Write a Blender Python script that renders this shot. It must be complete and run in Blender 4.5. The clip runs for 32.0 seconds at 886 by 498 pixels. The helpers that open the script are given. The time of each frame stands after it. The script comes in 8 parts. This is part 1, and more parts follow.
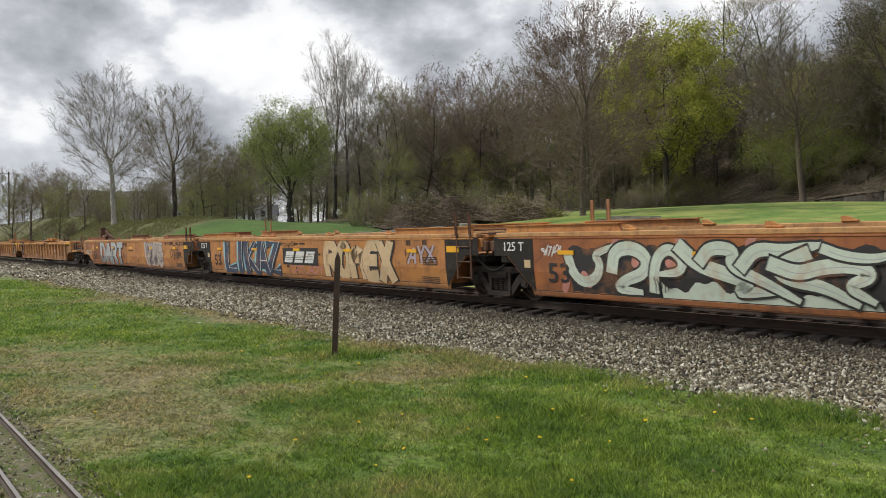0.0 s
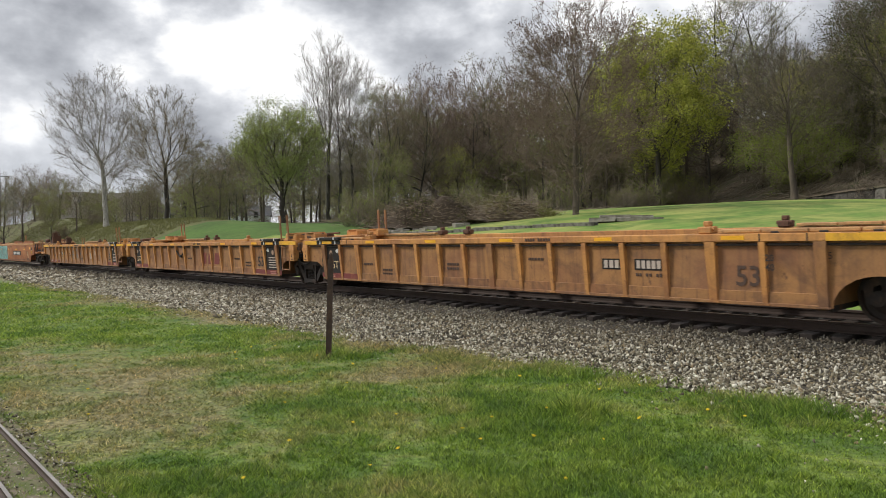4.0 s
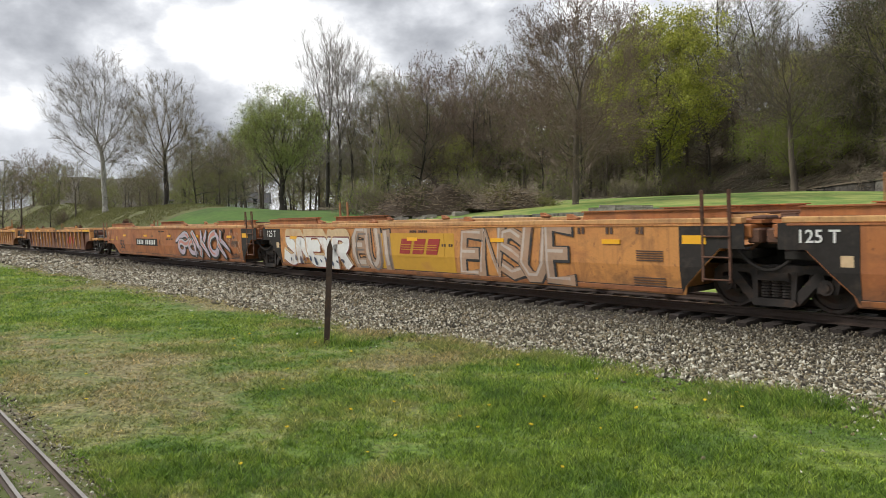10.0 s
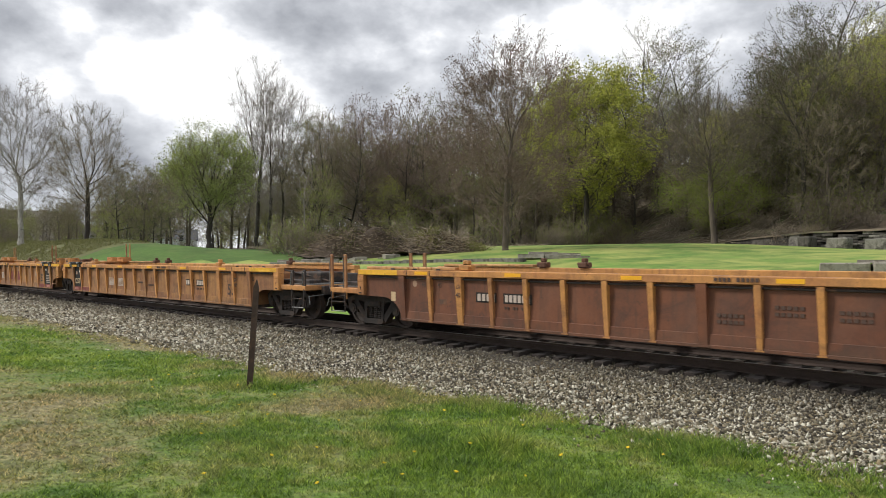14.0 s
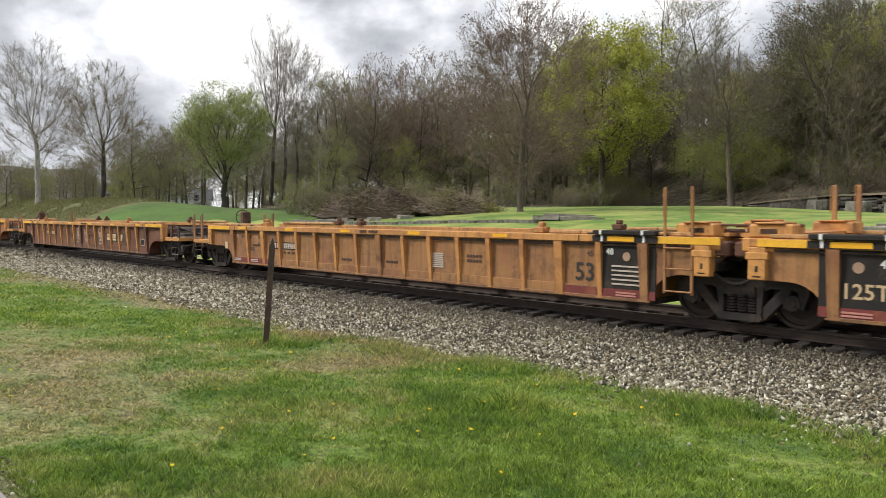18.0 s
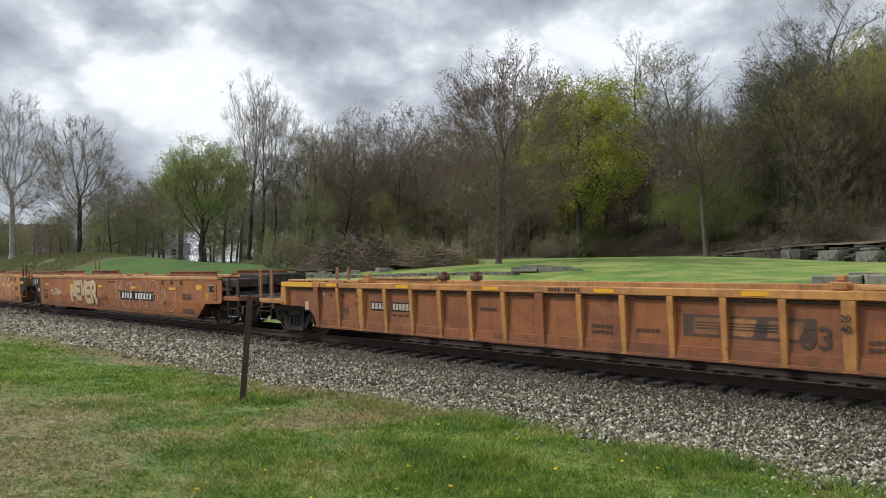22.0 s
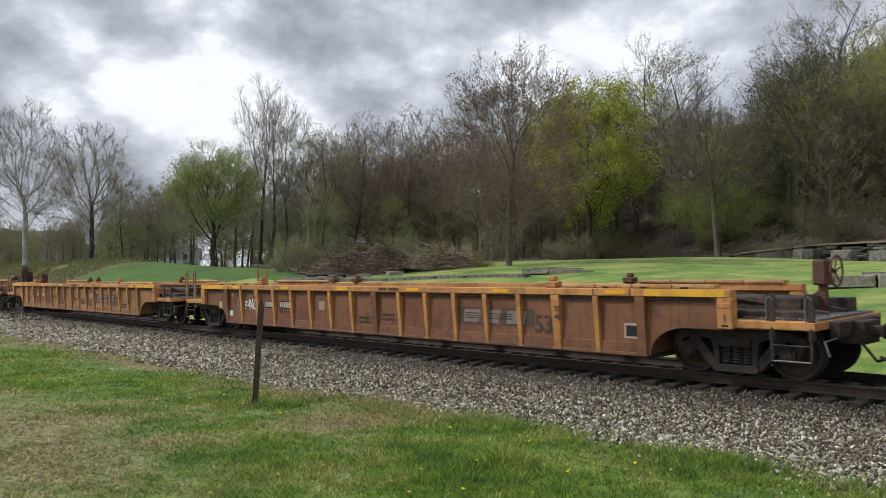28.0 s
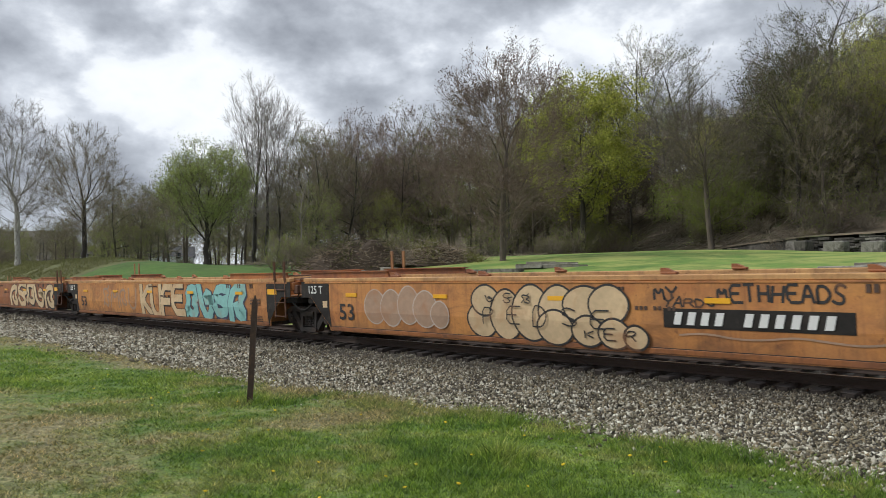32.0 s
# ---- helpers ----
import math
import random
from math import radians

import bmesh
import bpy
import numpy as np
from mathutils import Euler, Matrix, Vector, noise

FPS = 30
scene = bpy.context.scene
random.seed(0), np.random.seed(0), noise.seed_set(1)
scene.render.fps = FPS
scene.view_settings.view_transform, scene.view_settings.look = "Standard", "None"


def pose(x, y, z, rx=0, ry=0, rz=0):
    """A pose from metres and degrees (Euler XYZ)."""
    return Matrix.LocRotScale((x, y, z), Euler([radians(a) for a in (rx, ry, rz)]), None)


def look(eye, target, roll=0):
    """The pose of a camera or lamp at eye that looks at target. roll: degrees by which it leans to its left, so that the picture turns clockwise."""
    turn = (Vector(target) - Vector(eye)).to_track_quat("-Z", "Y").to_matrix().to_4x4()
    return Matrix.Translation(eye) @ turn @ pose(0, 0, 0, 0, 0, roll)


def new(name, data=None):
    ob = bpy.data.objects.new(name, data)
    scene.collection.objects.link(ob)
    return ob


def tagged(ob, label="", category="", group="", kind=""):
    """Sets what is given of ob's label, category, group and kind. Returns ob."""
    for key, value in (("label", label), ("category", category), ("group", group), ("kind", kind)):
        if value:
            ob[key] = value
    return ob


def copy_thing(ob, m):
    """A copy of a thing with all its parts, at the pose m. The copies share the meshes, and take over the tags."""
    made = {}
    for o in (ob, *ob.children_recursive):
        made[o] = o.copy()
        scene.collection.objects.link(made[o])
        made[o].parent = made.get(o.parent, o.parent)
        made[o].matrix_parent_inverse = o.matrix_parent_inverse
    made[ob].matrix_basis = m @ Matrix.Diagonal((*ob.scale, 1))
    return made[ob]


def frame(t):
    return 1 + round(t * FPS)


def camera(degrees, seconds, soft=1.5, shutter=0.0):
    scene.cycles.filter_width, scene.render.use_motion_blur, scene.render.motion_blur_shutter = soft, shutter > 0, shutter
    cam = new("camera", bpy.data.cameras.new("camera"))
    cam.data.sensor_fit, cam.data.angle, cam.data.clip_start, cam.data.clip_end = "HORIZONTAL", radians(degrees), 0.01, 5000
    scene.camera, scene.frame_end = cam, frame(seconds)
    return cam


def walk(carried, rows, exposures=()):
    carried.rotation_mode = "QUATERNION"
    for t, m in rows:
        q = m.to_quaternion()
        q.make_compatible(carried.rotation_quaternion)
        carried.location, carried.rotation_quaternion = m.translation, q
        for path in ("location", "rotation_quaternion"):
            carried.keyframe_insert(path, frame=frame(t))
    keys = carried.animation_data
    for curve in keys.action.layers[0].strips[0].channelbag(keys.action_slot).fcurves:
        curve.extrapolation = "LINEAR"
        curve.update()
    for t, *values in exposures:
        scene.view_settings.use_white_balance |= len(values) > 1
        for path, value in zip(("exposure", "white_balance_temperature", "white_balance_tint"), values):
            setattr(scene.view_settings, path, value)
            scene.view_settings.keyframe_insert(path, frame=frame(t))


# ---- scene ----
# ---- camera ----
# seconds, x, y, z, then the turn; x runs along the railway, y across it, the lawn lies at z = 0
PATH = [
    (0.0, 0.003, -0.011, 1.854, 89.57, 0.15, 52.39),
    (0.5, -0.004, -0.011, 1.854, 89.35, 0.05, 52.38),
    (1.0, 0.004, -0.021, 1.852, 89.36, 0.09, 52.43),
    (1.5, 0.009, -0.018, 1.854, 89.41, 0.23, 52.50),
    (2.0, 0.013, -0.017, 1.852, 89.49, 0.34, 52.38),
    (2.5, 0.026, -0.021, 1.854, 89.61, 0.57, 51.99),
    (3.0, 0.013, -0.014, 1.851, 89.66, 0.59, 51.87),
    (3.5, 0.009, -0.012, 1.849, 89.64, 0.47, 51.89),
    (5.5, 0.015, -0.007, 1.853, 89.17, 0.75, 51.98),
    (6.0, 0.006, -0.003, 1.851, 89.09, 0.48, 52.00),
    (6.5, 0.015, -0.006, 1.853, 89.25, 0.42, 51.97),
    (7.0, 0.006, 0.000, 1.852, 89.36, 0.41, 52.00),
    (7.5, 0.016, -0.004, 1.858, 89.28, 0.56, 51.97),
    (8.0, 0.017, -0.015, 1.856, 89.19, 0.50, 51.87),
    (8.5, 0.021, -0.010, 1.851, 89.05, 0.43, 51.83),
    (9.0, 0.015, -0.013, 1.853, 88.90, 0.16, 51.78),
    (9.5, 0.005, -0.006, 1.851, 88.82, 0.02, 51.82),
    (10.0, 0.002, -0.004, 1.844, 88.74, -0.01, 51.86),
    (10.5, -0.007, 0.000, 1.846, 88.59, 0.26, 51.94),
    (11.0, -0.007, -0.002, 1.845, 88.57, 0.22, 52.00),
    (11.5, -0.012, 0.005, 1.847, 88.70, 0.09, 51.83),
    (12.0, 0.015, -0.008, 1.849, 89.94, 0.23, 51.26),
    (12.5, -0.016, 0.003, 1.846, 89.81, -0.60, 50.58),
    (13.0, -0.001, -0.011, 1.849, 90.10, -1.46, 50.01),
    (13.5, -0.022, 0.004, 1.845, 91.35, -1.66, 48.36),
    (14.0, -0.008, 0.018, 1.850, 91.94, -1.43, 46.81),
    (14.5, -0.015, 0.025, 1.850, 91.99, -1.18, 46.08),
    (16.5, 0.003, 0.012, 1.843, 90.46, -1.78, 46.44),
    (17.0, -0.009, 0.005, 1.845, 90.09, -1.60, 46.84),
    (17.5, -0.020, 0.014, 1.842, 89.58, -1.76, 47.21),
    (18.0, -0.036, 0.015, 1.833, 89.09, -1.84, 47.82),
    (18.5, -0.005, 0.000, 1.843, 89.89, -0.93, 48.02),
    (19.0, 0.001, 0.002, 1.843, 91.74, -0.70, 47.38),
    (19.5, -0.007, 0.006, 1.845, 92.56, -1.19, 46.94),
    (20.0, -0.008, 0.003, 1.847, 92.56, -1.43, 46.72),
    (20.5, -0.021, 0.011, 1.846, 92.43, -1.46, 46.66),
    (21.0, -0.019, 0.014, 1.845, 92.31, -1.31, 46.66),
    (21.5, -0.015, 0.016, 1.850, 92.62, -1.34, 46.39),
    (22.0, -0.004, 0.003, 1.854, 92.92, -1.32, 46.31),
    (22.5, 0.004, 0.000, 1.853, 93.02, -1.09, 46.17),
    (23.0, 0.005, -0.003, 1.851, 93.06, -0.64, 45.99),
    (23.5, 0.006, -0.001, 1.852, 93.00, -0.62, 46.00),
    (24.0, 0.004, 0.008, 1.855, 92.86, -0.61, 46.10),
    (24.5, 0.000, -0.000, 1.853, 92.78, -0.73, 46.34),
    (25.0, -0.007, 0.008, 1.851, 92.79, -0.77, 46.59),
    (25.5, 0.003, -0.001, 1.857, 92.92, -0.66, 46.64),
    (27.5, 0.001, 0.003, 1.855, 93.14, -0.78, 46.99),
    (28.0, -0.001, -0.003, 1.853, 93.11, -0.87, 47.08),
    (28.5, 0.001, 0.002, 1.857, 93.06, -0.62, 47.37),
    (29.0, 0.000, 0.001, 1.858, 93.00, -0.51, 47.58),
    (29.5, -0.007, 0.013, 1.849, 93.05, -0.46, 47.77),
    (30.0, 0.004, 0.002, 1.852, 92.94, -0.52, 47.76),
    (30.5, 0.005, 0.006, 1.850, 92.78, -0.40, 47.58),
    (31.0, -0.000, 0.004, 1.851, 92.59, -0.23, 47.44),
    (31.5, -0.004, 0.006, 1.852, 92.65, -0.20, 47.18),
    (32.0, 0.003, 0.007, 1.851, 92.79, -0.22, 46.68),
]
EXPOSURES = [(0.0, 0.06, 6500, 10), (3.0, 0.1, 6500, 10), (5.5, 0.22, 6500, 10), (11.0, 0.28, 6500, 10), (16.5, 0.38, 6500, 10), (18.2, 0.46, 6550, 10), (19.0, 0.32, 6450, 10), (20.0, 0.12, 6250, 9), (23.0, 0.07, 6150, 9), (32.0, 0.07, 6150, 9)]
cam = camera(58.68, 32.0, soft=0.6, shutter=0.08)
walk(cam, [(t, pose(*p)) for t, *p in PATH], exposures=EXPOSURES)

# ---- world and sun ----
world = bpy.data.worlds.new("overcast_sky")
scene.world = world
world.use_nodes = True
WN, WL = world.node_tree.nodes, world.node_tree.links
WN.clear()


def wnode(kind, **inputs):
    n = WN.new(kind)
    for k, v in inputs.items():
        n.inputs[k].default_value = v
    return n


def wmath(op, a, b=None, clamp=False):
    n = WN.new("ShaderNodeMath")
    n.operation, n.use_clamp = op, clamp
    for i, v in enumerate((a, b)):
        if v is None:
            continue
        if isinstance(v, (int, float)):
            n.inputs[i].default_value = v
        else:
            WL.new(v, n.inputs[i])
    return n.outputs[0]


def wramp(fac, stops):
    n = WN.new("ShaderNodeValToRGB")
    e = n.color_ramp.elements
    while len(e) < len(stops):
        e.new(0.5)
    for el, (p, c) in zip(e, stops):
        el.position, el.color = p, (*c, 1)
    WL.new(fac, n.inputs[0])
    return n.outputs[0]


SUN_ELEV, SUN_AZ = 42.0, 132.0       # degrees; azimuth from +y towards -x
# stretches of cloud: bearing from the railway, height over the horizon (degrees), reach, flatness, thickness
CLOUDS = [(12, 17.5, 0.15, 1.6, 0.1), (28, 10.5, 0.1, 1.5, -0.1), (41, 12, 0.12, 2.0, 0.05), (38, 20, 0.2, 2.6, 0.07), (55, 18.5, 0.1, 2.6, -0.06), (9, 6, 0.1, 2.0, -0.08)]
sky = WN.new("ShaderNodeTexSky")
sky.sky_type, sky.sun_disc = "NISHITA", False
sky.sun_elevation, sky.sun_rotation = radians(SUN_ELEV), radians(-SUN_AZ)
coord = WN.new("ShaderNodeTexCoord")
sep = WN.new("ShaderNodeSeparateXYZ")
WL.new(coord.outputs["Generated"], sep.inputs[0])
height = wmath("MAXIMUM", sep.outputs[2], 0.0)
tall = WN.new("ShaderNodeMapping")
tall.inputs["Scale"].default_value = (1.0, 1.0, 1.6)
tall.inputs["Location"].default_value = (1.55, 0.67, 0.40)
WL.new(coord.outputs["Generated"], tall.inputs[0])
big = wnode("ShaderNodeTexNoise", Scale=3.0, Detail=8.0, Roughness=0.5, Distortion=0.0)
fine = wnode("ShaderNodeTexNoise", Scale=6.5, Detail=10.0, Roughness=0.53, Distortion=0.0)
WL.new(tall.outputs[0], big.inputs["Vector"])
WL.new(tall.outputs[0], fine.inputs["Vector"])
body = wmath("ADD", wmath("MULTIPLY", big.outputs[0], 0.75), wmath("SUBTRACT", wmath("MULTIPLY", fine.outputs[0], 0.75), 0.215))
# the deck thickens overhead
body = wmath("ADD", body, wmath("MULTIPLY", wmath("SUBTRACT", wmath("MINIMUM", height, 0.5), 0.25), 0.16))


def cloud_mass(body, bearing, elev, reach, flat, much):
    """A thicker or thinner stretch of the deck about one direction; flat: how much wider than high."""
    mp = WN.new("ShaderNodeMapping")
    mp.inputs["Scale"].default_value = (1.0, 1.0, flat)
    WL.new(coord.outputs["Generated"], mp.inputs[0])
    v = WN.new("ShaderNodeVectorMath")
    v.operation = "DISTANCE"
    e, a = radians(elev), radians(bearing)
    v.inputs[1].default_value = (-math.cos(e) * math.cos(a), math.cos(e) * math.sin(a), flat * math.sin(e))
    WL.new(mp.outputs[0], v.inputs[0])
    q = wmath("DIVIDE", v.outputs["Value"], reach)
    return wmath("ADD", body, wmath("MULTIPLY", wmath("POWER", 2.718, wmath("MULTIPLY", wmath("MULTIPLY", q, q), -1.0)), much))


for spot in CLOUDS:
    body = cloud_mass(body, *spot)
# cloud brightness: white rims, grey bellies; paler towards the horizon
cloud = wramp(body, [(0.38, (1.0, 1.0, 1.0)), (0.465, (0.9, 0.91, 0.925)), (0.51, (0.68, 0.7, 0.74)), (0.58, (0.48, 0.5, 0.54)), (0.7, (0.27, 0.285, 0.32))])
haze = wramp(height, [(0.0, (1, 1, 1)), (0.16, (0, 0, 0))])
pale = WN.new("ShaderNodeMixRGB")
pale.inputs[2].default_value = (0.84, 0.88, 0.93, 1)
WL.new(wmath("MULTIPLY", haze, 0.5), pale.inputs[0])
WL.new(cloud, pale.inputs[1])
gap = wramp(body, [(0.33, (1, 1, 1)), (0.4, (0, 0, 0))])
air = WN.new("ShaderNodeBackground")
air.inputs[1].default_value = 0.1
WL.new(sky.outputs[0], air.inputs[0])
deck = WN.new("ShaderNodeBackground")
deck.inputs[1].default_value = 1.0
WL.new(pale.outputs[0], deck.inputs[0])
mixs = WN.new("ShaderNodeMixShader")
WL.new(wmath("MULTIPLY", gap, 0.12), mixs.inputs[0])
WL.new(deck.outputs[0], mixs.inputs[1])
WL.new(air.outputs[0], mixs.inputs[2])
wout = WN.new("ShaderNodeOutputWorld")
WL.new(mixs.outputs[0], wout.inputs[0])

sun = new("sun", bpy.data.lights.new("sun", "SUN"))
sun.data.energy, sun.data.angle, sun.data.color = 2.25, radians(14), (1.0, 0.95, 0.87)
sun.matrix_world = look((0, 0, 50), (
    math.sin(radians(SUN_AZ)) * math.cos(radians(SUN_ELEV)) * 40,
    -math.cos(radians(SUN_AZ)) * math.cos(radians(SUN_ELEV)) * 40,
    50 - math.sin(radians(SUN_ELEV)) * 40))

# ---- materials ----
def mat(name):
    m = bpy.data.materials.new(name)
    m.use_nodes = True
    nt = m.node_tree
    return m, nt.nodes, nt.links, nt.nodes["Principled BSDF"]


def texture(nodes, links, scale, detail=4.0, rough=0.55, space="Object", stretch=(1, 1, 1), distort=0.0):
    tc = nodes.new("ShaderNodeTexCoord")
    mp = nodes.new("ShaderNodeMapping")
    mp.inputs["Scale"].default_value = stretch
    if space == "World":
        geo = nodes.new("ShaderNodeNewGeometry")
        links.new(geo.outputs["Position"], mp.inputs[0])
    else:
        links.new(tc.outputs[space], mp.inputs[0])
    nz = nodes.new("ShaderNodeTexNoise")
    nz.inputs["Scale"].default_value, nz.inputs["Detail"].default_value = scale, detail
    nz.inputs["Roughness"].default_value, nz.inputs["Distortion"].default_value = rough, distort
    links.new(mp.outputs[0], nz.inputs["Vector"])
    return nz.outputs[0]


def ramp(nodes, links, fac, stops):
    n = nodes.new("ShaderNodeValToRGB")
    e = n.color_ramp.elements
    while len(e) < len(stops):
        e.new(0.5)
    for el, (p, c) in zip(e, stops):
        el.position = p
        el.color = (*c, 1) if isinstance(c, tuple) else (c, c, c, 1)
    links.new(fac, n.inputs[0])
    return n.outputs[0]


def mix(nodes, links, fac, a, b, mode="MIX"):
    n = nodes.new("ShaderNodeMixRGB")
    n.blend_type = mode
    for i, v in enumerate((fac, a, b)):
        if isinstance(v, (int, float)):
            n.inputs[i].default_value = v if i == 0 else (v, v, v, 1)
        elif isinstance(v, tuple):
            n.inputs[i].default_value = (*v, 1)
        else:
            links.new(v, n.inputs[i])
    return n.outputs[0]


def bump(nodes, links, bsdf, fac, strength=0.3, distance=0.02):
    b = nodes.new("ShaderNodeBump")
    b.inputs["Strength"].default_value, b.inputs["Distance"].default_value = strength, distance
    links.new(fac, b.inputs["Height"])
    links.new(b.outputs[0], bsdf.inputs["Normal"])


def simple(name, color, rough=0.6, metal=0.0, vary=0.25, scale=6.0, relief=0.15, space="Object", stretch=(1, 1, 1), dirt=None, dirt_at=(0.5, 0.68)):
    """A surface with variation at two scales, fine relief, and patches of dirt or rust."""
    m, n, l, b = mat(name)
    coarse = texture(n, l, scale * 0.25, 5, 0.6, space, stretch)
    grain = texture(n, l, scale * 3.0, 5, 0.6, space, stretch)
    lo, hi = tuple(c * (1 - vary) for c in color), tuple(min(1, c * (1 + vary)) for c in color)
    col = ramp(n, l, coarse, [(0.3, lo), (0.7, hi)])
    col = mix(n, l, 0.35, col, ramp(n, l, grain, [(0.3, lo), (0.7, hi)]))
    if dirt:
        spots = texture(n, l, scale * 0.6, 8, 0.65, space, stretch, 0.4)
        col = mix(n, l, ramp(n, l, spots, [(dirt_at[0], 0.0), (dirt_at[1], 1.0)]), col, dirt)
    l.new(col, b.inputs["Base Color"])
    b.inputs["Roughness"].default_value, b.inputs["Metallic"].default_value = rough, metal
    if relief:
        bump(n, l, b, grain, relief, 0.01)
    return m


WORN = [(-11.0, 3.1, 3.0, 0.1), (-8.3, 2.7, 2.4, 0.1), (-14.0, 2.6, 3.5, 0.08), (-9.3, 6.6, 1.3, 0.14), (-19.0, 7.4, 3.0, 0.12), (-27.0, 8.6, 4.5, 0.12)]


def ground_colours(n, l):
    """The lawn's colour by place: fresh green, yellowed and bare patches."""
    wide = texture(n, l, 0.16, 6, 0.62, "World", distort=0.6)
    mid = texture(n, l, 0.95, 7, 0.7, "World", distort=0.5)
    tiny = texture(n, l, 14.0, 4, 0.6, "World")
    green = ramp(n, l, mid, [(0.3, (0.064, 0.142, 0.02)), (0.48, (0.155, 0.245, 0.034)), (0.68, (0.27, 0.345, 0.065))])
    dry = ramp(n, l, tiny, [(0.3, (0.215, 0.175, 0.09)), (0.7, (0.42, 0.35, 0.19))])
    # bare earth in the driest places
    dry = mix(n, l, ramp(n, l, texture(n, l, 1.6, 7, 0.7, "World", distort=0.8), [(0.58, 0.0), (0.68, 0.7)]), dry, (0.14, 0.1, 0.065))
    both = mix(n, l, 0.5, wide, mid)
    # worn places of their own, by centre and reach
    for cx, cy, reach, much in WORN:
        g = n.new("ShaderNodeNewGeometry")
        v = n.new("ShaderNodeVectorMath")
        v.operation = "DISTANCE"
        v.inputs[1].default_value = (cx, cy, 0)
        l.new(g.outputs["Position"], v.inputs[0])
        sc = n.new("ShaderNodeMath")
        sc.operation = "DIVIDE"
        l.new(v.outputs["Value"], sc.inputs[0])
        sc.inputs[1].default_value = reach
        near = ramp(n, l, sc.outputs[0], [(0.0, much), (1.0, 0.0)])
        both = mix(n, l, 1.0, both, near, "ADD")
    # straw-coloured growth along the ballast
    g2 = n.new("ShaderNodeNewGeometry")
    sp = n.new("ShaderNodeSeparateXYZ")
    l.new(g2.outputs["Position"], sp.inputs[0])
    mr = n.new("ShaderNodeMapRange")
    mr.inputs["From Min"].default_value, mr.inputs["From Max"].default_value = 6.7, 8.1
    mr.inputs["To Max"].default_value = 0.13
    mx = n.new("ShaderNodeMapRange")
    mx.inputs["From Min"].default_value, mx.inputs["From Max"].default_value = -1.0, -12.0
    l.new(sp.outputs[0], mx.inputs["Value"])
    l.new(sp.outputs[1], mr.inputs["Value"])
    both = mix(n, l, 1.0, both, mix(n, l, 1.0, mr.outputs[0], mx.outputs[0], "MULTIPLY"), "ADD")
    # tufts: lighter crowns, darker gaps
    tuft = mix(n, l, 0.5, texture(n, l, 7.0, 5, 0.7, "World", distort=0.3), texture(n, l, 22.0, 3, 0.6, "World"))
    col = mix(n, l, ramp(n, l, both, [(0.53, 0.0), (0.66, 0.85)]), green, dry)
    return mix(n, l, 1.0, col, ramp(n, l, tuft, [(0.36, 0.62), (0.48, 1.05), (0.62, 1.35)]), "MULTIPLY"), tiny


def lawn_material(name):
    m, n, l, b = mat(name)
    col, tiny = ground_colours(n, l)
    # thatch darkened in its colour, so gaps between blades look shadowed
    l.new(mix(n, l, 1.0, col, ramp(n, l, tiny, [(0.3, 0.45), (0.7, 0.95)]), "MULTIPLY"), b.inputs["Base Color"])
    b.inputs["Roughness"].default_value = 0.9
    bump(n, l, b, tiny, 0.35, 0.015)
    return m


M_LAWN = lawn_material("shaded_lawn_soil")
M_BLADE, bn, bl, bb = mat("grass_blade")
bcol, _t = ground_colours(bn, bl)
bgeo = bn.new("ShaderNodeNewGeometry")
bvar = ramp(bn, bl, bgeo.outputs["Random Per Island"], [(0.0, (0.42, 0.48, 0.36)), (0.5, (1.0, 1.0, 0.95)), (0.86, (1.6, 1.5, 1.25)), (0.93, (1.9, 1.65, 1.6)), (1.0, (2.5, 2.1, 2.1))])
bl.new(mix(bn, bl, 1.0, bcol, bvar, "MULTIPLY"), bb.inputs["Base Color"])
bb.inputs["Roughness"].default_value = 0.6
btr = bn.new("ShaderNodeBsdfTranslucent")
bl.new(bb.inputs["Base Color"].links[0].from_socket, btr.inputs[0])
bms = bn.new("ShaderNodeMixShader")
bms.inputs[0].default_value = 0.4
bl.new(bb.outputs[0], bms.inputs[1])
bl.new(btr.outputs[0], bms.inputs[2])
bl.new(bms.outputs[0], bn["Material Output"].inputs[0])
M_FARGRASS = simple("far_lawn", (0.115, 0.21, 0.03), 0.9, vary=0.6, scale=0.7, relief=0.5, space="World", dirt=(0.31, 0.345, 0.085), dirt_at=(0.42, 0.6))
M_LITTER = simple("leaf_litter", (0.12, 0.093, 0.06), 0.95, vary=0.5, scale=1.2, relief=0.6, space="World", dirt=(0.06, 0.085, 0.02), dirt_at=(0.52, 0.7))
M_DEEPLAWN = simple("deep_green_lawn", (0.066, 0.135, 0.017), 0.9, vary=0.4, scale=1.1, relief=0.4, space="World", dirt=(0.11, 0.165, 0.032), dirt_at=(0.5, 0.72))
M_MOUND = simple("scrubby_mound_grass", (0.125, 0.135, 0.045), 0.95, vary=0.35, scale=2.2, relief=0.8, space="World", dirt=(0.1, 0.09, 0.045), dirt_at=(0.46, 0.62))
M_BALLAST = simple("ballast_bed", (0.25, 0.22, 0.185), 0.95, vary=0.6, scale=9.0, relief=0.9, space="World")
# near bed coloured dark to paint shade into the gaps between stones
M_BEDNEAR = simple("ballast_gap_shade", (0.04, 0.034, 0.025), 0.95, vary=0.5, scale=14.0, relief=0.9, space="World")
M_STONE, sn, sl, sb = mat("ballast_stone")
sgeo = sn.new("ShaderNodeNewGeometry")
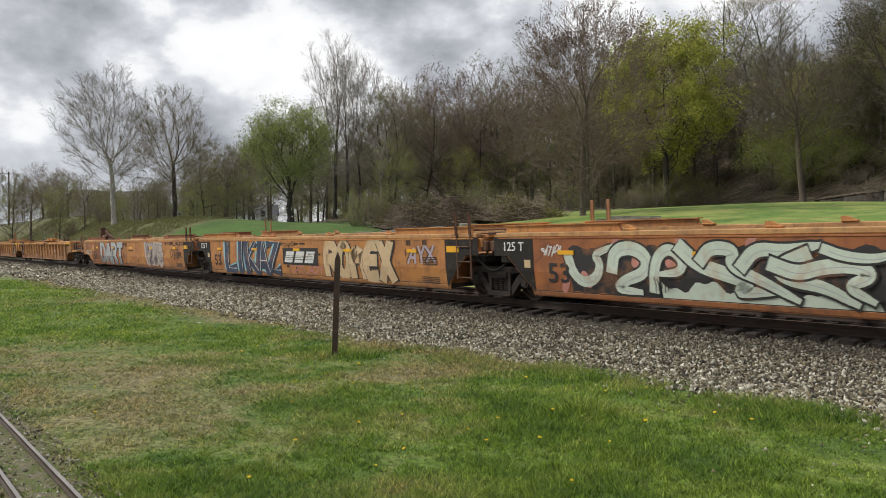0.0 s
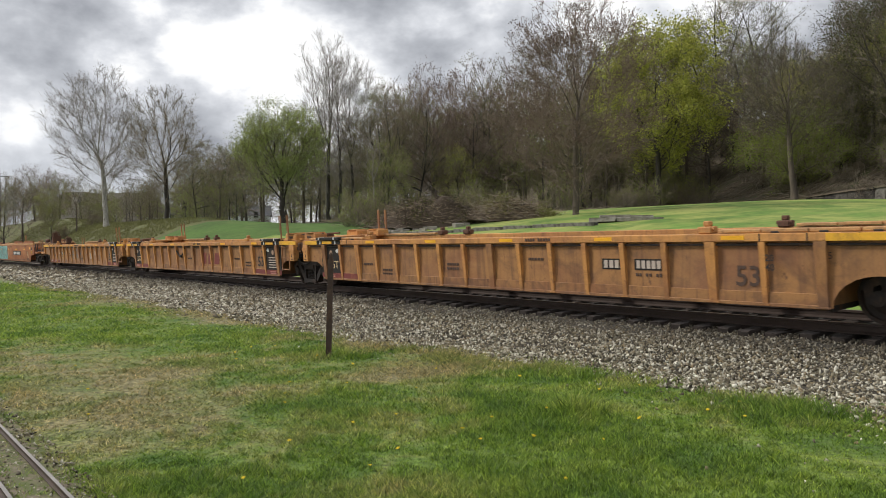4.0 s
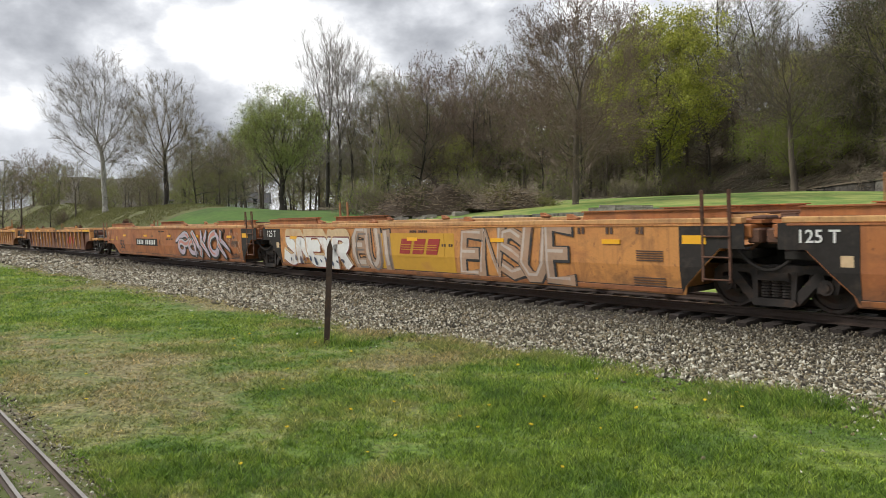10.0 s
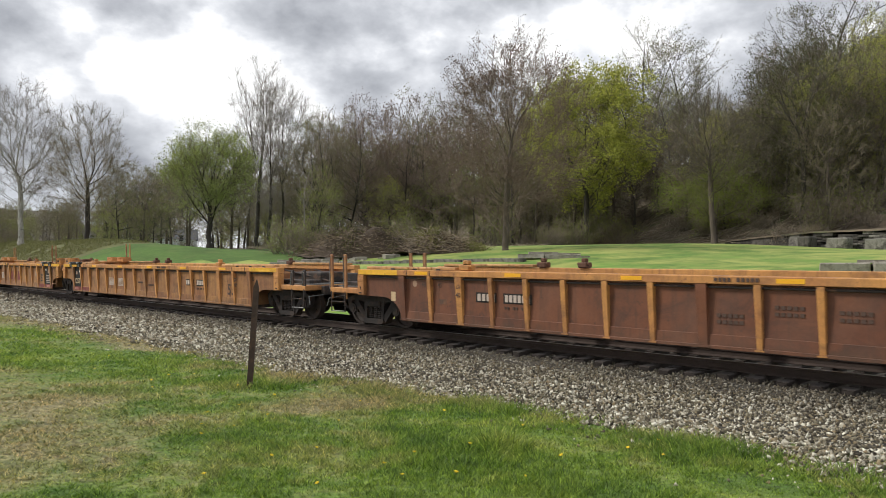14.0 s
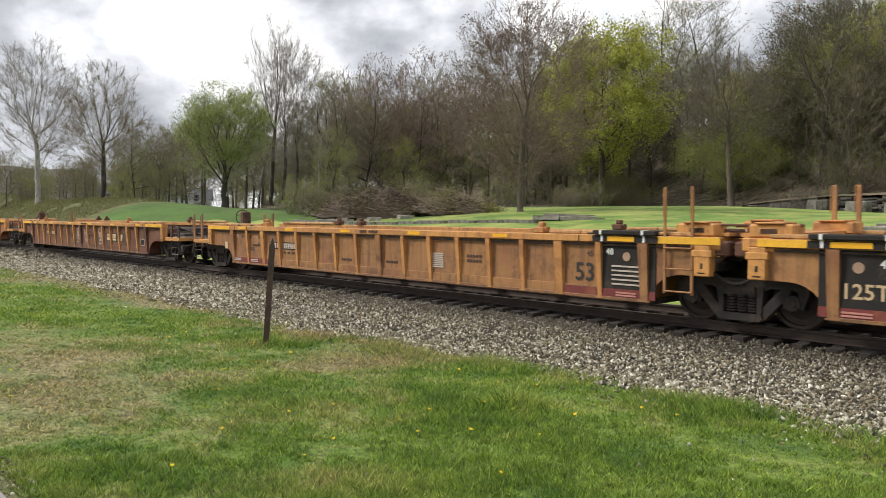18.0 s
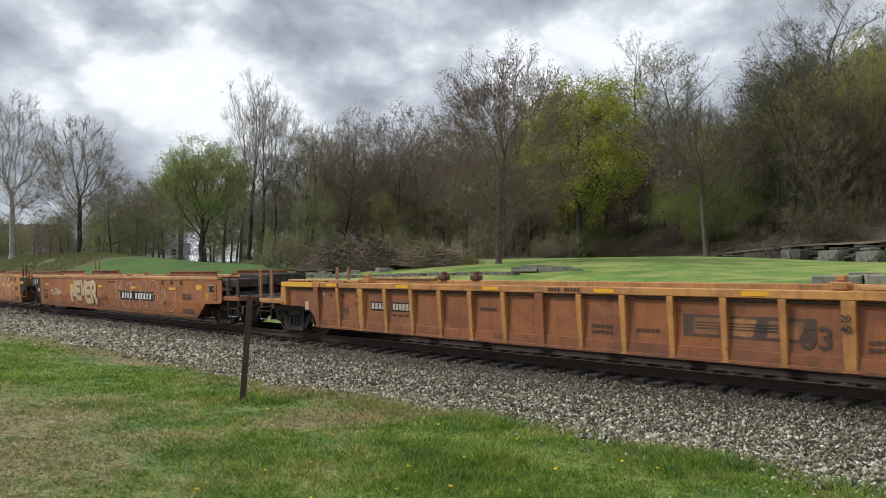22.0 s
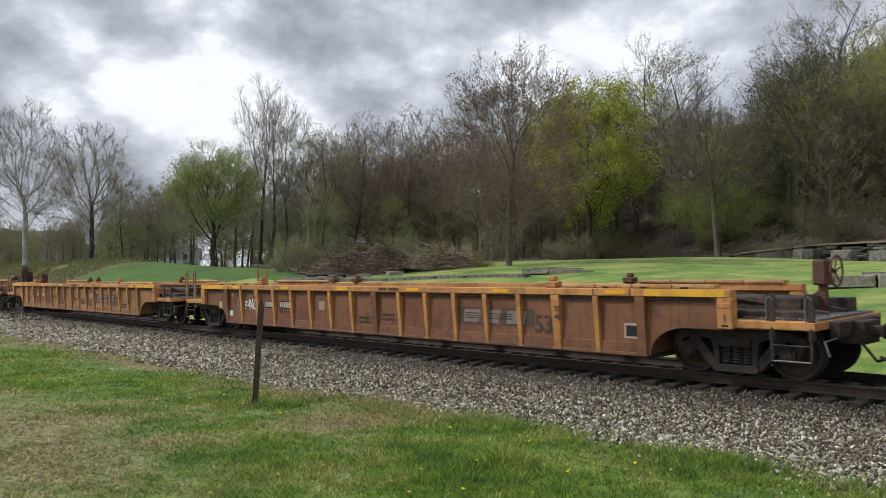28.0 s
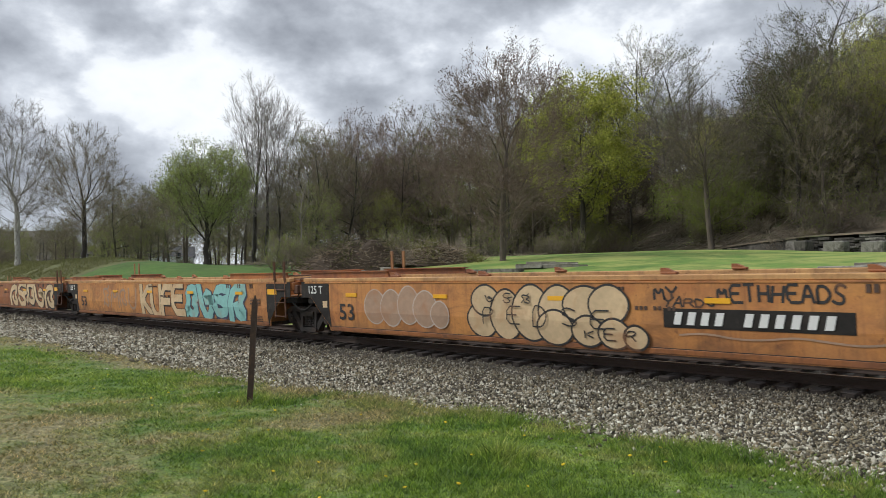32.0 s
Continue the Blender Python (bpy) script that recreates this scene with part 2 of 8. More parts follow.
scol = ramp(sn, sl, sgeo.outputs["Random Per Island"], [(0.0, (0.035, 0.029, 0.019)), (0.22, (0.12, 0.1, 0.066)), (0.45, (0.25, 0.222, 0.15)), (0.58, (0.29, 0.22, 0.12)), (0.66, (0.38, 0.345, 0.255)), (0.88, (0.58, 0.545, 0.44)), (1.0, (0.9, 0.87, 0.73))])
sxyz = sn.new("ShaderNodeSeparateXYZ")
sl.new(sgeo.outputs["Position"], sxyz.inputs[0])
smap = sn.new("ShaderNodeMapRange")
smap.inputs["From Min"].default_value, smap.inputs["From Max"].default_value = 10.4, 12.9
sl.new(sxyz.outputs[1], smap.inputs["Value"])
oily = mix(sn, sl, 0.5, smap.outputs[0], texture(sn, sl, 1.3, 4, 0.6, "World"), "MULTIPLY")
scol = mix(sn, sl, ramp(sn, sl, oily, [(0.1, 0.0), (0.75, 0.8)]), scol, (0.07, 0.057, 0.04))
sl.new(mix(sn, sl, 0.4, scol, ramp(sn, sl, texture(sn, sl, 40, 3), [(0.3, 0.5), (0.7, 1.0)]), "MULTIPLY"), sb.inputs["Base Color"])
sb.inputs["Roughness"].default_value = 0.9
M_TIE = simple("creosoted_tie", (0.028, 0.021, 0.017), 0.9, vary=0.5, scale=8, relief=0.6, stretch=(4, 0.4, 4))
M_RAIL = simple("rail_rust", (0.05, 0.034, 0.027), 0.75, 0.2, vary=0.35, scale=10, relief=0.2)
M_RAILTOP = simple("rail_head", (0.3, 0.29, 0.28), 0.35, 0.9, vary=0.15, scale=8, relief=0.05)

# ---- helpers for meshes ----
def obj(name, bm, material, parent=None, label="", smooth=False):
    me = bpy.data.meshes.new(name)
    bm.to_mesh(me)
    bm.free()
    for mm in (material if isinstance(material, (list, tuple)) else [material]):
        me.materials.append(mm)
    if smooth:
        for p in me.polygons:
            p.use_smooth = True
    ob = new(name, me)
    if parent is not None:
        ob.parent = parent
    if label:
        ob["label"] = label
    return ob


def part(name, bm, material, parent, label="", smooth=False):
    return obj(name, bm, material, parent, label, smooth)


def raw(name, verts, faces, material, smooth=False):
    """An object from arrays of places and faces."""
    me = bpy.data.meshes.new(name)
    verts, faces = np.asarray(verts, np.float32), np.asarray(faces, np.int32)
    k = faces.shape[1]
    me.vertices.add(len(verts))
    me.vertices.foreach_set("co", verts.ravel())
    me.loops.add(faces.size)
    me.loops.foreach_set("vertex_index", faces.ravel())
    me.polygons.add(len(faces))
    me.polygons.foreach_set("loop_start", np.arange(0, faces.size, k, dtype=np.int32))
    me.update(calc_edges=True)
    me.validate()
    me.materials.append(material)
    if smooth:
        me.polygons.foreach_set("use_smooth", np.ones(len(faces), bool))
    return new(name, me)


def box(bm, x0, x1, y0, y1, z0, z1, bevel=0.0):
    """A box between the given bounds, its edges bevelled if asked."""
    vs = [bm.verts.new((x, y, z)) for x in (x0, x1) for y in (y0, y1) for z in (z0, z1)]
    fs = [bm.faces.new([vs[i] for i in q]) for q in ((0, 1, 3, 2), (4, 6, 7, 5), (0, 4, 5, 1), (2, 3, 7, 6), (0, 2, 6, 4), (1, 5, 7, 3))]
    if bevel:
        es = list({e for f in fs for e in f.edges})
        bmesh.ops.bevel(bm, geom=es, offset=bevel, segments=1, affect="EDGES", clamp_overlap=True)
    return bm


def prism(bm, outline, y0, y1):
    """An outline in x and z, as a plate from y0 to y1."""
    a = [bm.verts.new((x, y0, z)) for x, z in outline]
    b = [bm.verts.new((x, y1, z)) for x, z in outline]
    bm.faces.new(a)
    bm.faces.new(b[::-1])
    n = len(outline)
    for i in range(n):
        bm.faces.new((a[i], b[i], b[(i + 1) % n], a[(i + 1) % n]))
    bmesh.ops.recalc_face_normals(bm, faces=bm.faces)
    return bm


def rod(bm, p, q, r, sides=6, r2=None):
    """A round bar from p to q."""
    p, q = Vector(p), Vector(q)
    ax = (q - p).normalized()
    u = ax.orthogonal().normalized()
    w = ax.cross(u)
    r2 = r if r2 is None else r2
    rings = []
    for c, rr in ((p, r), (q, r2)):
        rings.append([bm.verts.new(c + rr * (math.cos(2 * math.pi * i / sides) * u + math.sin(2 * math.pi * i / sides) * w)) for i in range(sides)])
    for i in range(sides):
        j = (i + 1) % sides
        bm.faces.new((rings[0][i], rings[0][j], rings[1][j], rings[1][i]))
    bm.faces.new(rings[0][::-1])
    bm.faces.new(rings[1])
    return bm


def disc(bm, c, r, half, sides=24, axis="y"):
    """A wheel blank: a short cylinder across the track."""
    d = Vector((0, half, 0)) if axis == "y" else (Vector((half, 0, 0)) if axis == "x" else Vector((0, 0, half)))
    return rod(bm, Vector(c) - d, Vector(c) + d, r, sides)


def smoothstep(a, b, x):
    t = np.clip((x - a) / (b - a), 0, 1)
    return t * t * (3 - 2 * t)


TRACK_Y, TRACK_Z, CANT = 14.0, 0.52, 3.0


def terrain(x, y):
    """The ground's height."""
    x, y = np.asarray(x, float), np.asarray(y, float)
    left = smoothstep(-35, -70, x)
    z = 0.02 * np.sin(x * 0.9 + 1) * np.sin(y * 1.1) + 0.03 * np.sin(x * 0.31) * np.cos(y * 0.37)
    z = z * smoothstep(60, 30, np.hypot(x, y))
    run = 18 - 9 * left
    z = z + (4.3 + 1.1 * (1 - left) - 0.65 * smoothstep(-30, -15, x)) * (1 - np.exp(-np.clip(y - 17, 0, None) / run)) * smoothstep(-400, -200, x)
    z = z + (1.85 * left + 1.4 * smoothstep(-85, -110, x)) * np.exp(-((y - 23) / 6.5) ** 2)
    z = z - 2.2 * np.exp(-((x + 101) / 7) ** 2 - ((y - 20.5) / 3.5) ** 2)
    hill = np.clip(y - 58 - 0.37 * np.clip(-x - 25, 0, None), 0, None)
    z = z + 21 * (1 - np.exp(-(hill / 30) ** 1.3)) * smoothstep(-260, -130, x)
    return z - 0.12 * smoothstep(8.5, 11, y) * smoothstep(19, 17, y)


# ---- ground ----
def build_ground():
    def axis(spans):
        out = []
        for a, b, s in spans:
            out += list(np.arange(a, b, s))
        return np.array(out + [spans[-1][1]])
    xs = axis([(-2400, -400, 200), (-400, -130, 15), (-130, -40, 3), (-40, 20, 1.0), (20, 120, 8), (120, 1200, 180)])
    ys = axis([(-1200, -60, 190), (-60, -4, 7), (-4, 20, 0.5), (20, 120, 2), (120, 250, 10), (250, 2400, 215)])
    X, Y = np.meshgrid(xs, ys, indexing="ij")
    Z = terrain(X, Y)
    V = np.stack([X, Y, Z], -1).reshape(-1, 3)
    nx, ny = len(xs), len(ys)
    i = (np.arange(nx - 1)[:, None] * ny + np.arange(ny - 1)[None]).ravel()
    F = np.stack([i, i + ny, i + ny + 1, i + 1], -1)
    g = raw("ground", V, F, M_LAWN, True)
    g.data.materials.append(M_FARGRASS)
    g.data.materials.append(M_LITTER)
    g.data.materials.append(M_MOUND)
    g.data.materials.append(M_DEEPLAWN)
    c = V[F].mean(1)
    woods = c[:, 1] > 57 + 0.15 * np.clip(-c[:, 0] - 25, 0, None) + 2.5 * np.sin(c[:, 0] * 0.3)
    mound = (c[:, 1] > 16) & (c[:, 1] < 25.5 + np.sin(c[:, 0] * 0.4)) & (c[:, 0] < -62) & (c[:, 0] > -99)
    mound = mound | (c[:, 1] > 15) & (c[:, 1] < 44) & (np.degrees(np.arctan2(c[:, 1], -c[:, 0])) < 18.5)
    idx = np.where(woods, 2, np.where(mound, 3, np.where(c[:, 1] > 15, np.where(c[:, 0] < -46 + 3 * np.sin(c[:, 1] * 0.5), 4, 1), 0))).astype(np.int32)
    g.data.polygons.foreach_set("material_index", idx)
    tagged(g, "mown spring lawn rising to a wooded hillside", "ground", kind="structure")


build_ground()


def build_track():
    tilt = pose(0, TRACK_Y, TRACK_Z, CANT, 0, 0)
    # ballast bed: a bank with a flat shoulder
    xs = np.concatenate([np.arange(-420, -60, 12), np.arange(-60, 14, 0.5), np.arange(14, 200, 12)])
    prof = np.array([(-5.85, -0.62), (-5.4, -0.54), (-4.0, -0.47), (-2.6, -0.39), (-1.75, -0.35), (-1.2, -0.285), (-0.9, -0.26), (0.9, -0.26), (1.8, -0.27), (3.2, -0.55), (4.2, -0.75)])
    X, P = np.meshgrid(xs, np.arange(len(prof)), indexing="ij")
    wob = np.vectorize(lambda a, b: noise.noise((a * 0.35, b * 1.7, 0.3)))(X, P)
    Yl = prof[P, 0] + 0.16 * wob * (np.abs(prof[P, 0]) > 2)
    Zl = prof[P, 1] + 0.03 * wob
    a = radians(CANT)
    V = np.stack([X, TRACK_Y + Yl, TRACK_Z + Zl + np.where(np.abs(Yl) < 2, Yl * math.sin(a), np.sign(Yl) * 0.06)], -1).reshape(-1, 3)
    n = len(prof)
    i = (np.arange(len(xs) - 1)[:, None] * n + np.arange(n - 1)[None]).ravel()
    F = np.stack([i, i + n, i + n + 1, i + 1], -1)
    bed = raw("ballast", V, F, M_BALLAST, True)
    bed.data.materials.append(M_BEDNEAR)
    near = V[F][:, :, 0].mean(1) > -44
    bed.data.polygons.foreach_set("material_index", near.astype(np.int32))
    tagged(bed, "grey crushed-stone ballast bank under the railway", "ballast", kind="structure")
    track = new("railway_track")
    track.matrix_world = tilt
    tagged(track, "standard-gauge track with dark timber ties and rusty rails", "railway track", kind="structure")
    section = [(-0.076, -0.17), (0.076, -0.17), (0.076, -0.155), (0.012, -0.13), (0.01, -0.05), (0.036, -0.04), (0.036, -0.006), (0.03, 0.0), (-0.03, 0.0), (-0.036, -0.006), (-0.036, -0.04), (-0.01, -0.05), (-0.012, -0.13), (-0.076, -0.155)]
    for s in (-1, 1):
        bm = bmesh.new()
        v0 = [bm.verts.new((-420, s * 0.753 + y, z)) for y, z in section]
        v1 = [bm.verts.new((200, s * 0.753 + y, z)) for y, z in section]
        for k in range(len(section)):
            f = bm.faces.new((v0[k], v1[k], v1[(k + 1) % 14], v0[(k + 1) % 14]))
            f.material_index = 1 if k in (7,) else 0
        bmesh.ops.recalc_face_normals(bm, faces=bm.faces)
        part("rail", bm, [M_RAIL, M_RAILTOP], track, "rusty steel rail with a polished head")
    rnd = random.Random(5)
    shapes = []
    for k in range(4):
        bm = bmesh.new()
        box(bm, -0.115, 0.115, -1.22, 1.22, -0.36, -0.176, 0.015)
        for v in bm.verts:
            v.co += Vector((rnd.uniform(-0.012, 0.012), rnd.uniform(-0.02, 0.02), rnd.uniform(-0.006, 0.006)))
        for s in (-0.753, 0.753):
            box(bm, -0.09, 0.09, s - 0.17, s + 0.17, -0.178, -0.158)
        me = bpy.data.meshes.new("tie")
        bm.to_mesh(me)
        bm.free()
        me.materials.append(M_TIE)
        shapes.append(me)
    x = -75.0
    while x < 12:
        t = new("tie", rnd.choice(shapes))
        t.parent = track
        t.matrix_basis = pose(x, rnd.uniform(-0.09, 0.09), rnd.uniform(-0.035, 0.0), 0, 0, rnd.uniform(-1.8, 1.8))
        x += 0.51 + rnd.uniform(-0.03, 0.03)


build_track()

# ---- train: materials ----
def car_paint(name, base, worn, rust, patch=(0.46, 0.62), streak=0.5):
    """Faded freight-car enamel: blotches of worn paint, run-down rust streaks, road grime."""
    m, n, l, b = mat(name)
    info = n.new("ShaderNodeObjectInfo")
    tc = n.new("ShaderNodeTexCoord")
    off = n.new("ShaderNodeVectorMath")
    off.operation = "MULTIPLY_ADD"
    l.new(info.outputs["Random"], off.inputs[0])
    off.inputs[1].default_value = (37.0, 11.0, 5.0)
    geo = n.new("ShaderNodeTexCoord")
    l.new(geo.outputs["Object"], off.inputs[2])

    def nz(scale, detail, rough, stretch, dist=0.0):
        mp = n.new("ShaderNodeMapping")
        mp.inputs["Scale"].default_value = stretch
        l.new(off.outputs[0], mp.inputs[0])
        t = n.new("ShaderNodeTexNoise")
        t.inputs["Scale"].default_value, t.inputs["Detail"].default_value = scale, detail
        t.inputs["Roughness"].default_value, t.inputs["Distortion"].default_value = rough, dist
        l.new(mp.outputs[0], t.inputs["Vector"])
        return t.outputs[0]
    blotch = nz(0.55, 7, 0.62, (1, 1, 1.6), 0.5)
    runs = nz(2.4, 6, 0.6, (3.5, 1, 0.22))
    dirt = nz(1.3, 8, 0.68, (1, 1, 1.2), 0.8)
    grain = nz(22, 5, 0.65, (1, 1, 1))
    specks = nz(7, 8, 0.7, (1, 1, 0.7), 0.3)
    broad = nz(0.28, 4, 0.55, (1.2, 1, 0.6), 0.3)
    col = mix(n, l, ramp(n, l, blotch, [(patch[0], 0.0), (patch[1], 1.0)]), base, worn)
    col = mix(n, l, ramp(n, l, broad, [(0.44, 0.0), (0.66, 0.36)]), col, tuple(0.55 * a + 0.45 * c for a, c in zip(worn, rust)))
    col = mix(n, l, ramp(n, l, runs, [(0.5, 0.0), (0.7, streak)]), col, rust)
    col = mix(n, l, ramp(n, l, specks, [(0.6, 0.0), (0.68, 0.85)]), col, rust)
    col = mix(n, l, ramp(n, l, dirt, [(0.48, 0.0), (0.68, 0.65)]), col, (rust[0] * 0.75, rust[1] * 0.85, rust[2]))
    # grime thrown up from the track: heavier low on the sides
    sepz = n.new("ShaderNodeSeparateXYZ")
    l.new(geo.outputs["Object"], sepz.inputs[0])
    low = n.new("ShaderNodeMapRange")
    low.inputs["From Min"].default_value, low.inputs["From Max"].default_value = 0.75, 0.2
    l.new(sepz.outputs[2], low.inputs["Value"])
    splash = mix(n, l, 1.0, low.outputs[0], dirt, "MULTIPLY")
    col = mix(n, l, ramp(n, l, splash, [(0.2, 0.0), (0.6, 0.6)]), col, (0.1, 0.06, 0.035))
    # settled dust in pale patches
    pale = nz(0.8, 6, 0.6, (0.7, 1, 1.1), 0.9)
    col = mix(n, l, ramp(n, l, pale, [(0.5, 0.0), (0.7, 0.22)]), col, tuple(0.55 * c + k for c, k in zip(base, (0.2, 0.12, 0.08))))
    col = mix(n, l, 0.3, col, ramp(n, l, grain, [(0.3, 0.45), (0.7, 1.0)]), "MULTIPLY")
    l.new(col, b.inputs["Base Color"])
    l.new(ramp(n, l, blotch, [(0.3, 0.5), (0.7, 0.78)]), b.inputs["Roughness"])
    bump(n, l, b, grain, 0.12, 0.01)
    return m


M_PAINT = {
    "orange": car_paint("orange_enamel", (0.46, 0.165, 0.046), (0.37, 0.125, 0.045), (0.17, 0.06, 0.028)),
    "gold": car_paint("faded_gold_enamel", (0.64, 0.285, 0.08), (0.53, 0.208, 0.066), (0.23, 0.09, 0.04)),
    "tan": car_paint("dusty_yellow_enamel", (0.42, 0.205, 0.072), (0.3, 0.13, 0.055), (0.14, 0.062, 0.034), streak=0.75),
    "brown": car_paint("brown_weathered_enamel", (0.2, 0.072, 0.033), (0.145, 0.053, 0.028), (0.085, 0.04, 0.026), streak=0.6),
    "russet": car_paint("russet_enamel", (0.37, 0.13, 0.042), (0.28, 0.092, 0.037), (0.14, 0.055, 0.032)),
    # paler enamel for top chords and container guides
    "pale": car_paint("pale_top_enamel", (0.64, 0.36, 0.14), (0.54, 0.28, 0.11), (0.25, 0.11, 0.05)),
    "ochre": car_paint("ochre_rib_enamel", (0.66, 0.315, 0.088), (0.54, 0.235, 0.074), (0.23, 0.092, 0.042)),
    "umber": car_paint("umber_weathered_enamel", (0.25, 0.105, 0.044), (0.185, 0.073, 0.034), (0.1, 0.043, 0.027), streak=0.7),
}
M_BLACK = simple("black_enamel", (0.026, 0.023, 0.021), 0.75, vary=0.4, scale=5, relief=0.1, dirt=(0.07, 0.055, 0.045), dirt_at=(0.55, 0.75))
M_BLACK.node_tree.nodes["Principled BSDF"].inputs["Specular IOR Level"].default_value = 0.25
M_GRIME = simple("grimy_steel", (0.026, 0.021, 0.019), 0.8, 0.1, vary=0.5, scale=6, relief=0.3, dirt=(0.075, 0.045, 0.03))
M_WHEEL = simple("wheel_steel", (0.05, 0.038, 0.033), 0.7, 0.3, vary=0.35, scale=6, relief=0.15, dirt=(0.075, 0.04, 0.026))
M_RUST = simple("rusted_steel", (0.13, 0.062, 0.038), 0.85, 0.05, vary=0.4, scale=7, relief=0.3, dirt=(0.06, 0.035, 0.025))
M_YELLOW = simple("safety_yellow", (0.78, 0.42, 0.03), 0.6, vary=0.25, scale=5, relief=0.1, dirt=(0.3, 0.14, 0.04), dirt_at=(0.55, 0.75))
M_REFLECT = simple("reflector_amber", (0.85, 0.43, 0.02), 0.4, vary=0.08, scale=9, relief=0.02)
M_GALV = simple("galvanised_grating", (0.2, 0.2, 0.195), 0.6, 0.4, vary=0.25, scale=12, relief=0.3)
M_ENDGEAR = simple("dark_end_gear", (0.035, 0.028, 0.025), 0.8, 0.1, vary=0.5, scale=6, relief=0.25, dirt=(0.12, 0.065, 0.04), dirt_at=(0.5, 0.66))


def spray(name, c, vary=0.12):
    # the car's own paint shows where the spray has worn thin
    return simple(name, c, 0.75, vary=vary, scale=3.0, relief=0.04, dirt=tuple(0.6 * k + 0.4 * o for k, o in zip(c, (0.42, 0.17, 0.06))), dirt_at=(0.53, 0.68))


M_SPRAY = {
    "white": spray("white_stencil", (0.72, 0.72, 0.7)), "black": spray("black_stencil", (0.03, 0.028, 0.028)),
    "char": spray("faded_black_stencil", (0.085, 0.05, 0.036), 0.3), "mint": spray("mint_spray", (0.55, 0.62, 0.52), 0.18),
    "silver": spray("silver_spray", (0.42, 0.44, 0.45)), "blue": spray("slate_blue_spray", (0.05, 0.065, 0.11), 0.4),
    "sky": spray("sky_blue_spray", (0.28, 0.5, 0.56)), "teal": spray("teal_spray", (0.25, 0.5, 0.47), 0.25),
    "cream": spray("cream_spray", (0.6, 0.44, 0.26), 0.25), "lilac": spray("lilac_spray", (0.47, 0.4, 0.47), 0.35),
    "red": spray("red_spray", (0.32, 0.03, 0.025)), "pink": spray("pink_spray", (0.5, 0.22, 0.18), 0.3),
    "green": spray("green_spray", (0.06, 0.25, 0.17), 0.3), "maroon": spray("maroon_paint", (0.17, 0.035, 0.03), 0.25),
    "purple": spray("purple_spray", (0.16, 0.12, 0.22), 0.3), "ghost": spray("faded_chalk_spray", (0.38, 0.25, 0.17), 0.3),
    "chalk": spray("thin_chalk_spray", (0.5, 0.42, 0.36), 0.2), "yellow": spray("yellow_panel_paint", (0.55, 0.3, 0.03)),
    "smoke": spray("smoky_grey_spray", (0.2, 0.17, 0.15), 0.4), "grey": spray("grey_spray", (0.24, 0.25, 0.26), 0.2),
}

# ---- train: meshes shared by the cars ----
MESHES = {}


def shared(key, material, make, parent, name, m=None, label="", smooth=False):
    """A part on a mesh that is made once for each key."""
    mk = (key, material.name)
    if mk not in MESHES:
        bm = bmesh.new()
        make(bm)
        me = bpy.data.meshes.new(name)
        bm.to_mesh(me)
        bm.free()
        me.materials.append(material)
        if smooth:
            for p in me.polygons:
                p.use_smooth = True
        MESHES[mk] = me
    ob = new(name, MESHES[mk])
    ob.parent = parent
    if m is not None:
        ob.matrix_basis = m
    if label:
        ob["label"] = label
    return ob


def lathe(bm, profile, sides=28):
    """Turns a profile of radius and y about the axle."""
    rings = []
    for r, y in profile:
        rings.append([bm.verts.new((r * math.cos(2 * math.pi * i / sides), y, r * math.sin(2 * math.pi * i / sides))) for i in range(sides)])
    for a, b in zip(rings, rings[1:]):
        for i in range(sides):
            j = (i + 1) % sides
            bm.faces.new((a[i], a[j], b[j], b[i]))
    bmesh.ops.recalc_face_normals(bm, faces=bm.faces)


WHEEL_R = 0.46
SPINNERS = {-0.9: [], 0.9: []}


def wheelset(bm):
    for s in (-1, 1):
        o = s * 0.75
        prof = [(0.02, o + s * 0.1), (0.12, o + s * 0.1), (0.13, o + s * 0.03), (0.3, o + s * 0.0), (0.385, o + s * 0.02), (0.395, o + s * 0.075), (0.455, o + s * 0.075), (0.46, o - s * 0.03), (0.485, o - s * 0.045), (0.48, o - s * 0.07), (0.39, o - s * 0.07), (0.38, o - s * 0.03), (0.13, o - s * 0.06), (0.08, o - s * 0.08)]
        lathe(bm, prof)
        for k in range(4):      # small lugs that show the turning
            a = k * math.pi / 2 + 0.3
            rod(bm, (0.22 * math.cos(a), o + s * 0.02, 0.22 * math.sin(a)), (0.22 * math.cos(a), o + s * 0.05, 0.22 * math.sin(a)), 0.02, 6)
    rod(bm, (0, -0.95, 0), (0, 0.95, 0), 0.075, 12)


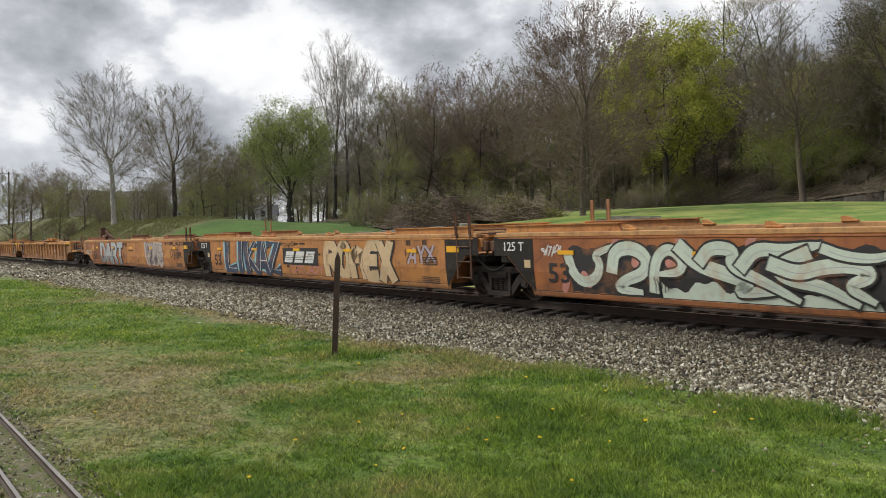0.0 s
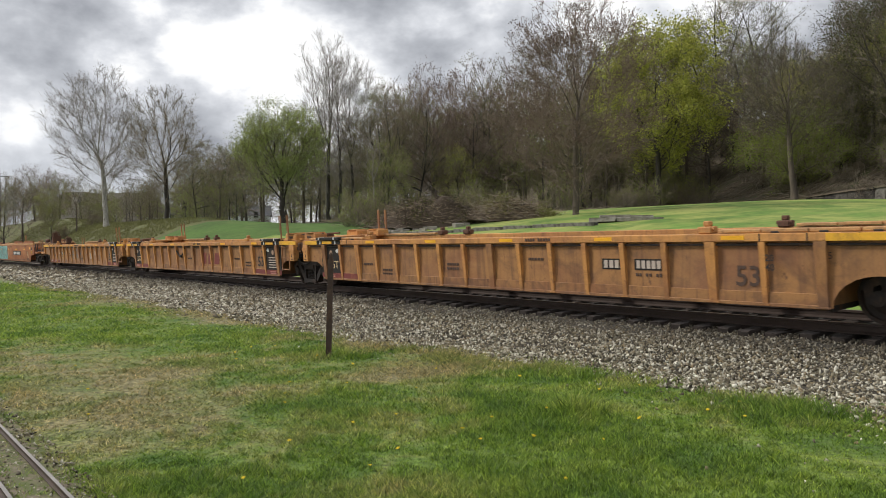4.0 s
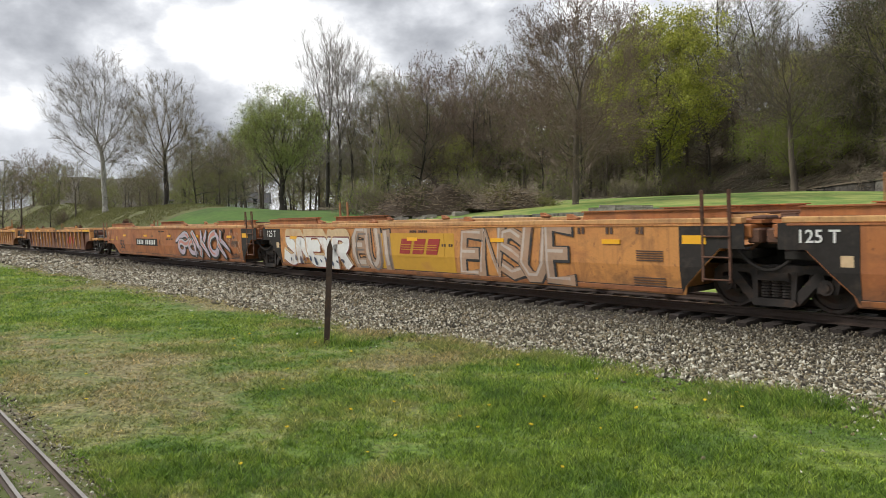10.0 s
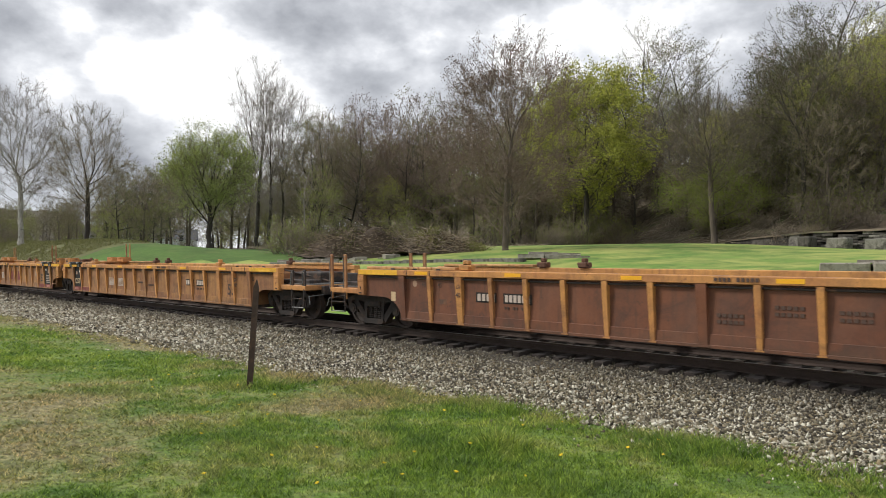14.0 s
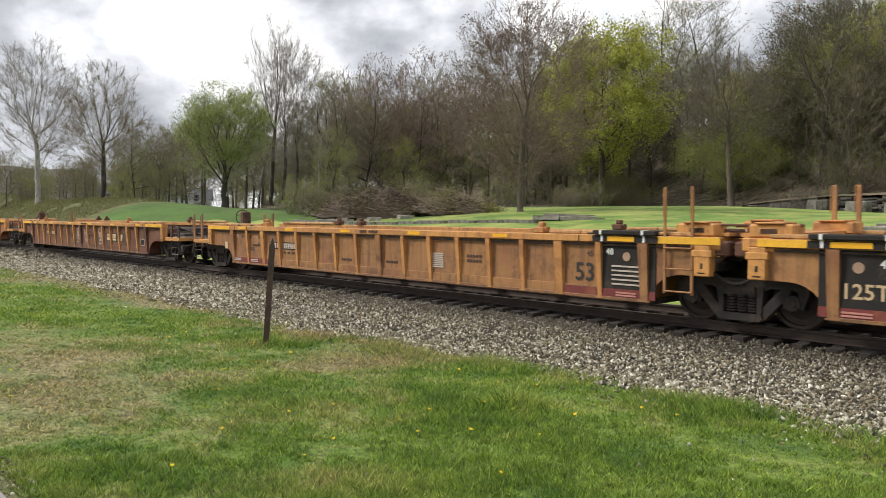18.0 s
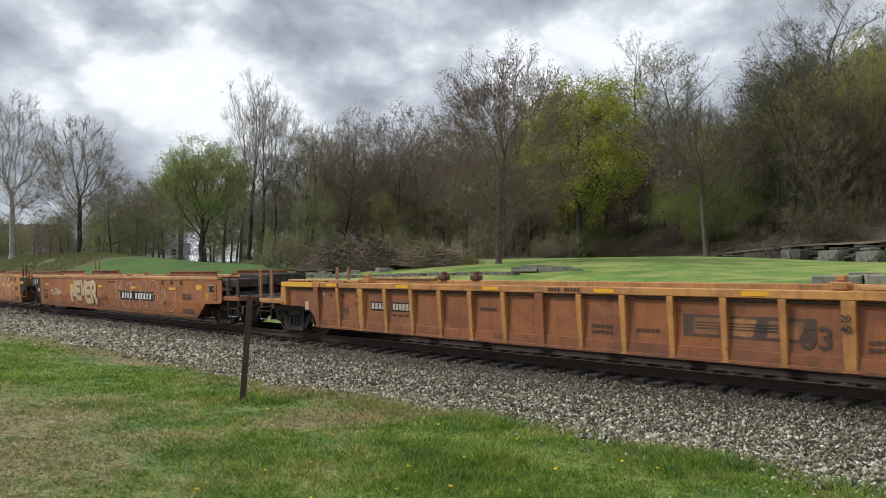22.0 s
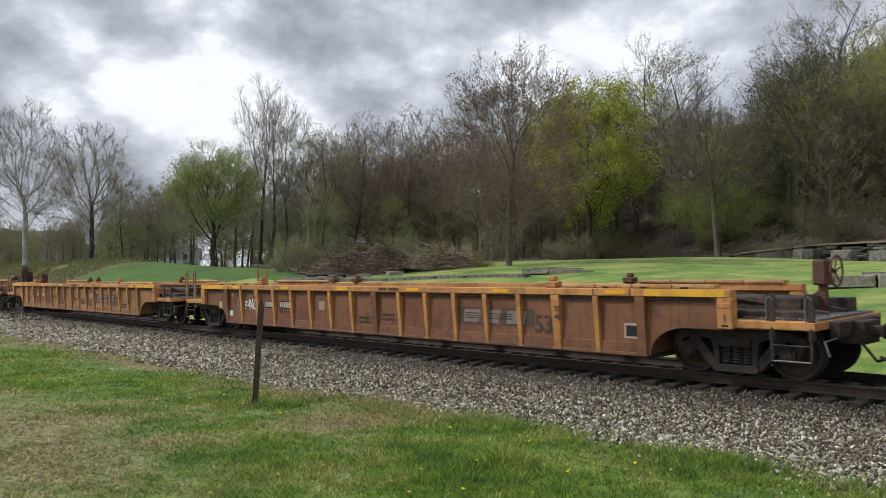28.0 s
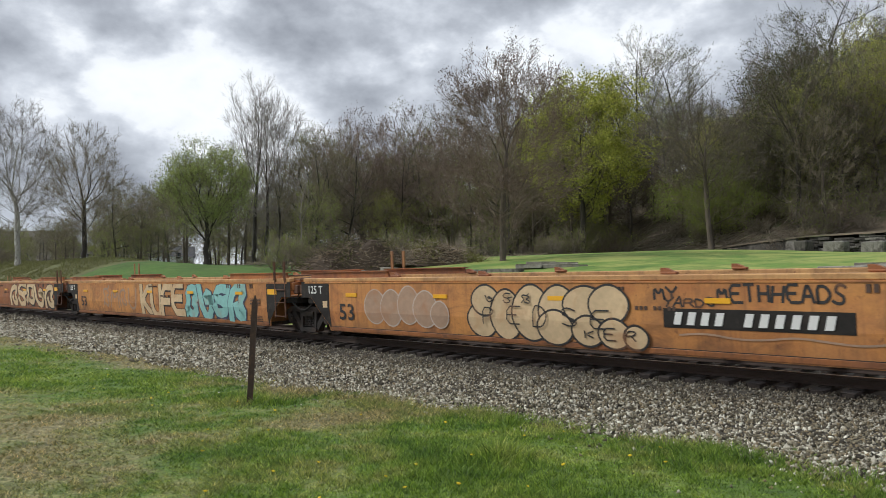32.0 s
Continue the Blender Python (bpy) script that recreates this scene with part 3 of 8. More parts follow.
def frame_side(bm):
    """A cast truck side frame with its spring window and side openings, built of its members."""
    y0, y1 = -0.09, 0.09
    prism(bm, [(-1.16, 0.58), (-0.9, 0.67), (0.9, 0.67), (1.16, 0.58), (1.16, 0.7), (0.94, 0.81), (-0.94, 0.81), (-1.16, 0.7)], y0, y1)
    prism(bm, [(-0.36, 0.1), (0.36, 0.1), (0.42, 0.16), (0.38, 0.225), (-0.38, 0.225), (-0.42, 0.16)], y0 - 0.05, y1 + 0.05)
    for s in (-1, 1):
        prism(bm, [(s * 0.3, 0.1), (s * 0.42, 0.12), (s * 0.86, 0.6), (s * 0.86, 0.7), (s * 0.72, 0.7), (s * 0.34, 0.28)], y0, y1)
        prism(bm, [(s * 0.3, 0.2), (s * 0.38, 0.2), (s * 0.42, 0.69), (s * 0.3, 0.69)], y0 - 0.02, y1 + 0.02)
        prism(bm, [(s * 0.3, 0.57), (s * 0.52, 0.67), (s * 0.3, 0.69)], y0, y1)
        prism(bm, [(s * 0.74, 0.36), (s * 0.8, 0.36), (s * 0.84, 0.66), (s * 0.72, 0.66)], y0, y1)
        prism(bm, [(s * 1.01, 0.36), (s * 1.08, 0.36), (s * 1.16, 0.64), (s * 0.99, 0.66)], y0, y1)
    bmesh.ops.recalc_face_normals(bm, faces=bm.faces)


def spring(bm):
    prof = [(0.05, 0.24)]
    for k in range(6):
        prof += [(0.092, 0.25 + k * 0.05), (0.092, 0.278 + k * 0.05), (0.06, 0.286 + k * 0.05)]
    rings = [[bm.verts.new((r * math.cos(math.pi * i / 4), r * math.sin(math.pi * i / 4), z)) for i in range(8)] for r, z in prof]
    for a, b in zip(rings, rings[1:]):
        for i in range(8):
            bm.faces.new((a[i], a[(i + 1) % 8], b[(i + 1) % 8], b[i]))


def truck(parent, x):
    t = shared("bolster", M_GRIME, lambda bm: (box(bm, -0.2, 0.2, -1.0, 1.0, 0.48, 0.72, 0.03), box(bm, -0.75, 0.75, -0.12, 0.12, 0.35, 0.45, 0.02), box(bm, -0.62, -0.5, -0.7, 0.7, 0.3, 0.42, 0.01), box(bm, 0.5, 0.62, -0.7, 0.7, 0.3, 0.42, 0.01)), parent, "truck", pose(x, 0, 0))
    for s in (-1, 1):
        shared("side_frame", M_GRIME, frame_side, t, "side_frame", pose(0, s * 1.0, 0))
        for dx in (-0.19, 0.0, 0.19):
            shared("spring", M_ENDGEAR, spring, t, "spring", pose(dx, s * 1.0, 0))
        shared("bolster_end", M_GRIME, lambda bm: prism(bm, [(-0.29, 0.54), (0.29, 0.54), (0.27, 0.68), (-0.27, 0.68)], -0.14, 0.14), t, "bolster_end", pose(0, s * 1.0, 0))
        for w in (-0.9, 0.9):
            shared("bearing", M_GRIME, lambda bm: (disc(bm, (0, 0, 0), 0.13, 0.09, 14), disc(bm, (0, 0, 0), 0.07, 0.11, 10)), t, "axle_bearing", pose(w, s * 1.03, 0.46))
    for w in (-0.9, 0.9):
        ob = shared("wheelset", M_WHEEL, wheelset, t, "wheelset", pose(w, 0, WHEEL_R), smooth=False)
        SPINNERS[w].append(ob)
    return t


# ---- train: lettering and spray paint ----
STROKES = {
    "A": "0,0 .42,1 .58,1 1,0|.2,.36 .8,.36", "B": "0,0 0,1 .7,1 .9,.8 .7,.54 .1,.52|.7,.54 1,.3 .8,0 0,0", "C": "1,.8 .7,1 .25,.95 0,.6 0,.35 .25,.03 .7,0 1,.2",
    "D": "0,0 0,1 .6,1 1,.65 1,.35 .6,0 0,0", "E": "1,1 0,1 0,0 1,0|0,.52 .8,.52", "F": "0,0 0,1 1,1|0,.5 .75,.5", "H": "0,0 0,1|1,0 1,1|0,.5 1,.5", "I": ".5,0 .5,1",
    "K": "0,0 0,1|1,1 .1,.5 1,0", "L": "0,1 0,0 1,0", "M": "0,0 .1,1 .5,.35 .9,1 1,0", "N": "0,0 .05,1 .95,0 1,1", "O": ".5,1 .1,.85 0,.5 .1,.15 .5,0 .9,.15 1,.5 .9,.85 .5,1",
    "P": "0,0 0,1 .75,1 1,.75 .75,.48 .05,.45", "R": "0,0 0,1 .75,1 1,.75 .75,.5 .1,.48|.5,.48 1,0", "S": "1,.85 .6,1 .15,.95 .05,.65 .5,.52 .95,.35 .9,.08 .4,0 0,.15",
    "T": ".5,0 .5,1|0,1 1,1", "U": "0,1 0,.25 .3,0 .7,0 1,.25 1,1", "X": "0,0 1,1|0,1 1,0", "Y": "0,1 .5,.45 1,1|.5,.45 .5,0", "Z": "0,1 1,1 0,0 1,0", "V": "0,1 .5,0 1,1", "W": "0,1 .25,0 .5,.7 .75,0 1,1",
    "?": "0,.1 .3,.5 .1,.9 .6,1 1,.7 .5,.55 .9,.3 .6,0 .2,.2|.75,.9 1,1.1", "@": ".1,0 0,.7 .4,1 .9,.9 .6,.5 1,.1 .5,.05 .35,.4", "&": ".9,.9 .3,1 0,.6 .6,.5 .9,.15 .3,0 .1,.3|.6,.5 1,.6", "%": "0,1 .2,.2 .6,0 .9,.4 .6,.9 .3,.6 .9,.6",
}


def rounded(pts, times):
    for _ in range(times):
        out = [pts[0]]
        for a, b in zip(pts, pts[1:]):
            out += [(a[0] * 0.75 + b[0] * 0.25, a[1] * 0.75 + b[1] * 0.25), (a[0] * 0.25 + b[0] * 0.75, a[1] * 0.25 + b[1] * 0.75)]
        pts = out + [pts[-1]]
    return pts


def ribbon(bm, pts, w, y, cap=True, top=1.5, taper=0.0):
    """A flat painted stroke of width w along points in x and z, drawn out to its end if tapered."""
    pts = [Vector(p) for p in pts]
    left, right = [], []
    for i, p in enumerate(pts):
        a, b = pts[max(i - 1, 0)], pts[min(i + 1, len(pts) - 1)]
        d = (b - a)
        d = d.normalized() if d.length > 1e-6 else Vector((1, 0))
        nrm = Vector((-d.y, d.x))
        ext = d * (w * 0.35 if cap else 0) * ((i == len(pts) - 1) - (i == 0))
        for side, store in ((1, left), (-1, right)):
            q = p + ext + side * nrm * w / 2 * (1 - taper * (i / (len(pts) - 1)) ** 3)
            store.append(bm.verts.new((q.x, y, min(max(q.y, 0.245), top))))
    for i in range(len(pts) - 1):
        bm.faces.new((left[i], right[i], right[i + 1], left[i + 1]))


def letters(word, x0, x1, z0, z1, seed, lean=0.0, wild=0.06, soft=1, fill=0.82):
    """The strokes of a sprayed word in the side's plane."""
    rnd = random.Random(seed)
    step = (x1 - x0) / len(word)
    out = []
    for i, ch in enumerate(word):
        if ch == " ":
            continue
        cx, w = x0 + (i + 0.5) * step, step * fill * rnd.uniform(0.9, 1.1)
        lo, hi = z0 + rnd.uniform(-wild, wild), z1 + rnd.uniform(-wild, wild)
        tip = rnd.uniform(-wild, wild) * 2 + lean
        for s in STROKES[ch].split("|"):
            pts = []
            for q in s.split():
                a, b = (float(v) for v in q.split(","))
                b = min(max(b, -0.1), 1.15)
                pts.append((cx + (a - 0.5) * w + tip * (b - 0.5) + rnd.uniform(-wild, wild) * 0.4, lo + b * (hi - lo)))
            out.append((i, rounded(pts, soft)))
    return out


def graffiti(parent, side_y, word, x0, x1, z0, z1, layers, seed=1, lean=0.0, wild=0.06, soft=1, fill=0.82, label="", stack=False):
    """Layers of (colour, stroke width, shift in x, shift in z, and the height where it stops), each a little in front of the last."""
    strokes = letters(word, x0, x1, z0, z1, seed, lean, wild, soft, fill)
    first = {}
    for k, (colour, w, dx, dz, *stop) in enumerate(layers):
        m = M_PAINT[colour[1:]] if colour[0] == "=" else M_SPRAY[colour]
        for i in sorted(set(c for c, s in strokes)):
            bm = bmesh.new()
            for j, (c, s) in enumerate(strokes):
                if c == i:
                    ribbon(bm, [(x + dx, z + dz) for x, z in s], w, side_y - 0.004 - (0.0012 * (i * len(layers) + k) + 0.0003 * (j % 4) if stack else 0.006 * k + 0.0006 * (j % 8)), True, *stop)
            tucked(bm, side_y)
            if k == 0:
                first[i] = part("sprayed_letter", bm, m, parent, label)
            else:
                part("letter_outline" if w < layers[0][1] * 0.5 else "letter_fill", bm, m, first[i])


KNEE = 0.76


def tucked(bm, side_y):
    """Leans what lies on a smooth car's side inwards below the knee, as the plating does."""
    if side_y < -1.485:
        bmesh.ops.bisect_plane(bm, geom=bm.verts[:] + bm.edges[:] + bm.faces[:], plane_co=(0, 0, KNEE), plane_no=(0, 0, 1))
        for v in bm.verts:
            if v.co.z < KNEE:
                v.co.y += 0.13 * (KNEE - v.co.z)
    return bm


def plate(parent, side_y, x0, x1, z0, z1, material, name, label="", depth=0.006):
    bm = bmesh.new()
    box(bm, x0, x1, side_y - depth, side_y + 0.002, z0, z1)
    return part(name, tucked(bm, side_y), material, parent, label)


def stencil(parent, side_y, text, x, z, size, colour, name="stencil", label="", wide=1.0):
    """Stencilled characters, their left foot at x, z."""
    cu = bpy.data.curves.new(name, "FONT")
    cu.body, cu.size, cu.offset = text, size, size * 0.015
    cu.resolution_u = 2
    tmp = bpy.data.objects.new(name, cu)
    me = bpy.data.meshes.new_from_object(tmp)
    bpy.data.objects.remove(tmp)
    me.materials.clear()
    me.materials.append(M_SPRAY[colour])
    for v in me.vertices:
        v.co.x *= wide
    if side_y < -1.485:
        for v in me.vertices:
            v.co.z = -0.13 * max(0.0, KNEE - z - v.co.y)
    ob = new(name, me)
    ob.parent = parent
    ob.matrix_basis = pose(x, side_y - 0.012, z, 90, 0, 0)
    if label:
        ob["label"] = label
    return ob


def bars(parent, side_y, x, z, count, w, h, gap, colour, name="mark_bar", rows=1, drop=0.0, skip=(), slant=0.0):
    """Characters that stay unread, as plain bars."""
    for r in range(rows):
        for i in range(count):
            if i not in skip:
                zb = z - r * drop
                shared(("bar", round(w, 3), round(h, 3), slant), M_SPRAY[colour], lambda bm: prism(bm, [(0, 0), (w, 0), (w + slant, h), (slant, h)], -0.014, -0.004), parent, name, pose(x + i * (w + gap), side_y + (0.13 * max(0.0, KNEE - zb) if side_y < -1.485 else 0.0), zb))


def sweep(bm, pts, r, sides=6):
    """One bent tube along points."""
    pts = [Vector(p) for p in pts]
    rings = []
    for i, p in enumerate(pts):
        ax = (pts[min(i + 1, len(pts) - 1)] - pts[max(i - 1, 0)]).normalized()
        u = ax.cross(Vector((0, 1, 0))).normalized()
        w = ax.cross(u)
        rings.append([bm.verts.new(p + r * (math.cos(2 * math.pi * k / sides) * u + math.sin(2 * math.pi * k / sides) * w)) for k in range(sides)])
    for a, b in zip(rings, rings[1:]):
        for k in range(sides):
            bm.faces.new((a[k], a[(k + 1) % sides], b[(k + 1) % sides], b[k]))


# ---- train: fittings ----
def upright(bm, x, y, z0, z1, w=0.042, t=0.022):
    box(bm, x - w, x + w, y - t, y + t, z0, z1, 0.006)
    rod(bm, (x - w - 0.03, y, z1 - 0.5), (x - w - 0.03, y, z1), 0.012, 5)
    rod(bm, (x - w - 0.03, y, z1), (x + w, y, z1), 0.012, 5)


def stanchions(parent, dirx, xc, high, far):
    """The guide posts on an end platform, each with its thin grab rail; xc is the coupler's place, dirx points into the car."""
    for y in ((-1.42, 1.42) if far else (-1.42,)):
        for d in (0.68, 1.3):
            shared(("post", high), M_PAINT["tan"] if high > 1.7 else M_ENDGEAR, lambda bm: upright(bm, 0, 0, 0.72, high, 0.05, 0.022), parent, "guide_post", pose(xc + dirx * d, y, 0))
            if y < 0:
                shared(("grab", high), M_GALV, lambda bm: sweep(bm, [(0.02, -0.02, high - 0.08), (-0.04, -0.02, high - 0.03), (-0.085, -0.02, high - 0.09), (-0.085, -0.02, 0.98), (-0.04, -0.01, 0.93)], 0.011, 5), parent, "grab_rail", pose(xc + dirx * d, y, 0))


def step_ladder(parent, dirx, xc):
    """The dark hanging step below a platform's edge."""
    def stile(bm):
        box(bm, -0.018, 0.018, -0.012, 0.012, 0.38, 0.92, 0.004)
    st = shared("stile", M_ENDGEAR, stile, parent, "step_ladder", pose(xc + dirx * 0.99 - 0.31, -1.45, 0))
    shared("stile", M_ENDGEAR, stile, st, "stile", pose(0.62, 0, 0))
    for z, m in ((0.39, M_GALV), (0.64, M_ENDGEAR)):
        shared(("rung", z), m, lambda bm: rod(bm, (0, 0, 0), (0.62, 0, 0), 0.015, 6), st, "rung", pose(0, 0, z))


def brake_wheel(parent, x, y, z, turn=0):
    def make(bm):
        n = 20
        for i in range(n):
            a, b = 2 * math.pi * i / n, 2 * math.pi * (i + 1) / n
            rod(bm, (0, 0.27 * math.cos(a), 0.27 * math.sin(a)), (0, 0.27 * math.cos(b), 0.27 * math.sin(b)), 0.02, 5)
        for i in range(5):
            a = 2 * math.pi * i / 5 + 0.3
            rod(bm, (0.03, 0, 0), (0, 0.27 * math.cos(a), 0.27 * math.sin(a)), 0.014, 5)
        rod(bm, (0, 0, 0), (0.2, 0, 0), 0.035, 8)
    w = shared("brake_wheel", M_RUST, make, parent, "brake_wheel", pose(x, y, z, 0, 0, turn))
    shared("brake_housing", M_RUST, lambda bm: box(bm, 0.12, 0.36, -0.16, 0.16, -0.24, 0.2, 0.03), parent, "brake_housing", pose(x, y, z, 0, 0, turn))
    shared("brake_stand", M_RUST, lambda bm: (box(bm, 0.16, 0.3, -0.05, 0.05, -0.75, -0.2, 0.01), rod(bm, (0.24, 0, -0.3), (0.75, 0, -0.72), 0.03, 6)), parent, "brake_stand", pose(x, y, z, 0, 0, turn))
    return w


def coupler_gear(parent, dirx, xc, deck_m):
    """The end platform with its sill, grating, draft gear and coupler."""
    s = dirx
    shared(("deck", s), deck_m, lambda bm: box(bm, min(s * 0.62, s * 2.05), max(s * 0.62, s * 2.05), -1.45, 1.45, 0.88, 1.02, 0.015), parent, "end_platform", pose(xc, 0, 0))
    shared(("grate", s), M_GALV, lambda bm: [box(bm, min(s * (0.66 + 0.09 * k), s * (0.72 + 0.09 * k)), max(s * (0.66 + 0.09 * k), s * (0.72 + 0.09 * k)), -1.2, 1.2, 1.03, 1.06) for k in range(14)], parent, "grating", pose(xc, 0, 0))
    shared(("sill", s), M_ENDGEAR, lambda bm: (box(bm, min(s * 0.28, s * 3.4), max(s * 0.28, s * 3.4), -0.32, 0.32, 0.6, 0.98, 0.02), box(bm, min(s * 0.45, s * 0.62), max(s * 0.45, s * 0.62), -0.9, 0.9, 0.74, 1.0, 0.02)), parent, "centre_sill", pose(xc, 0, 0))

    def knuckle(bm):
        box(bm, min(s * 0.05, s * 0.5), max(s * 0.05, s * 0.5), -0.09, 0.09, 0.72, 0.9, 0.02)
        box(bm, min(s * -0.1, s * 0.1), max(s * -0.1, s * 0.1), -0.16, 0.13, 0.69, 0.93, 0.03)
        rod(bm, (s * 0.4, -0.3, 0.7), (s * 0.12, -0.34, 0.35), 0.025, 6)
        rod(bm, (s * 0.12, -0.34, 0.35), (s * -0.08, -0.3, 0.42), 0.025, 6)
    shared(("coupler", s), M_ENDGEAR, knuckle, parent, "coupler", pose(xc, 0, 0))
    shared(("rodding", s), M_GALV, lambda bm: (rod(bm, (s * 0.5, -1.4, 0.72), (s * 0.5, 0, 0.8), 0.014, 5), rod(bm, (s * 0.5, -1.4, 0.72), (s * 0.42, -1.42, 0.5), 0.014, 5)), parent, "uncoupling_lever", pose(xc, 0, 0))
    # low cross beams and piping between the platform and the well
    shared(("endgear", s), M_ENDGEAR, lambda bm: (
        box(bm, min(s * 0.9, s * 2.5), max(s * 0.9, s * 2.5), -1.1, -0.7, 1.03, 1.16, 0.02),
        box(bm, min(s * 0.9, s * 2.6), max(s * 0.9, s * 2.6), 0.6, 1.1, 1.03, 1.3, 0.02),
        box(bm, min(s * 1.2, s * 2.9), max(s * 1.2, s * 2.9), -0.5, 0.4, 1.05, 1.36, 0.03),
        rod(bm, (s * 0.8, -0.4, 1.1), (s * 3.0, -0.6, 1.42), 0.03, 6), rod(bm, (s * 0.8, 0.3, 1.12), (s * 3.0, 0.5, 1.4), 0.025, 6)), parent, "brake_rigging", pose(xc, 0, 0))


def ladder(parent, x, m, high=2.3):
    def make(bm):
        for dx in (-0.27, 0.27):
            box(bm, dx - 0.026, dx + 0.026, -0.02, 0.02, 0.5, high, 0.006)
        for z in (0.55, 0.95, 1.32):
            rod(bm, (-0.27, -0.03, z), (0.27, -0.03, z), 0.016, 6)
        for dx in (-0.27, 0.27):
            rod(bm, (dx, -0.05, high - 0.55), (dx, -0.05, high), 0.012, 5)
    shared(("ladder", high), m, make, parent, "side_ladder", pose(x, -1.5, 0))


# ---- train: the two kinds of well car ----
ARCH = [(math.cos(radians(a)), math.sin(radians(a))) for a in range(0, 91, 15)]


def end_outline(kind, joint):
    """Points of a side's edge from its foot to its top; distances are from the joint or coupler."""
    if kind == "ribbed":
        if joint == "art":
            arch = [(0.95 + 0.62 * c, 0.3 + 0.54 * s) for c, s in ARCH]
            return arch + [(0.36, 0.84), (0.36, 1.4)]
        arch = [(2.85 + 0.72 * c, 0.3 + 0.54 * s) for c, s in ARCH]
        return arch + [(1.95, 0.84), (1.95, 1.4)]
    if joint == "art":
        return [(1.55, 0.22), (1.5, 0.4), (0.75, 1.12), (0.32, 1.12), (0.32, 1.54)]
    return [(3.5, 0.22), (2.75, 0.74), (1.7, 0.78), (1.62, 0.86), (1.62, 1.54)]


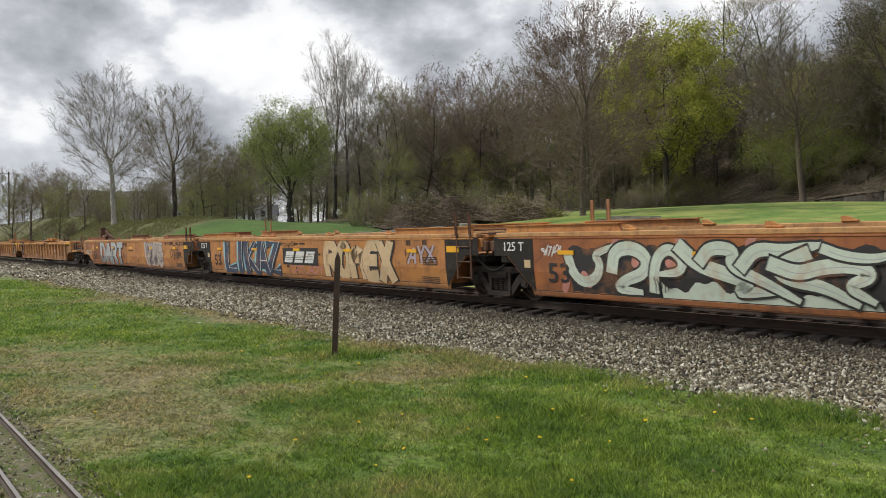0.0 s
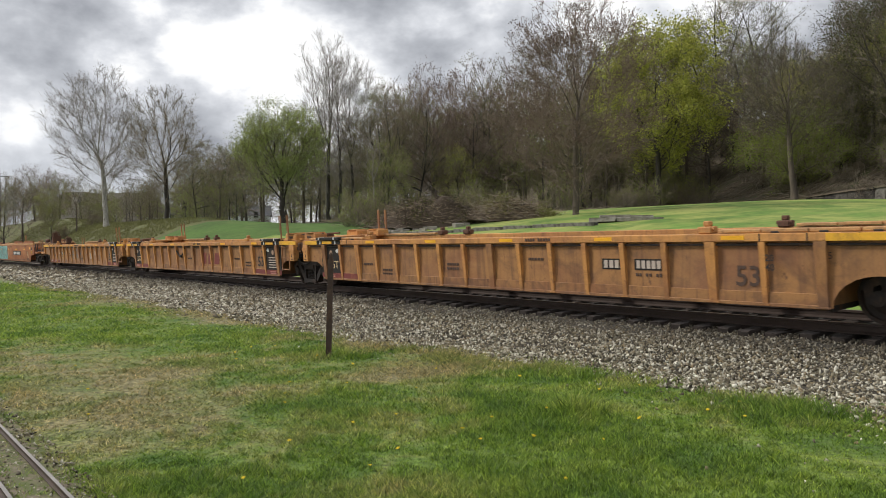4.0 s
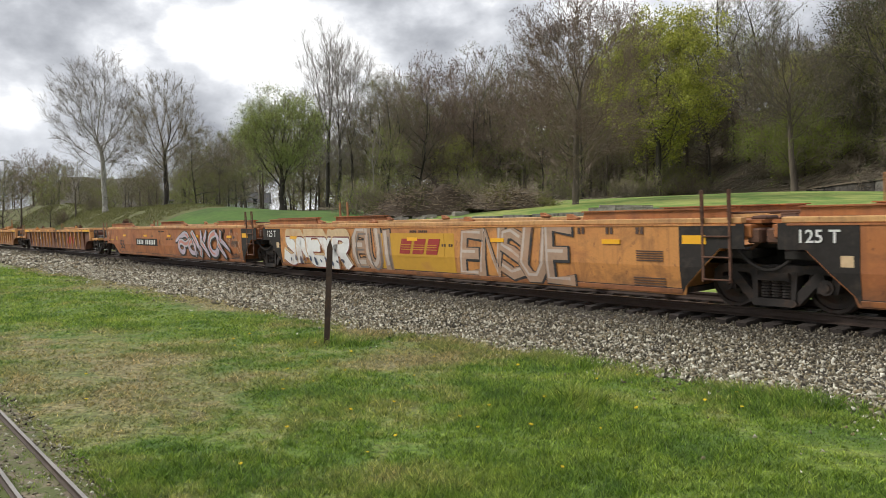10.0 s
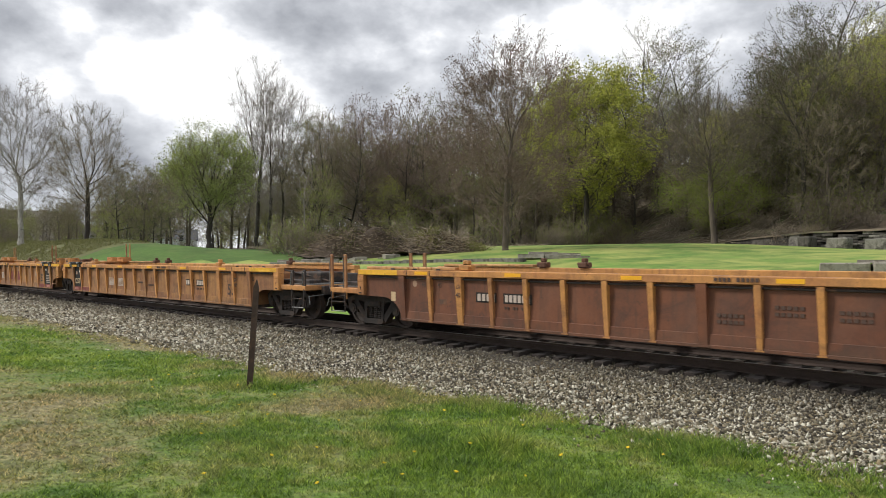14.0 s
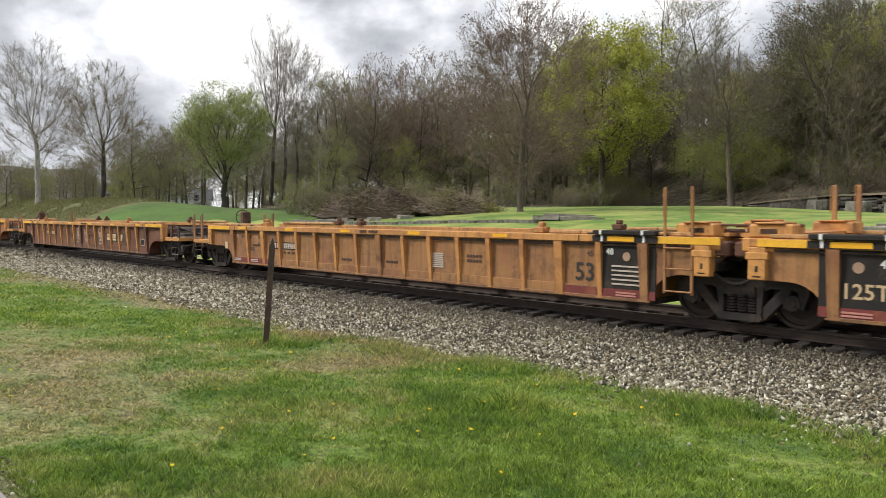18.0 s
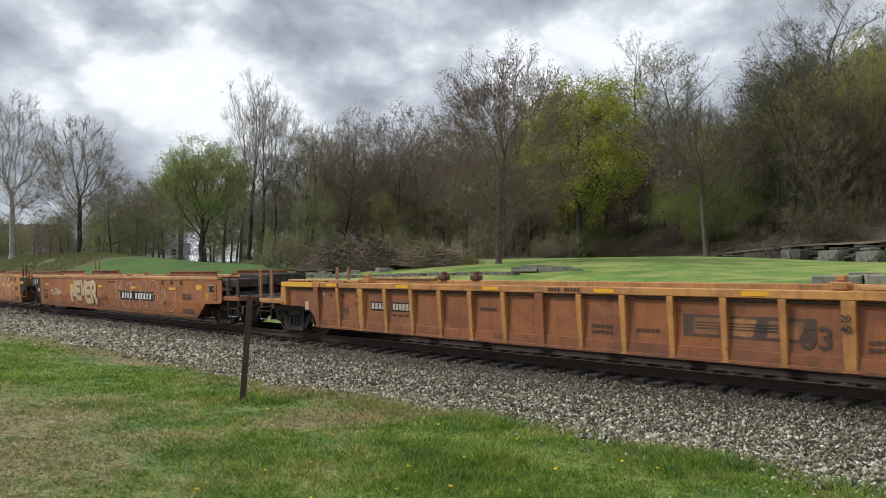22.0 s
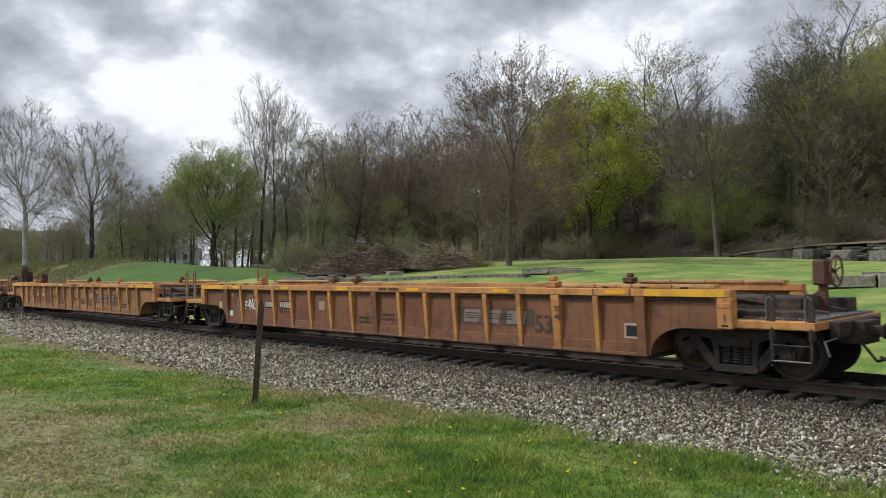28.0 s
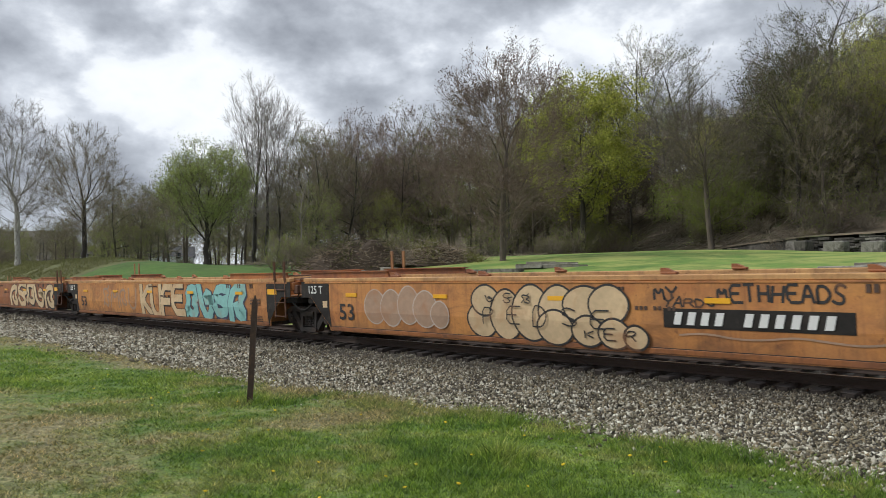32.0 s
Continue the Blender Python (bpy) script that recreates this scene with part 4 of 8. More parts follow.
def make_car(kind, xl, xr, jl, jr, paint, rib_paint, chord_paint, label, brake=(), tall=False):
    """One platform of the train. xl, xr: its joints; jl, jr: 'art' for a shared truck, 'end' for a coupler."""
    mid, half = (xl + xr) / 2, (xr - xl) / 2
    car = new("well_car")
    tagged(car, label, "well car", group="freight train")
    car["place"] = mid
    P = M_PAINT[paint]
    RP, CP = M_PAINT[rib_paint], M_PAINT[chord_paint]
    size = round(half * 2, 2)
    L = [(-half + d, z) for d, z in end_outline(kind, jl)]
    R = [(half - d, z) for d, z in end_outline(kind, jr)]
    outline = L[::-1] + R
    face = -1.5 if kind == "smooth" else -1.42
    key = (kind, size, jl, jr)
    for s, nm in ((1, "near"), (-1, "far")):
        y0, y1 = (face, face + 0.03) if s > 0 else (-face - 0.03, -face)
        
        def side(bm):
            prism(bm, outline, y0, y1)
            if kind == "smooth":
                bmesh.ops.bisect_plane(bm, geom=bm.verts[:] + bm.edges[:] + bm.faces[:], plane_co=(0, 0, KNEE), plane_no=(0, 0, 1))
                for v in bm.verts:
                    v.co.y += s * 0.13 * max(0.0, KNEE - v.co.z)
        shared(("side", s) + key, P, side, car, "side_wall")
    el, er = (0.36 if jl == "art" else 1.95), (0.36 if jr == "art" else 1.95)
    cl, cr = -half + el, half - er
    if kind == "ribbed":
        for y in (-1.41, 1.41):
            shared(("chord", y) + key, CP, lambda bm: box(bm, cl, cr, y - 0.11, y + 0.11, 1.385, 1.525, 0.012), car, "top_chord")
        fl, fr = -half + (1.6 if jl == "art" else 3.62), half - (1.6 if jr == "art" else 3.62)
        shared(("foot",) + key, P, lambda bm: box(bm, fl, fr, face - 0.035, face, 0.285, 0.345, 0.006), car, "side_sill")
        shared(("lower",) + key, P, lambda bm: box(bm, fl, fr, face - 0.014, face, 0.34, 0.53, 0.005), car, "lower_plate")
        shared(("shade",) + key, M_ENDGEAR, lambda bm: rod(bm, (cl + 0.4, face - 0.04, 1.335), (cr - 0.4, face - 0.04, 1.335), 0.022, 6), car, "air_pipe")

        def rib(bm, w=0.058):
            a = [(-w, 0.0, 0.31), (w, 0.0, 0.31), (w, 0.0, 1.386), (-w, 0.0, 1.386)]
            b = [(-w * 0.8, -0.035, 0.33), (w * 0.8, -0.035, 0.33), (w, -0.108, 1.3), (-w, -0.108, 1.3)]
            c = [(w, -0.108, 1.386), (-w, -0.108, 1.386)]
            va, vb, vc = ([bm.verts.new(p) for p in q] for q in (a, b, c))
            for f in ((vb[0], vb[1], vb[2], vb[3]), (va[0], va[1], vb[1], vb[0]), (va[1], va[2], vc[0], vb[2], vb[1]), (va[3], va[0], vb[0], vb[3], vc[1]), (vb[3], vb[2], vc[0], vc[1])):
                bm.faces.new(f)
            box(bm, -w - 0.02, w + 0.02, -0.05, 0.0, 0.3, 0.325)
            bmesh.ops.recalc_face_normals(bm, faces=bm.faces)
        x0, x1 = fl + 0.08, fr - 0.08
        count = int(round((x1 - x0) / 1.0))
        for i in range(count + 1):
            x = x0 + (x1 - x0) * i / count
            wide = i in (0, count, count // 2, 2, count - 2)
            shared(("rib", wide), P if i in (0, count, count // 2) else RP, (lambda bm: rib(bm, 0.1)) if wide else rib, car, "rib", pose(x, face, 0))
        car["ribs"] = [x0, (x1 - x0) / count, count]
        # hinged container guides along the chord
        for y in (-1.36, 1.36):
            for a, b in ((cl + 0.3, cl + 3.6), (cr - 3.6, cr - 0.3)):
                for k in range(4):
                    w = (b - a) / 4
                    shared(("guide", round(w, 2)), M_PAINT["pale"], lambda bm: (box(bm, 0.012, w - 0.012, -0.1, 0.1, 1.535, 1.6, 0.012), box(bm, 0.2, 0.34, -0.11, -0.09, 1.55, 1.575)), car, "container_guide", pose(a + k * w, y, 0))
                    if y < 0 and k:
                        shared("chord_joint", M_ENDGEAR, lambda bm: box(bm, -0.012, 0.012, -0.004, 0.004, 1.39, 1.52), car, "chord_joint", pose(a + k * w, -1.522, 0))
                        shared("guide_hinge", M_ENDGEAR, lambda bm: rod(bm, (-0.07, 0, 1.545), (0.07, 0, 1.545), 0.02, 6), car, "guide_hinge", pose(a + k * w + 0.25, y - 0.105, 0))
            for x in (cl + 3.85, cr - 3.85, cl + 5.1 if y > 0 else cl + 3.9):
                shared("guide_bracket", M_RUST if y > 0 else CP, lambda bm: (box(bm, -0.13, 0.13, -0.12, 0.12, 1.53, 1.66, 0.02), box(bm, -0.07, 0.07, -0.06, 0.06, 1.66, 1.76, 0.02), rod(bm, (-0.16, -0.05, 1.62), (0.16, -0.05, 1.62), 0.04, 8)), car, "guide_bracket", pose(x, y, 0))
    else:
        for y in (-1.4, 1.4):
            shared(("chord", y) + key, M_PAINT["pale"], lambda bm: box(bm, cl, cr, y - 0.085, y + 0.085, 1.545, 1.65, 0.015), car, "top_chord")
        fl, fr = -half + (1.6 if jl == "art" else 3.55), half - (1.6 if jr == "art" else 3.55)
        shared(("foot",) + key, CP, lambda bm: tucked(box(bm, fl, fr, face - 0.012, face, 0.24, 0.335, 0.006), face), car, "side_sill")
        shared(("line",) + key, M_ENDGEAR, lambda bm: tucked(box(bm, fl, fr, face - 0.008, face, 0.337, 0.352), face), car, "sill_joint")
        shared(("seam",) + key, P, lambda bm: box(bm, cl + 0.1, cr - 0.1, face - 0.014, face, 1.505, 1.54, 0.004), car, "top_seam")
        for y in (-1.34, 1.34):
            for a, b in ((cl + 0.25, cl + 3.7), (cr - 3.7, cr - 0.25)):
                shared(("hood", round(b - a, 2), y), RP, lambda bm: (prism(bm, [(-(b - a) / 2, 1.652), ((b - a) / 2, 1.652), ((b - a) / 2 - 0.08, 1.8), (-(b - a) / 2 + 0.05, 1.8)], -0.05 if y < 0 else -0.02, 0.02 if y < 0 else 0.05), box(bm, -(b - a) / 2, (b - a) / 2, -0.09, 0.09, 1.8, 1.825)), car, "container_guide", pose((a + b) / 2, y, 0))
            for x in (cl + 3.95, cr - 3.95, cl + 7.0, cr - 7.4):
                shared("lug", RP, lambda bm: (box(bm, -0.2, 0.12, -0.06, 0.06, 1.652, 1.7, 0.015), prism(bm, [(-0.2, 1.7), (0.06, 1.7), (-0.1, 1.77), (-0.2, 1.77)], -0.05, 0.05)), car, "guide_lug", pose(x, y, 0))
    for x in np.linspace(fl, fr - 0.3, 9):
        shared("floor_beam", M_ENDGEAR, lambda bm: box(bm, 0, 0.3, -1.38, 1.38, 0.24, 0.34), car, "floor_beam", pose(x, 0, 0))
    # ends
    for sgn, joint, xc in ((1, jl, -half), (-1, jr, half)):
        def bx(bm, d0, d1, y0, y1, z0, z1, bev=0.0):
            a, b = sorted((sgn * d0, sgn * d1))
            box(bm, a, b, y0, y1, z0, z1, bev)
        bulk = 1.7 if joint == "art" else 3.6
        shared(("bulk", kind, joint, sgn), P, lambda bm: (bx(bm, bulk, bulk + 0.06, -1.4, 1.4, 0.34, 1.3), bx(bm, bulk - 0.9, bulk, -1.36, 1.36, 1.05, 1.12)), car, "end_bulkhead", pose(xc, 0, 0))
        if joint == "end":
            truck(car, xc + sgn * 2.1)
            coupler_gear(car, sgn, xc, CP if kind == "ribbed" else RP)
            stanchions(car, sgn, xc, (2.0 if tall else 1.9) if sgn > 0 else (1.45 if kind == "ribbed" else 1.6), sgn > 0)
            step_ladder(car, sgn, xc)
            for y in (-1.42, 1.42):
                shared(("endpost", sgn), CP if kind == "ribbed" else P, lambda bm: (bx(bm, 1.93, 2.2, -0.1, 0.1, 0.86, 1.39, 0.015), bx(bm, 1.95, 2.18, -0.108, 0.108, 1.2, 1.3, 0.01)), car, "corner_post", pose(xc, y, 0))
                shared(("slot", sgn), M_BLACK, lambda bm: (bx(bm, 2.02, 2.1, -0.104, 0.104, 0.97, 1.12, 0.03), bx(bm, 2.0, 2.12, -0.103, 0.103, 0.9, 0.93)), car, "lifting_slot", pose(xc, y, 0))
        else:
            if sgn < 0:
                truck(car, xc)
            shared(("cradle", sgn), M_BLACK, lambda bm: (bx(bm, -0.1, 1.7, -0.45, 0.45, 0.75, 1.1, 0.02), bx(bm, 0.3, 1.6, -1.3, 1.3, 0.92, 1.08, 0.02), bx(bm, 0.05, 0.5, -0.9, 0.9, 1.08, 1.35, 0.03)), car, "articulation_cradle", pose(xc, 0, 0))
            shared(("cradle_top", sgn), RP, lambda bm: (bx(bm, 0.2, 0.75, -1.45, -0.75, 1.3, 1.53, 0.02), bx(bm, 0.2, 0.75, 0.75, 1.45, 1.3, 1.53, 0.02), bx(bm, 0.1, 0.9, -1.3, 1.3, 1.54, 1.6)), car, "end_beam", pose(xc, 0, 0))
            shared(("joint_gear", sgn), M_RUST, lambda bm: (
                rod(bm, (sgn * 0.08, -1.05, 1.42), (sgn * 1.2, -1.15, 1.36), 0.045, 7), box(bm, min(sgn * 0.05, sgn * 0.3), max(sgn * 0.05, sgn * 0.3), -1.42, -1.2, 1.2, 1.46, 0.03),
                rod(bm, (sgn * 0.12, -1.3, 1.25), (sgn * 0.5, -1.2, 0.95), 0.03, 6), box(bm, min(sgn * 0.1, sgn * 0.42), max(sgn * 0.1, sgn * 0.42), -1.1, -0.7, 1.5, 1.66, 0.03)), car, "side_bearing_arm", pose(xc, 0, 0))
            if sgn < 0:
                shared("joint_hose", M_BLACK, lambda bm: sweep(bm, [(-0.5 + 0.1 * k, -1.38 + 0.02 * k, 1.05 - 0.32 * math.sin(math.pi * k / 10)) for k in range(11)], 0.028), car, "air_hose", pose(xc, 0, 0))
                shared("top_pipe", M_RUST, lambda bm: (rod(bm, (-0.9, -1.2, 1.72), (1.1, -1.15, 1.74), 0.022, 6), rod(bm, (-0.4, -0.5, 1.7), (0.7, -0.3, 1.72), 0.03, 6), box(bm, -0.16, 0.18, -0.6, -0.2, 1.36, 1.72, 0.04)), car, "bridging_pipe", pose(xc, 0, 0))
            if kind == "smooth":
                y = face
                if sgn > 0:
                    for x in (0.83, 1.36):
                        shared(("post", 2.34), M_PAINT["tan"], lambda bm: upright(bm, 0, 0, 0.72, 2.34), car, "guide_post", pose(xc + x, 1.42, 0))
                    shared("weight_panel", M_BLACK, lambda bm: tucked(prism(bm, [(0.3, 1.11), (0.3, 1.545), (1.62, 1.545), (1.62, 0.225), (1.52, 0.4), (0.78, 1.11)], y - 0.008, y), y), car, "black_end_panel", pose(xc, 0, 0))
                else:
                    shared("weight_panel_r", M_BLACK, lambda bm: tucked(prism(bm, [(-0.3, 1.11), (-0.3, 1.545), (-1.62, 1.545), (-1.62, 0.225), (-1.52, 0.4), (-0.78, 1.11)], y - 0.008, y), y), car, "black_end_panel", pose(xc, 0, 0))
                    ladder(car, xc - 0.85, M_RUST, 2.15)
                    plate(car, y - 0.008, xc - 1.55, xc - 1.05, 1.18, 1.34, M_REFLECT, "reflector")
            else:
                y = face
                for yy in (-1.42, 1.42):
                    shared(("artpost", sgn), CP, lambda bm: (bx(bm, 0.34, 0.64, -0.105, 0.105, 0.845, 1.385, 0.015), bx(bm, 0.3, 0.68, -0.115, 0.115, 1.18, 1.3, 0.012)), car, "corner_post", pose(xc, yy, 0))
                    shared(("artslot", sgn), M_BLACK, lambda bm: (bx(bm, 0.44, 0.54, -0.109, 0.109, 0.95, 1.1, 0.03), bx(bm, 0.42, 0.56, -0.108, 0.108, 0.89, 0.915)), car, "lifting_slot", pose(xc, yy, 0))
                    shared(("housing", sgn), RP, lambda bm: (bx(bm, 0.3, 1.05, -0.2, 0.24, 1.53, 1.76, 0.03), bx(bm, 0.42, 0.9, -0.24, 0.26, 1.76, 1.79, 0.01)), car, "end_housing", pose(xc, yy * 0.86, 0))
                    shared(("label", sgn), M_SPRAY["char"], lambda bm: bx(bm, 0.5, 0.78, -0.008, 0.0, 1.6, 1.68), car, "data_label", pose(xc, -1.42 * 0.86 - 0.2, 0))
                if sgn > 0:
                    stanch = [xc + 0.55, xc + 0.98]
                else:
                    ladder(car, xc - 0.95, M_PAINT["tan"], 2.4)
                    stanch = []
                for x in stanch:
                    shared(("post", 2.42), M_PAINT["tan"], lambda bm: upright(bm, 0, 0, 0.72, 2.42), car, "guide_post", pose(x, 1.4, 0))
    for which in brake:
        if which == "L":
            brake_wheel(car, -half + 0.95, 0.35, 1.78)
        else:
            brake_wheel(car, half - 0.95, 0.35, 1.78, 180)
    return car, half, face


def brake_tower(car, xc, s, m):
    """The tall hand-brake stand and air reservoir over a platform's end."""
    shared(("tower", s), m, lambda bm: (prism(bm, [(s * 1.0, 1.05), (s * 2.9, 1.6), (s * 2.9, 1.72), (s * 1.5, 2.1), (s * 1.0, 2.25)], -0.05, 0.05), box(bm, min(s * 0.8, s * 1.1), max(s * 0.8, s * 1.1), -0.3, 0.3, 1.0, 2.15, 0.03)), car, "brake_tower", pose(xc, 0, 0))
    shared(("tank", s), M_RUST, lambda bm: lathe_x(bm, s * 1.9, s * 2.8, 0.13, 1.8), car, "air_reservoir", pose(xc, -0.35, 0), smooth=True)
    brake_wheel(car, xc + s * 0.62, -0.1, 2.2, 0 if s > 0 else 180)
    for y, z in ((-0.9, 1.2), (-0.7, 1.45), (-0.5, 1.62), (0.4, 1.5), (0.8, 1.3)):
        shared(("pipe", s, y), M_ENDGEAR, lambda bm: rod(bm, (s * 0.9, y, z), (s * 2.8, y * 0.8, z + 0.05), 0.03, 6), car, "brake_pipe", pose(xc, 0, 0))


def lathe_x(bm, x0, x1, r, z):
    n = 16
    prof = [(x0, 0.02), (x0 + (x1 - x0) * 0.04, r * 0.8), (x0 + (x1 - x0) * 0.1, r), (x1 - (x1 - x0) * 0.1, r), (x1 - (x1 - x0) * 0.04, r * 0.8), (x1, 0.02)]
    rings = [[bm.verts.new((x, rr * math.cos(2 * math.pi * i / n), z + rr * math.sin(2 * math.pi * i / n))) for i in range(n)] for x, rr in prof]
    for a, b in zip(rings, rings[1:]):
        for i in range(n):
            bm.faces.new((a[i], a[(i + 1) % n], b[(i + 1) % n], b[i]))
    bmesh.ops.recalc_face_normals(bm, faces=bm.faces)

# ---- train: the cars in order, with their markings ----
SPEED = 13.15
CARS = []
AT = {"start": 6.6, "AB": -14.45, "BC": -33.78, "CD": -55.05, "DE": -76.3, "EF": -95.75, "FG": -117.2, "GH": -138.65, "HI": -158.1, "IJ": -179.3, "JK": -202.5, "KL": -223.9, "LM": -243.3, "MN": -264.6,
      "NO": -287.95, "OP": -311.05, "PQ": -332.5, "QR": -351.7, "RS": -372.6, "SU": -395.75, "UV": -418.85, "VW": -440.1, "WX": -459.6, "tail": -481.0}


def add(kind, left, right, jl, jr, paint, rib, chord, label, **more):
    car, half, face = make_car(kind, AT[left], AT[right], jl, jr, paint, rib, chord, label, **more)
    mid = (AT[left] + AT[right]) / 2
    CARS.append((car, mid))

    def d(x):
        return x - mid
    return car, half, face, d


def smooth_marks(car, half, face, d, left, right, jl, jr, number=None, b="", seed=0):
    """What every smooth-sided car carries: size figures, capacity stencils, reflectors, weight panels."""
    l, r = d(left), d(right)
    if jl == "art":
        stencil(car, face - 0.008, "125 T", l + 0.62, 1.23, 0.3, "white", "capacity_stencil")
        plate(car, face - 0.008, l + 1.33, l + 1.53, 0.85, 1.03, M_SPRAY["cream"], "data_label")
        stencil(car, face, "53", l + 2.05, 0.55, 0.6, "black", "size_stencil", wide=1.2)
    else:
        stencil(car, face, "53", l + 4.0, 0.52, 0.62, "black", "size_stencil", wide=1.25)
    for k in range(3):
        bars(car, face, r - (2.6 if jr == "art" else 4.6) - k * 0.75, 1.36, 2, 0.07, 0.13, 0.04, "char")
    x0 = r - (2.6 if jr == "art" else 4.4)
    bars(car, face, x0, 1.02, 1, 0.62, 0.022, 0.0, "char", "data_line", rows=5, drop=0.045)
    bars(car, face, x0 - 0.1, 0.5, 1, 0.75, 0.02, 0.0, "char", "data_line", rows=4, drop=0.05)
    bars(car, face, 0.6, 1.02, 9, 0.06, 0.07, 0.035, "char", "load_limit_bar", skip=(3, 6))
    bars(car, face, -0.4, 1.38, 10, 0.05, 0.06, 0.03, "char", "reporting_bar", skip=(4,))
    for x in np.arange(l + (2.4 if jl == "art" else 4.6), r - 2.2, 3.4):
        plate(car, face, x, x + 0.46, 1.16, 1.25, M_REFLECT, "reflector", depth=0.022)
    if jr == "end":
        plate(car, face, r - 2.45, r - 2.05, 1.1, 1.38, M_SPRAY["cream"], "routing_board", "black and white routing board", 0.02)
        plate(car, face - 0.02, r - 2.42, r - 2.08, 1.13, 1.35, M_BLACK, "routing_board")
        plate(car, face, r - 2.7, r - 2.5, 0.88, 1.1, M_SPRAY["yellow"], "data_label")
        plate(car, face, r - 3.4, r - 3.0, 1.2, 1.36, M_REFLECT, "reflector")
    if jl == "end":
        plate(car, face, l + 1.85, l + 2.1, 1.2, 1.4, M_SPRAY["chalk"], "routing_board")
        plate(car, face, l + 3.3, l + 3.5, 0.95, 1.15, M_SPRAY["yellow"], "data_label")
        bars(car, face, l + 2.25, 0.95, 1, 0.6, 0.05, 0.0, "yellow", "yellow_stripe")
    if number is not None:
        plate(car, face, d(number), d(number) + 3.2, 0.72, 1.06, M_BLACK, "number_panel")
        bars(car, face - 0.008, d(number) + 0.2, 0.78, 11, 0.135, 0.22, 0.12, "white", "reporting_bar", skip=(4,), slant=0.05)
    if b:
        stencil(car, face, b, d(number) - 0.62 if b == "B" else d(number) + 3.4, 0.78, 0.36, "char", "end_letter")


def ribbed_marks(car, half, face, d, jl, jr, size=None, number=None, logo=None, logo_colour="maroon", seed=0, black_l=None, black_r=None):
    rnd = random.Random(seed)
    if size is not None:
        stencil(car, face, "53", d(size), 0.62, 0.5, "char" if black_r is None else "black", "size_stencil")
        if black_r is None:
            stencil(car, face - 0.1, "20", d(size) + 0.62, 1.06, 0.16, "black", "size_stencil")
            stencil(car, face - 0.09, "40", d(size) + 0.62, 0.9, 0.16, "black", "size_stencil")
        stencil(car, face, "45", d(size) + 1.55 if black_r is None else d(size) + 0.3, 1.1, 0.16, "char", "size_stencil")
    if number is not None:
        for a, b in ((0.0, 0.62), (0.82, 1.62)):
            plate(car, face, d(number) + a, d(number) + b, 0.84, 1.06, M_BLACK, "number_panel")
        bars(car, face - 0.006, d(number) + 0.06, 0.875, 4, 0.095, 0.155, 0.045, "chalk", "reporting_bar")
        bars(car, face - 0.006, d(number) + 0.88, 0.875, 6, 0.085, 0.155, 0.035, "chalk", "reporting_bar")
        bars(car, face, d(number) + 0.85, 0.72, 8, 0.05, 0.06, 0.03, "char", "load_limit_bar", skip=(2, 5))
        if jl == "end":
            p = d(number)
            for text, dx, z in (("53", -2.5, 1.13), ("48", -1.8, 1.13), ("45", -1.25, 1.13), ("20", -0.55, 1.13), ("40", -0.55, 0.93)):
                stencil(car, face - (0.09 if dx == -0.55 else 0), text, p + dx, z, 0.16, "char", "size_stencil")
            bm = bmesh.new()
            disc(bm, (p - 2.05, face - 0.004, 1.2), 0.075, 0.003, 16)
            part("round_seal", bm, M_SPRAY["ghost"], car)
            plate(car, face, p - 1.2, p - 0.95, 0.74, 0.86, M_SPRAY["char"], "data_label")
            plate(car, face, p - 2.95, p - 2.78, 0.75, 0.98, M_SPRAY["cream"], "data_label")
            if black_r is not None:
                plate(car, face, p - 2.4, p + 0.1, 0.345, 0.5, M_SPRAY["maroon"], "maroon_band", depth=0.03)
                for xx in (-2.2, -1.1):
                    bars(car, face - 0.03, p + xx, 0.44, 1, 0.42, 0.03, 0, "chalk", "data_line", rows=2, drop=0.05)
    if logo is not None and logo_colour in ("chalk", "smoke", "char"):
        plate(car, face, d(logo) - 0.15, d(logo) + 2.1, 0.7, 1.08, M_SPRAY["black" if logo_colour == "chalk" else "char"], "emblem_panel", depth=0.004)
        for a, w in ((0.0, 0.56), (0.6, 0.56), (1.3, 0.62)):
            bm = bmesh.new()
            prism(bm, [(a + 0.06, 1.03), (a + w, 1.03), (a + w - 0.08, 0.75), (a + 0.02, 0.75)], face - 0.008, face - 0.0045)
            part("emblem_block", bm, M_SPRAY["cream"] if logo_colour == "chalk" else (M_PAINT["tan"] if logo_colour == "smoke" else M_SPRAY["smoke"]), car).location.x = d(logo)
        for k in range(3):
            plate(car, face - 0.009, d(logo) + 0.08, d(logo) + 1.5, 0.84 + 0.05 * k, 0.86 + 0.05 * k, M_SPRAY["black"], "emblem_stripe", depth=0.003)
    elif logo is not None:
        for a, w in ((0.0, 0.5), (0.62, 0.5), (1.28, 0.6)):
            bm = bmesh.new()
            prism(bm, [(a + 0.1, 1.08), (a + w, 1.08), (a + w - 0.1, 0.62), (a, 0.62)], face - 0.006, face)
            ob = part("emblem_block", bm, M_SPRAY[logo_colour], car)
            ob.location.x = d(logo)
    # reflectors and car-number bars on the chord
    for x in np.arange(-half + 4.2, half - 3, 2.9):
        plate(car, -1.52, x, x + 0.45, 1.42, 1.495, M_REFLECT, "reflector")
    bars(car, -1.52, 0.25, 1.43, 11, 0.05, 0.065, 0.03, "char", "reporting_bar", skip=(4, 10))
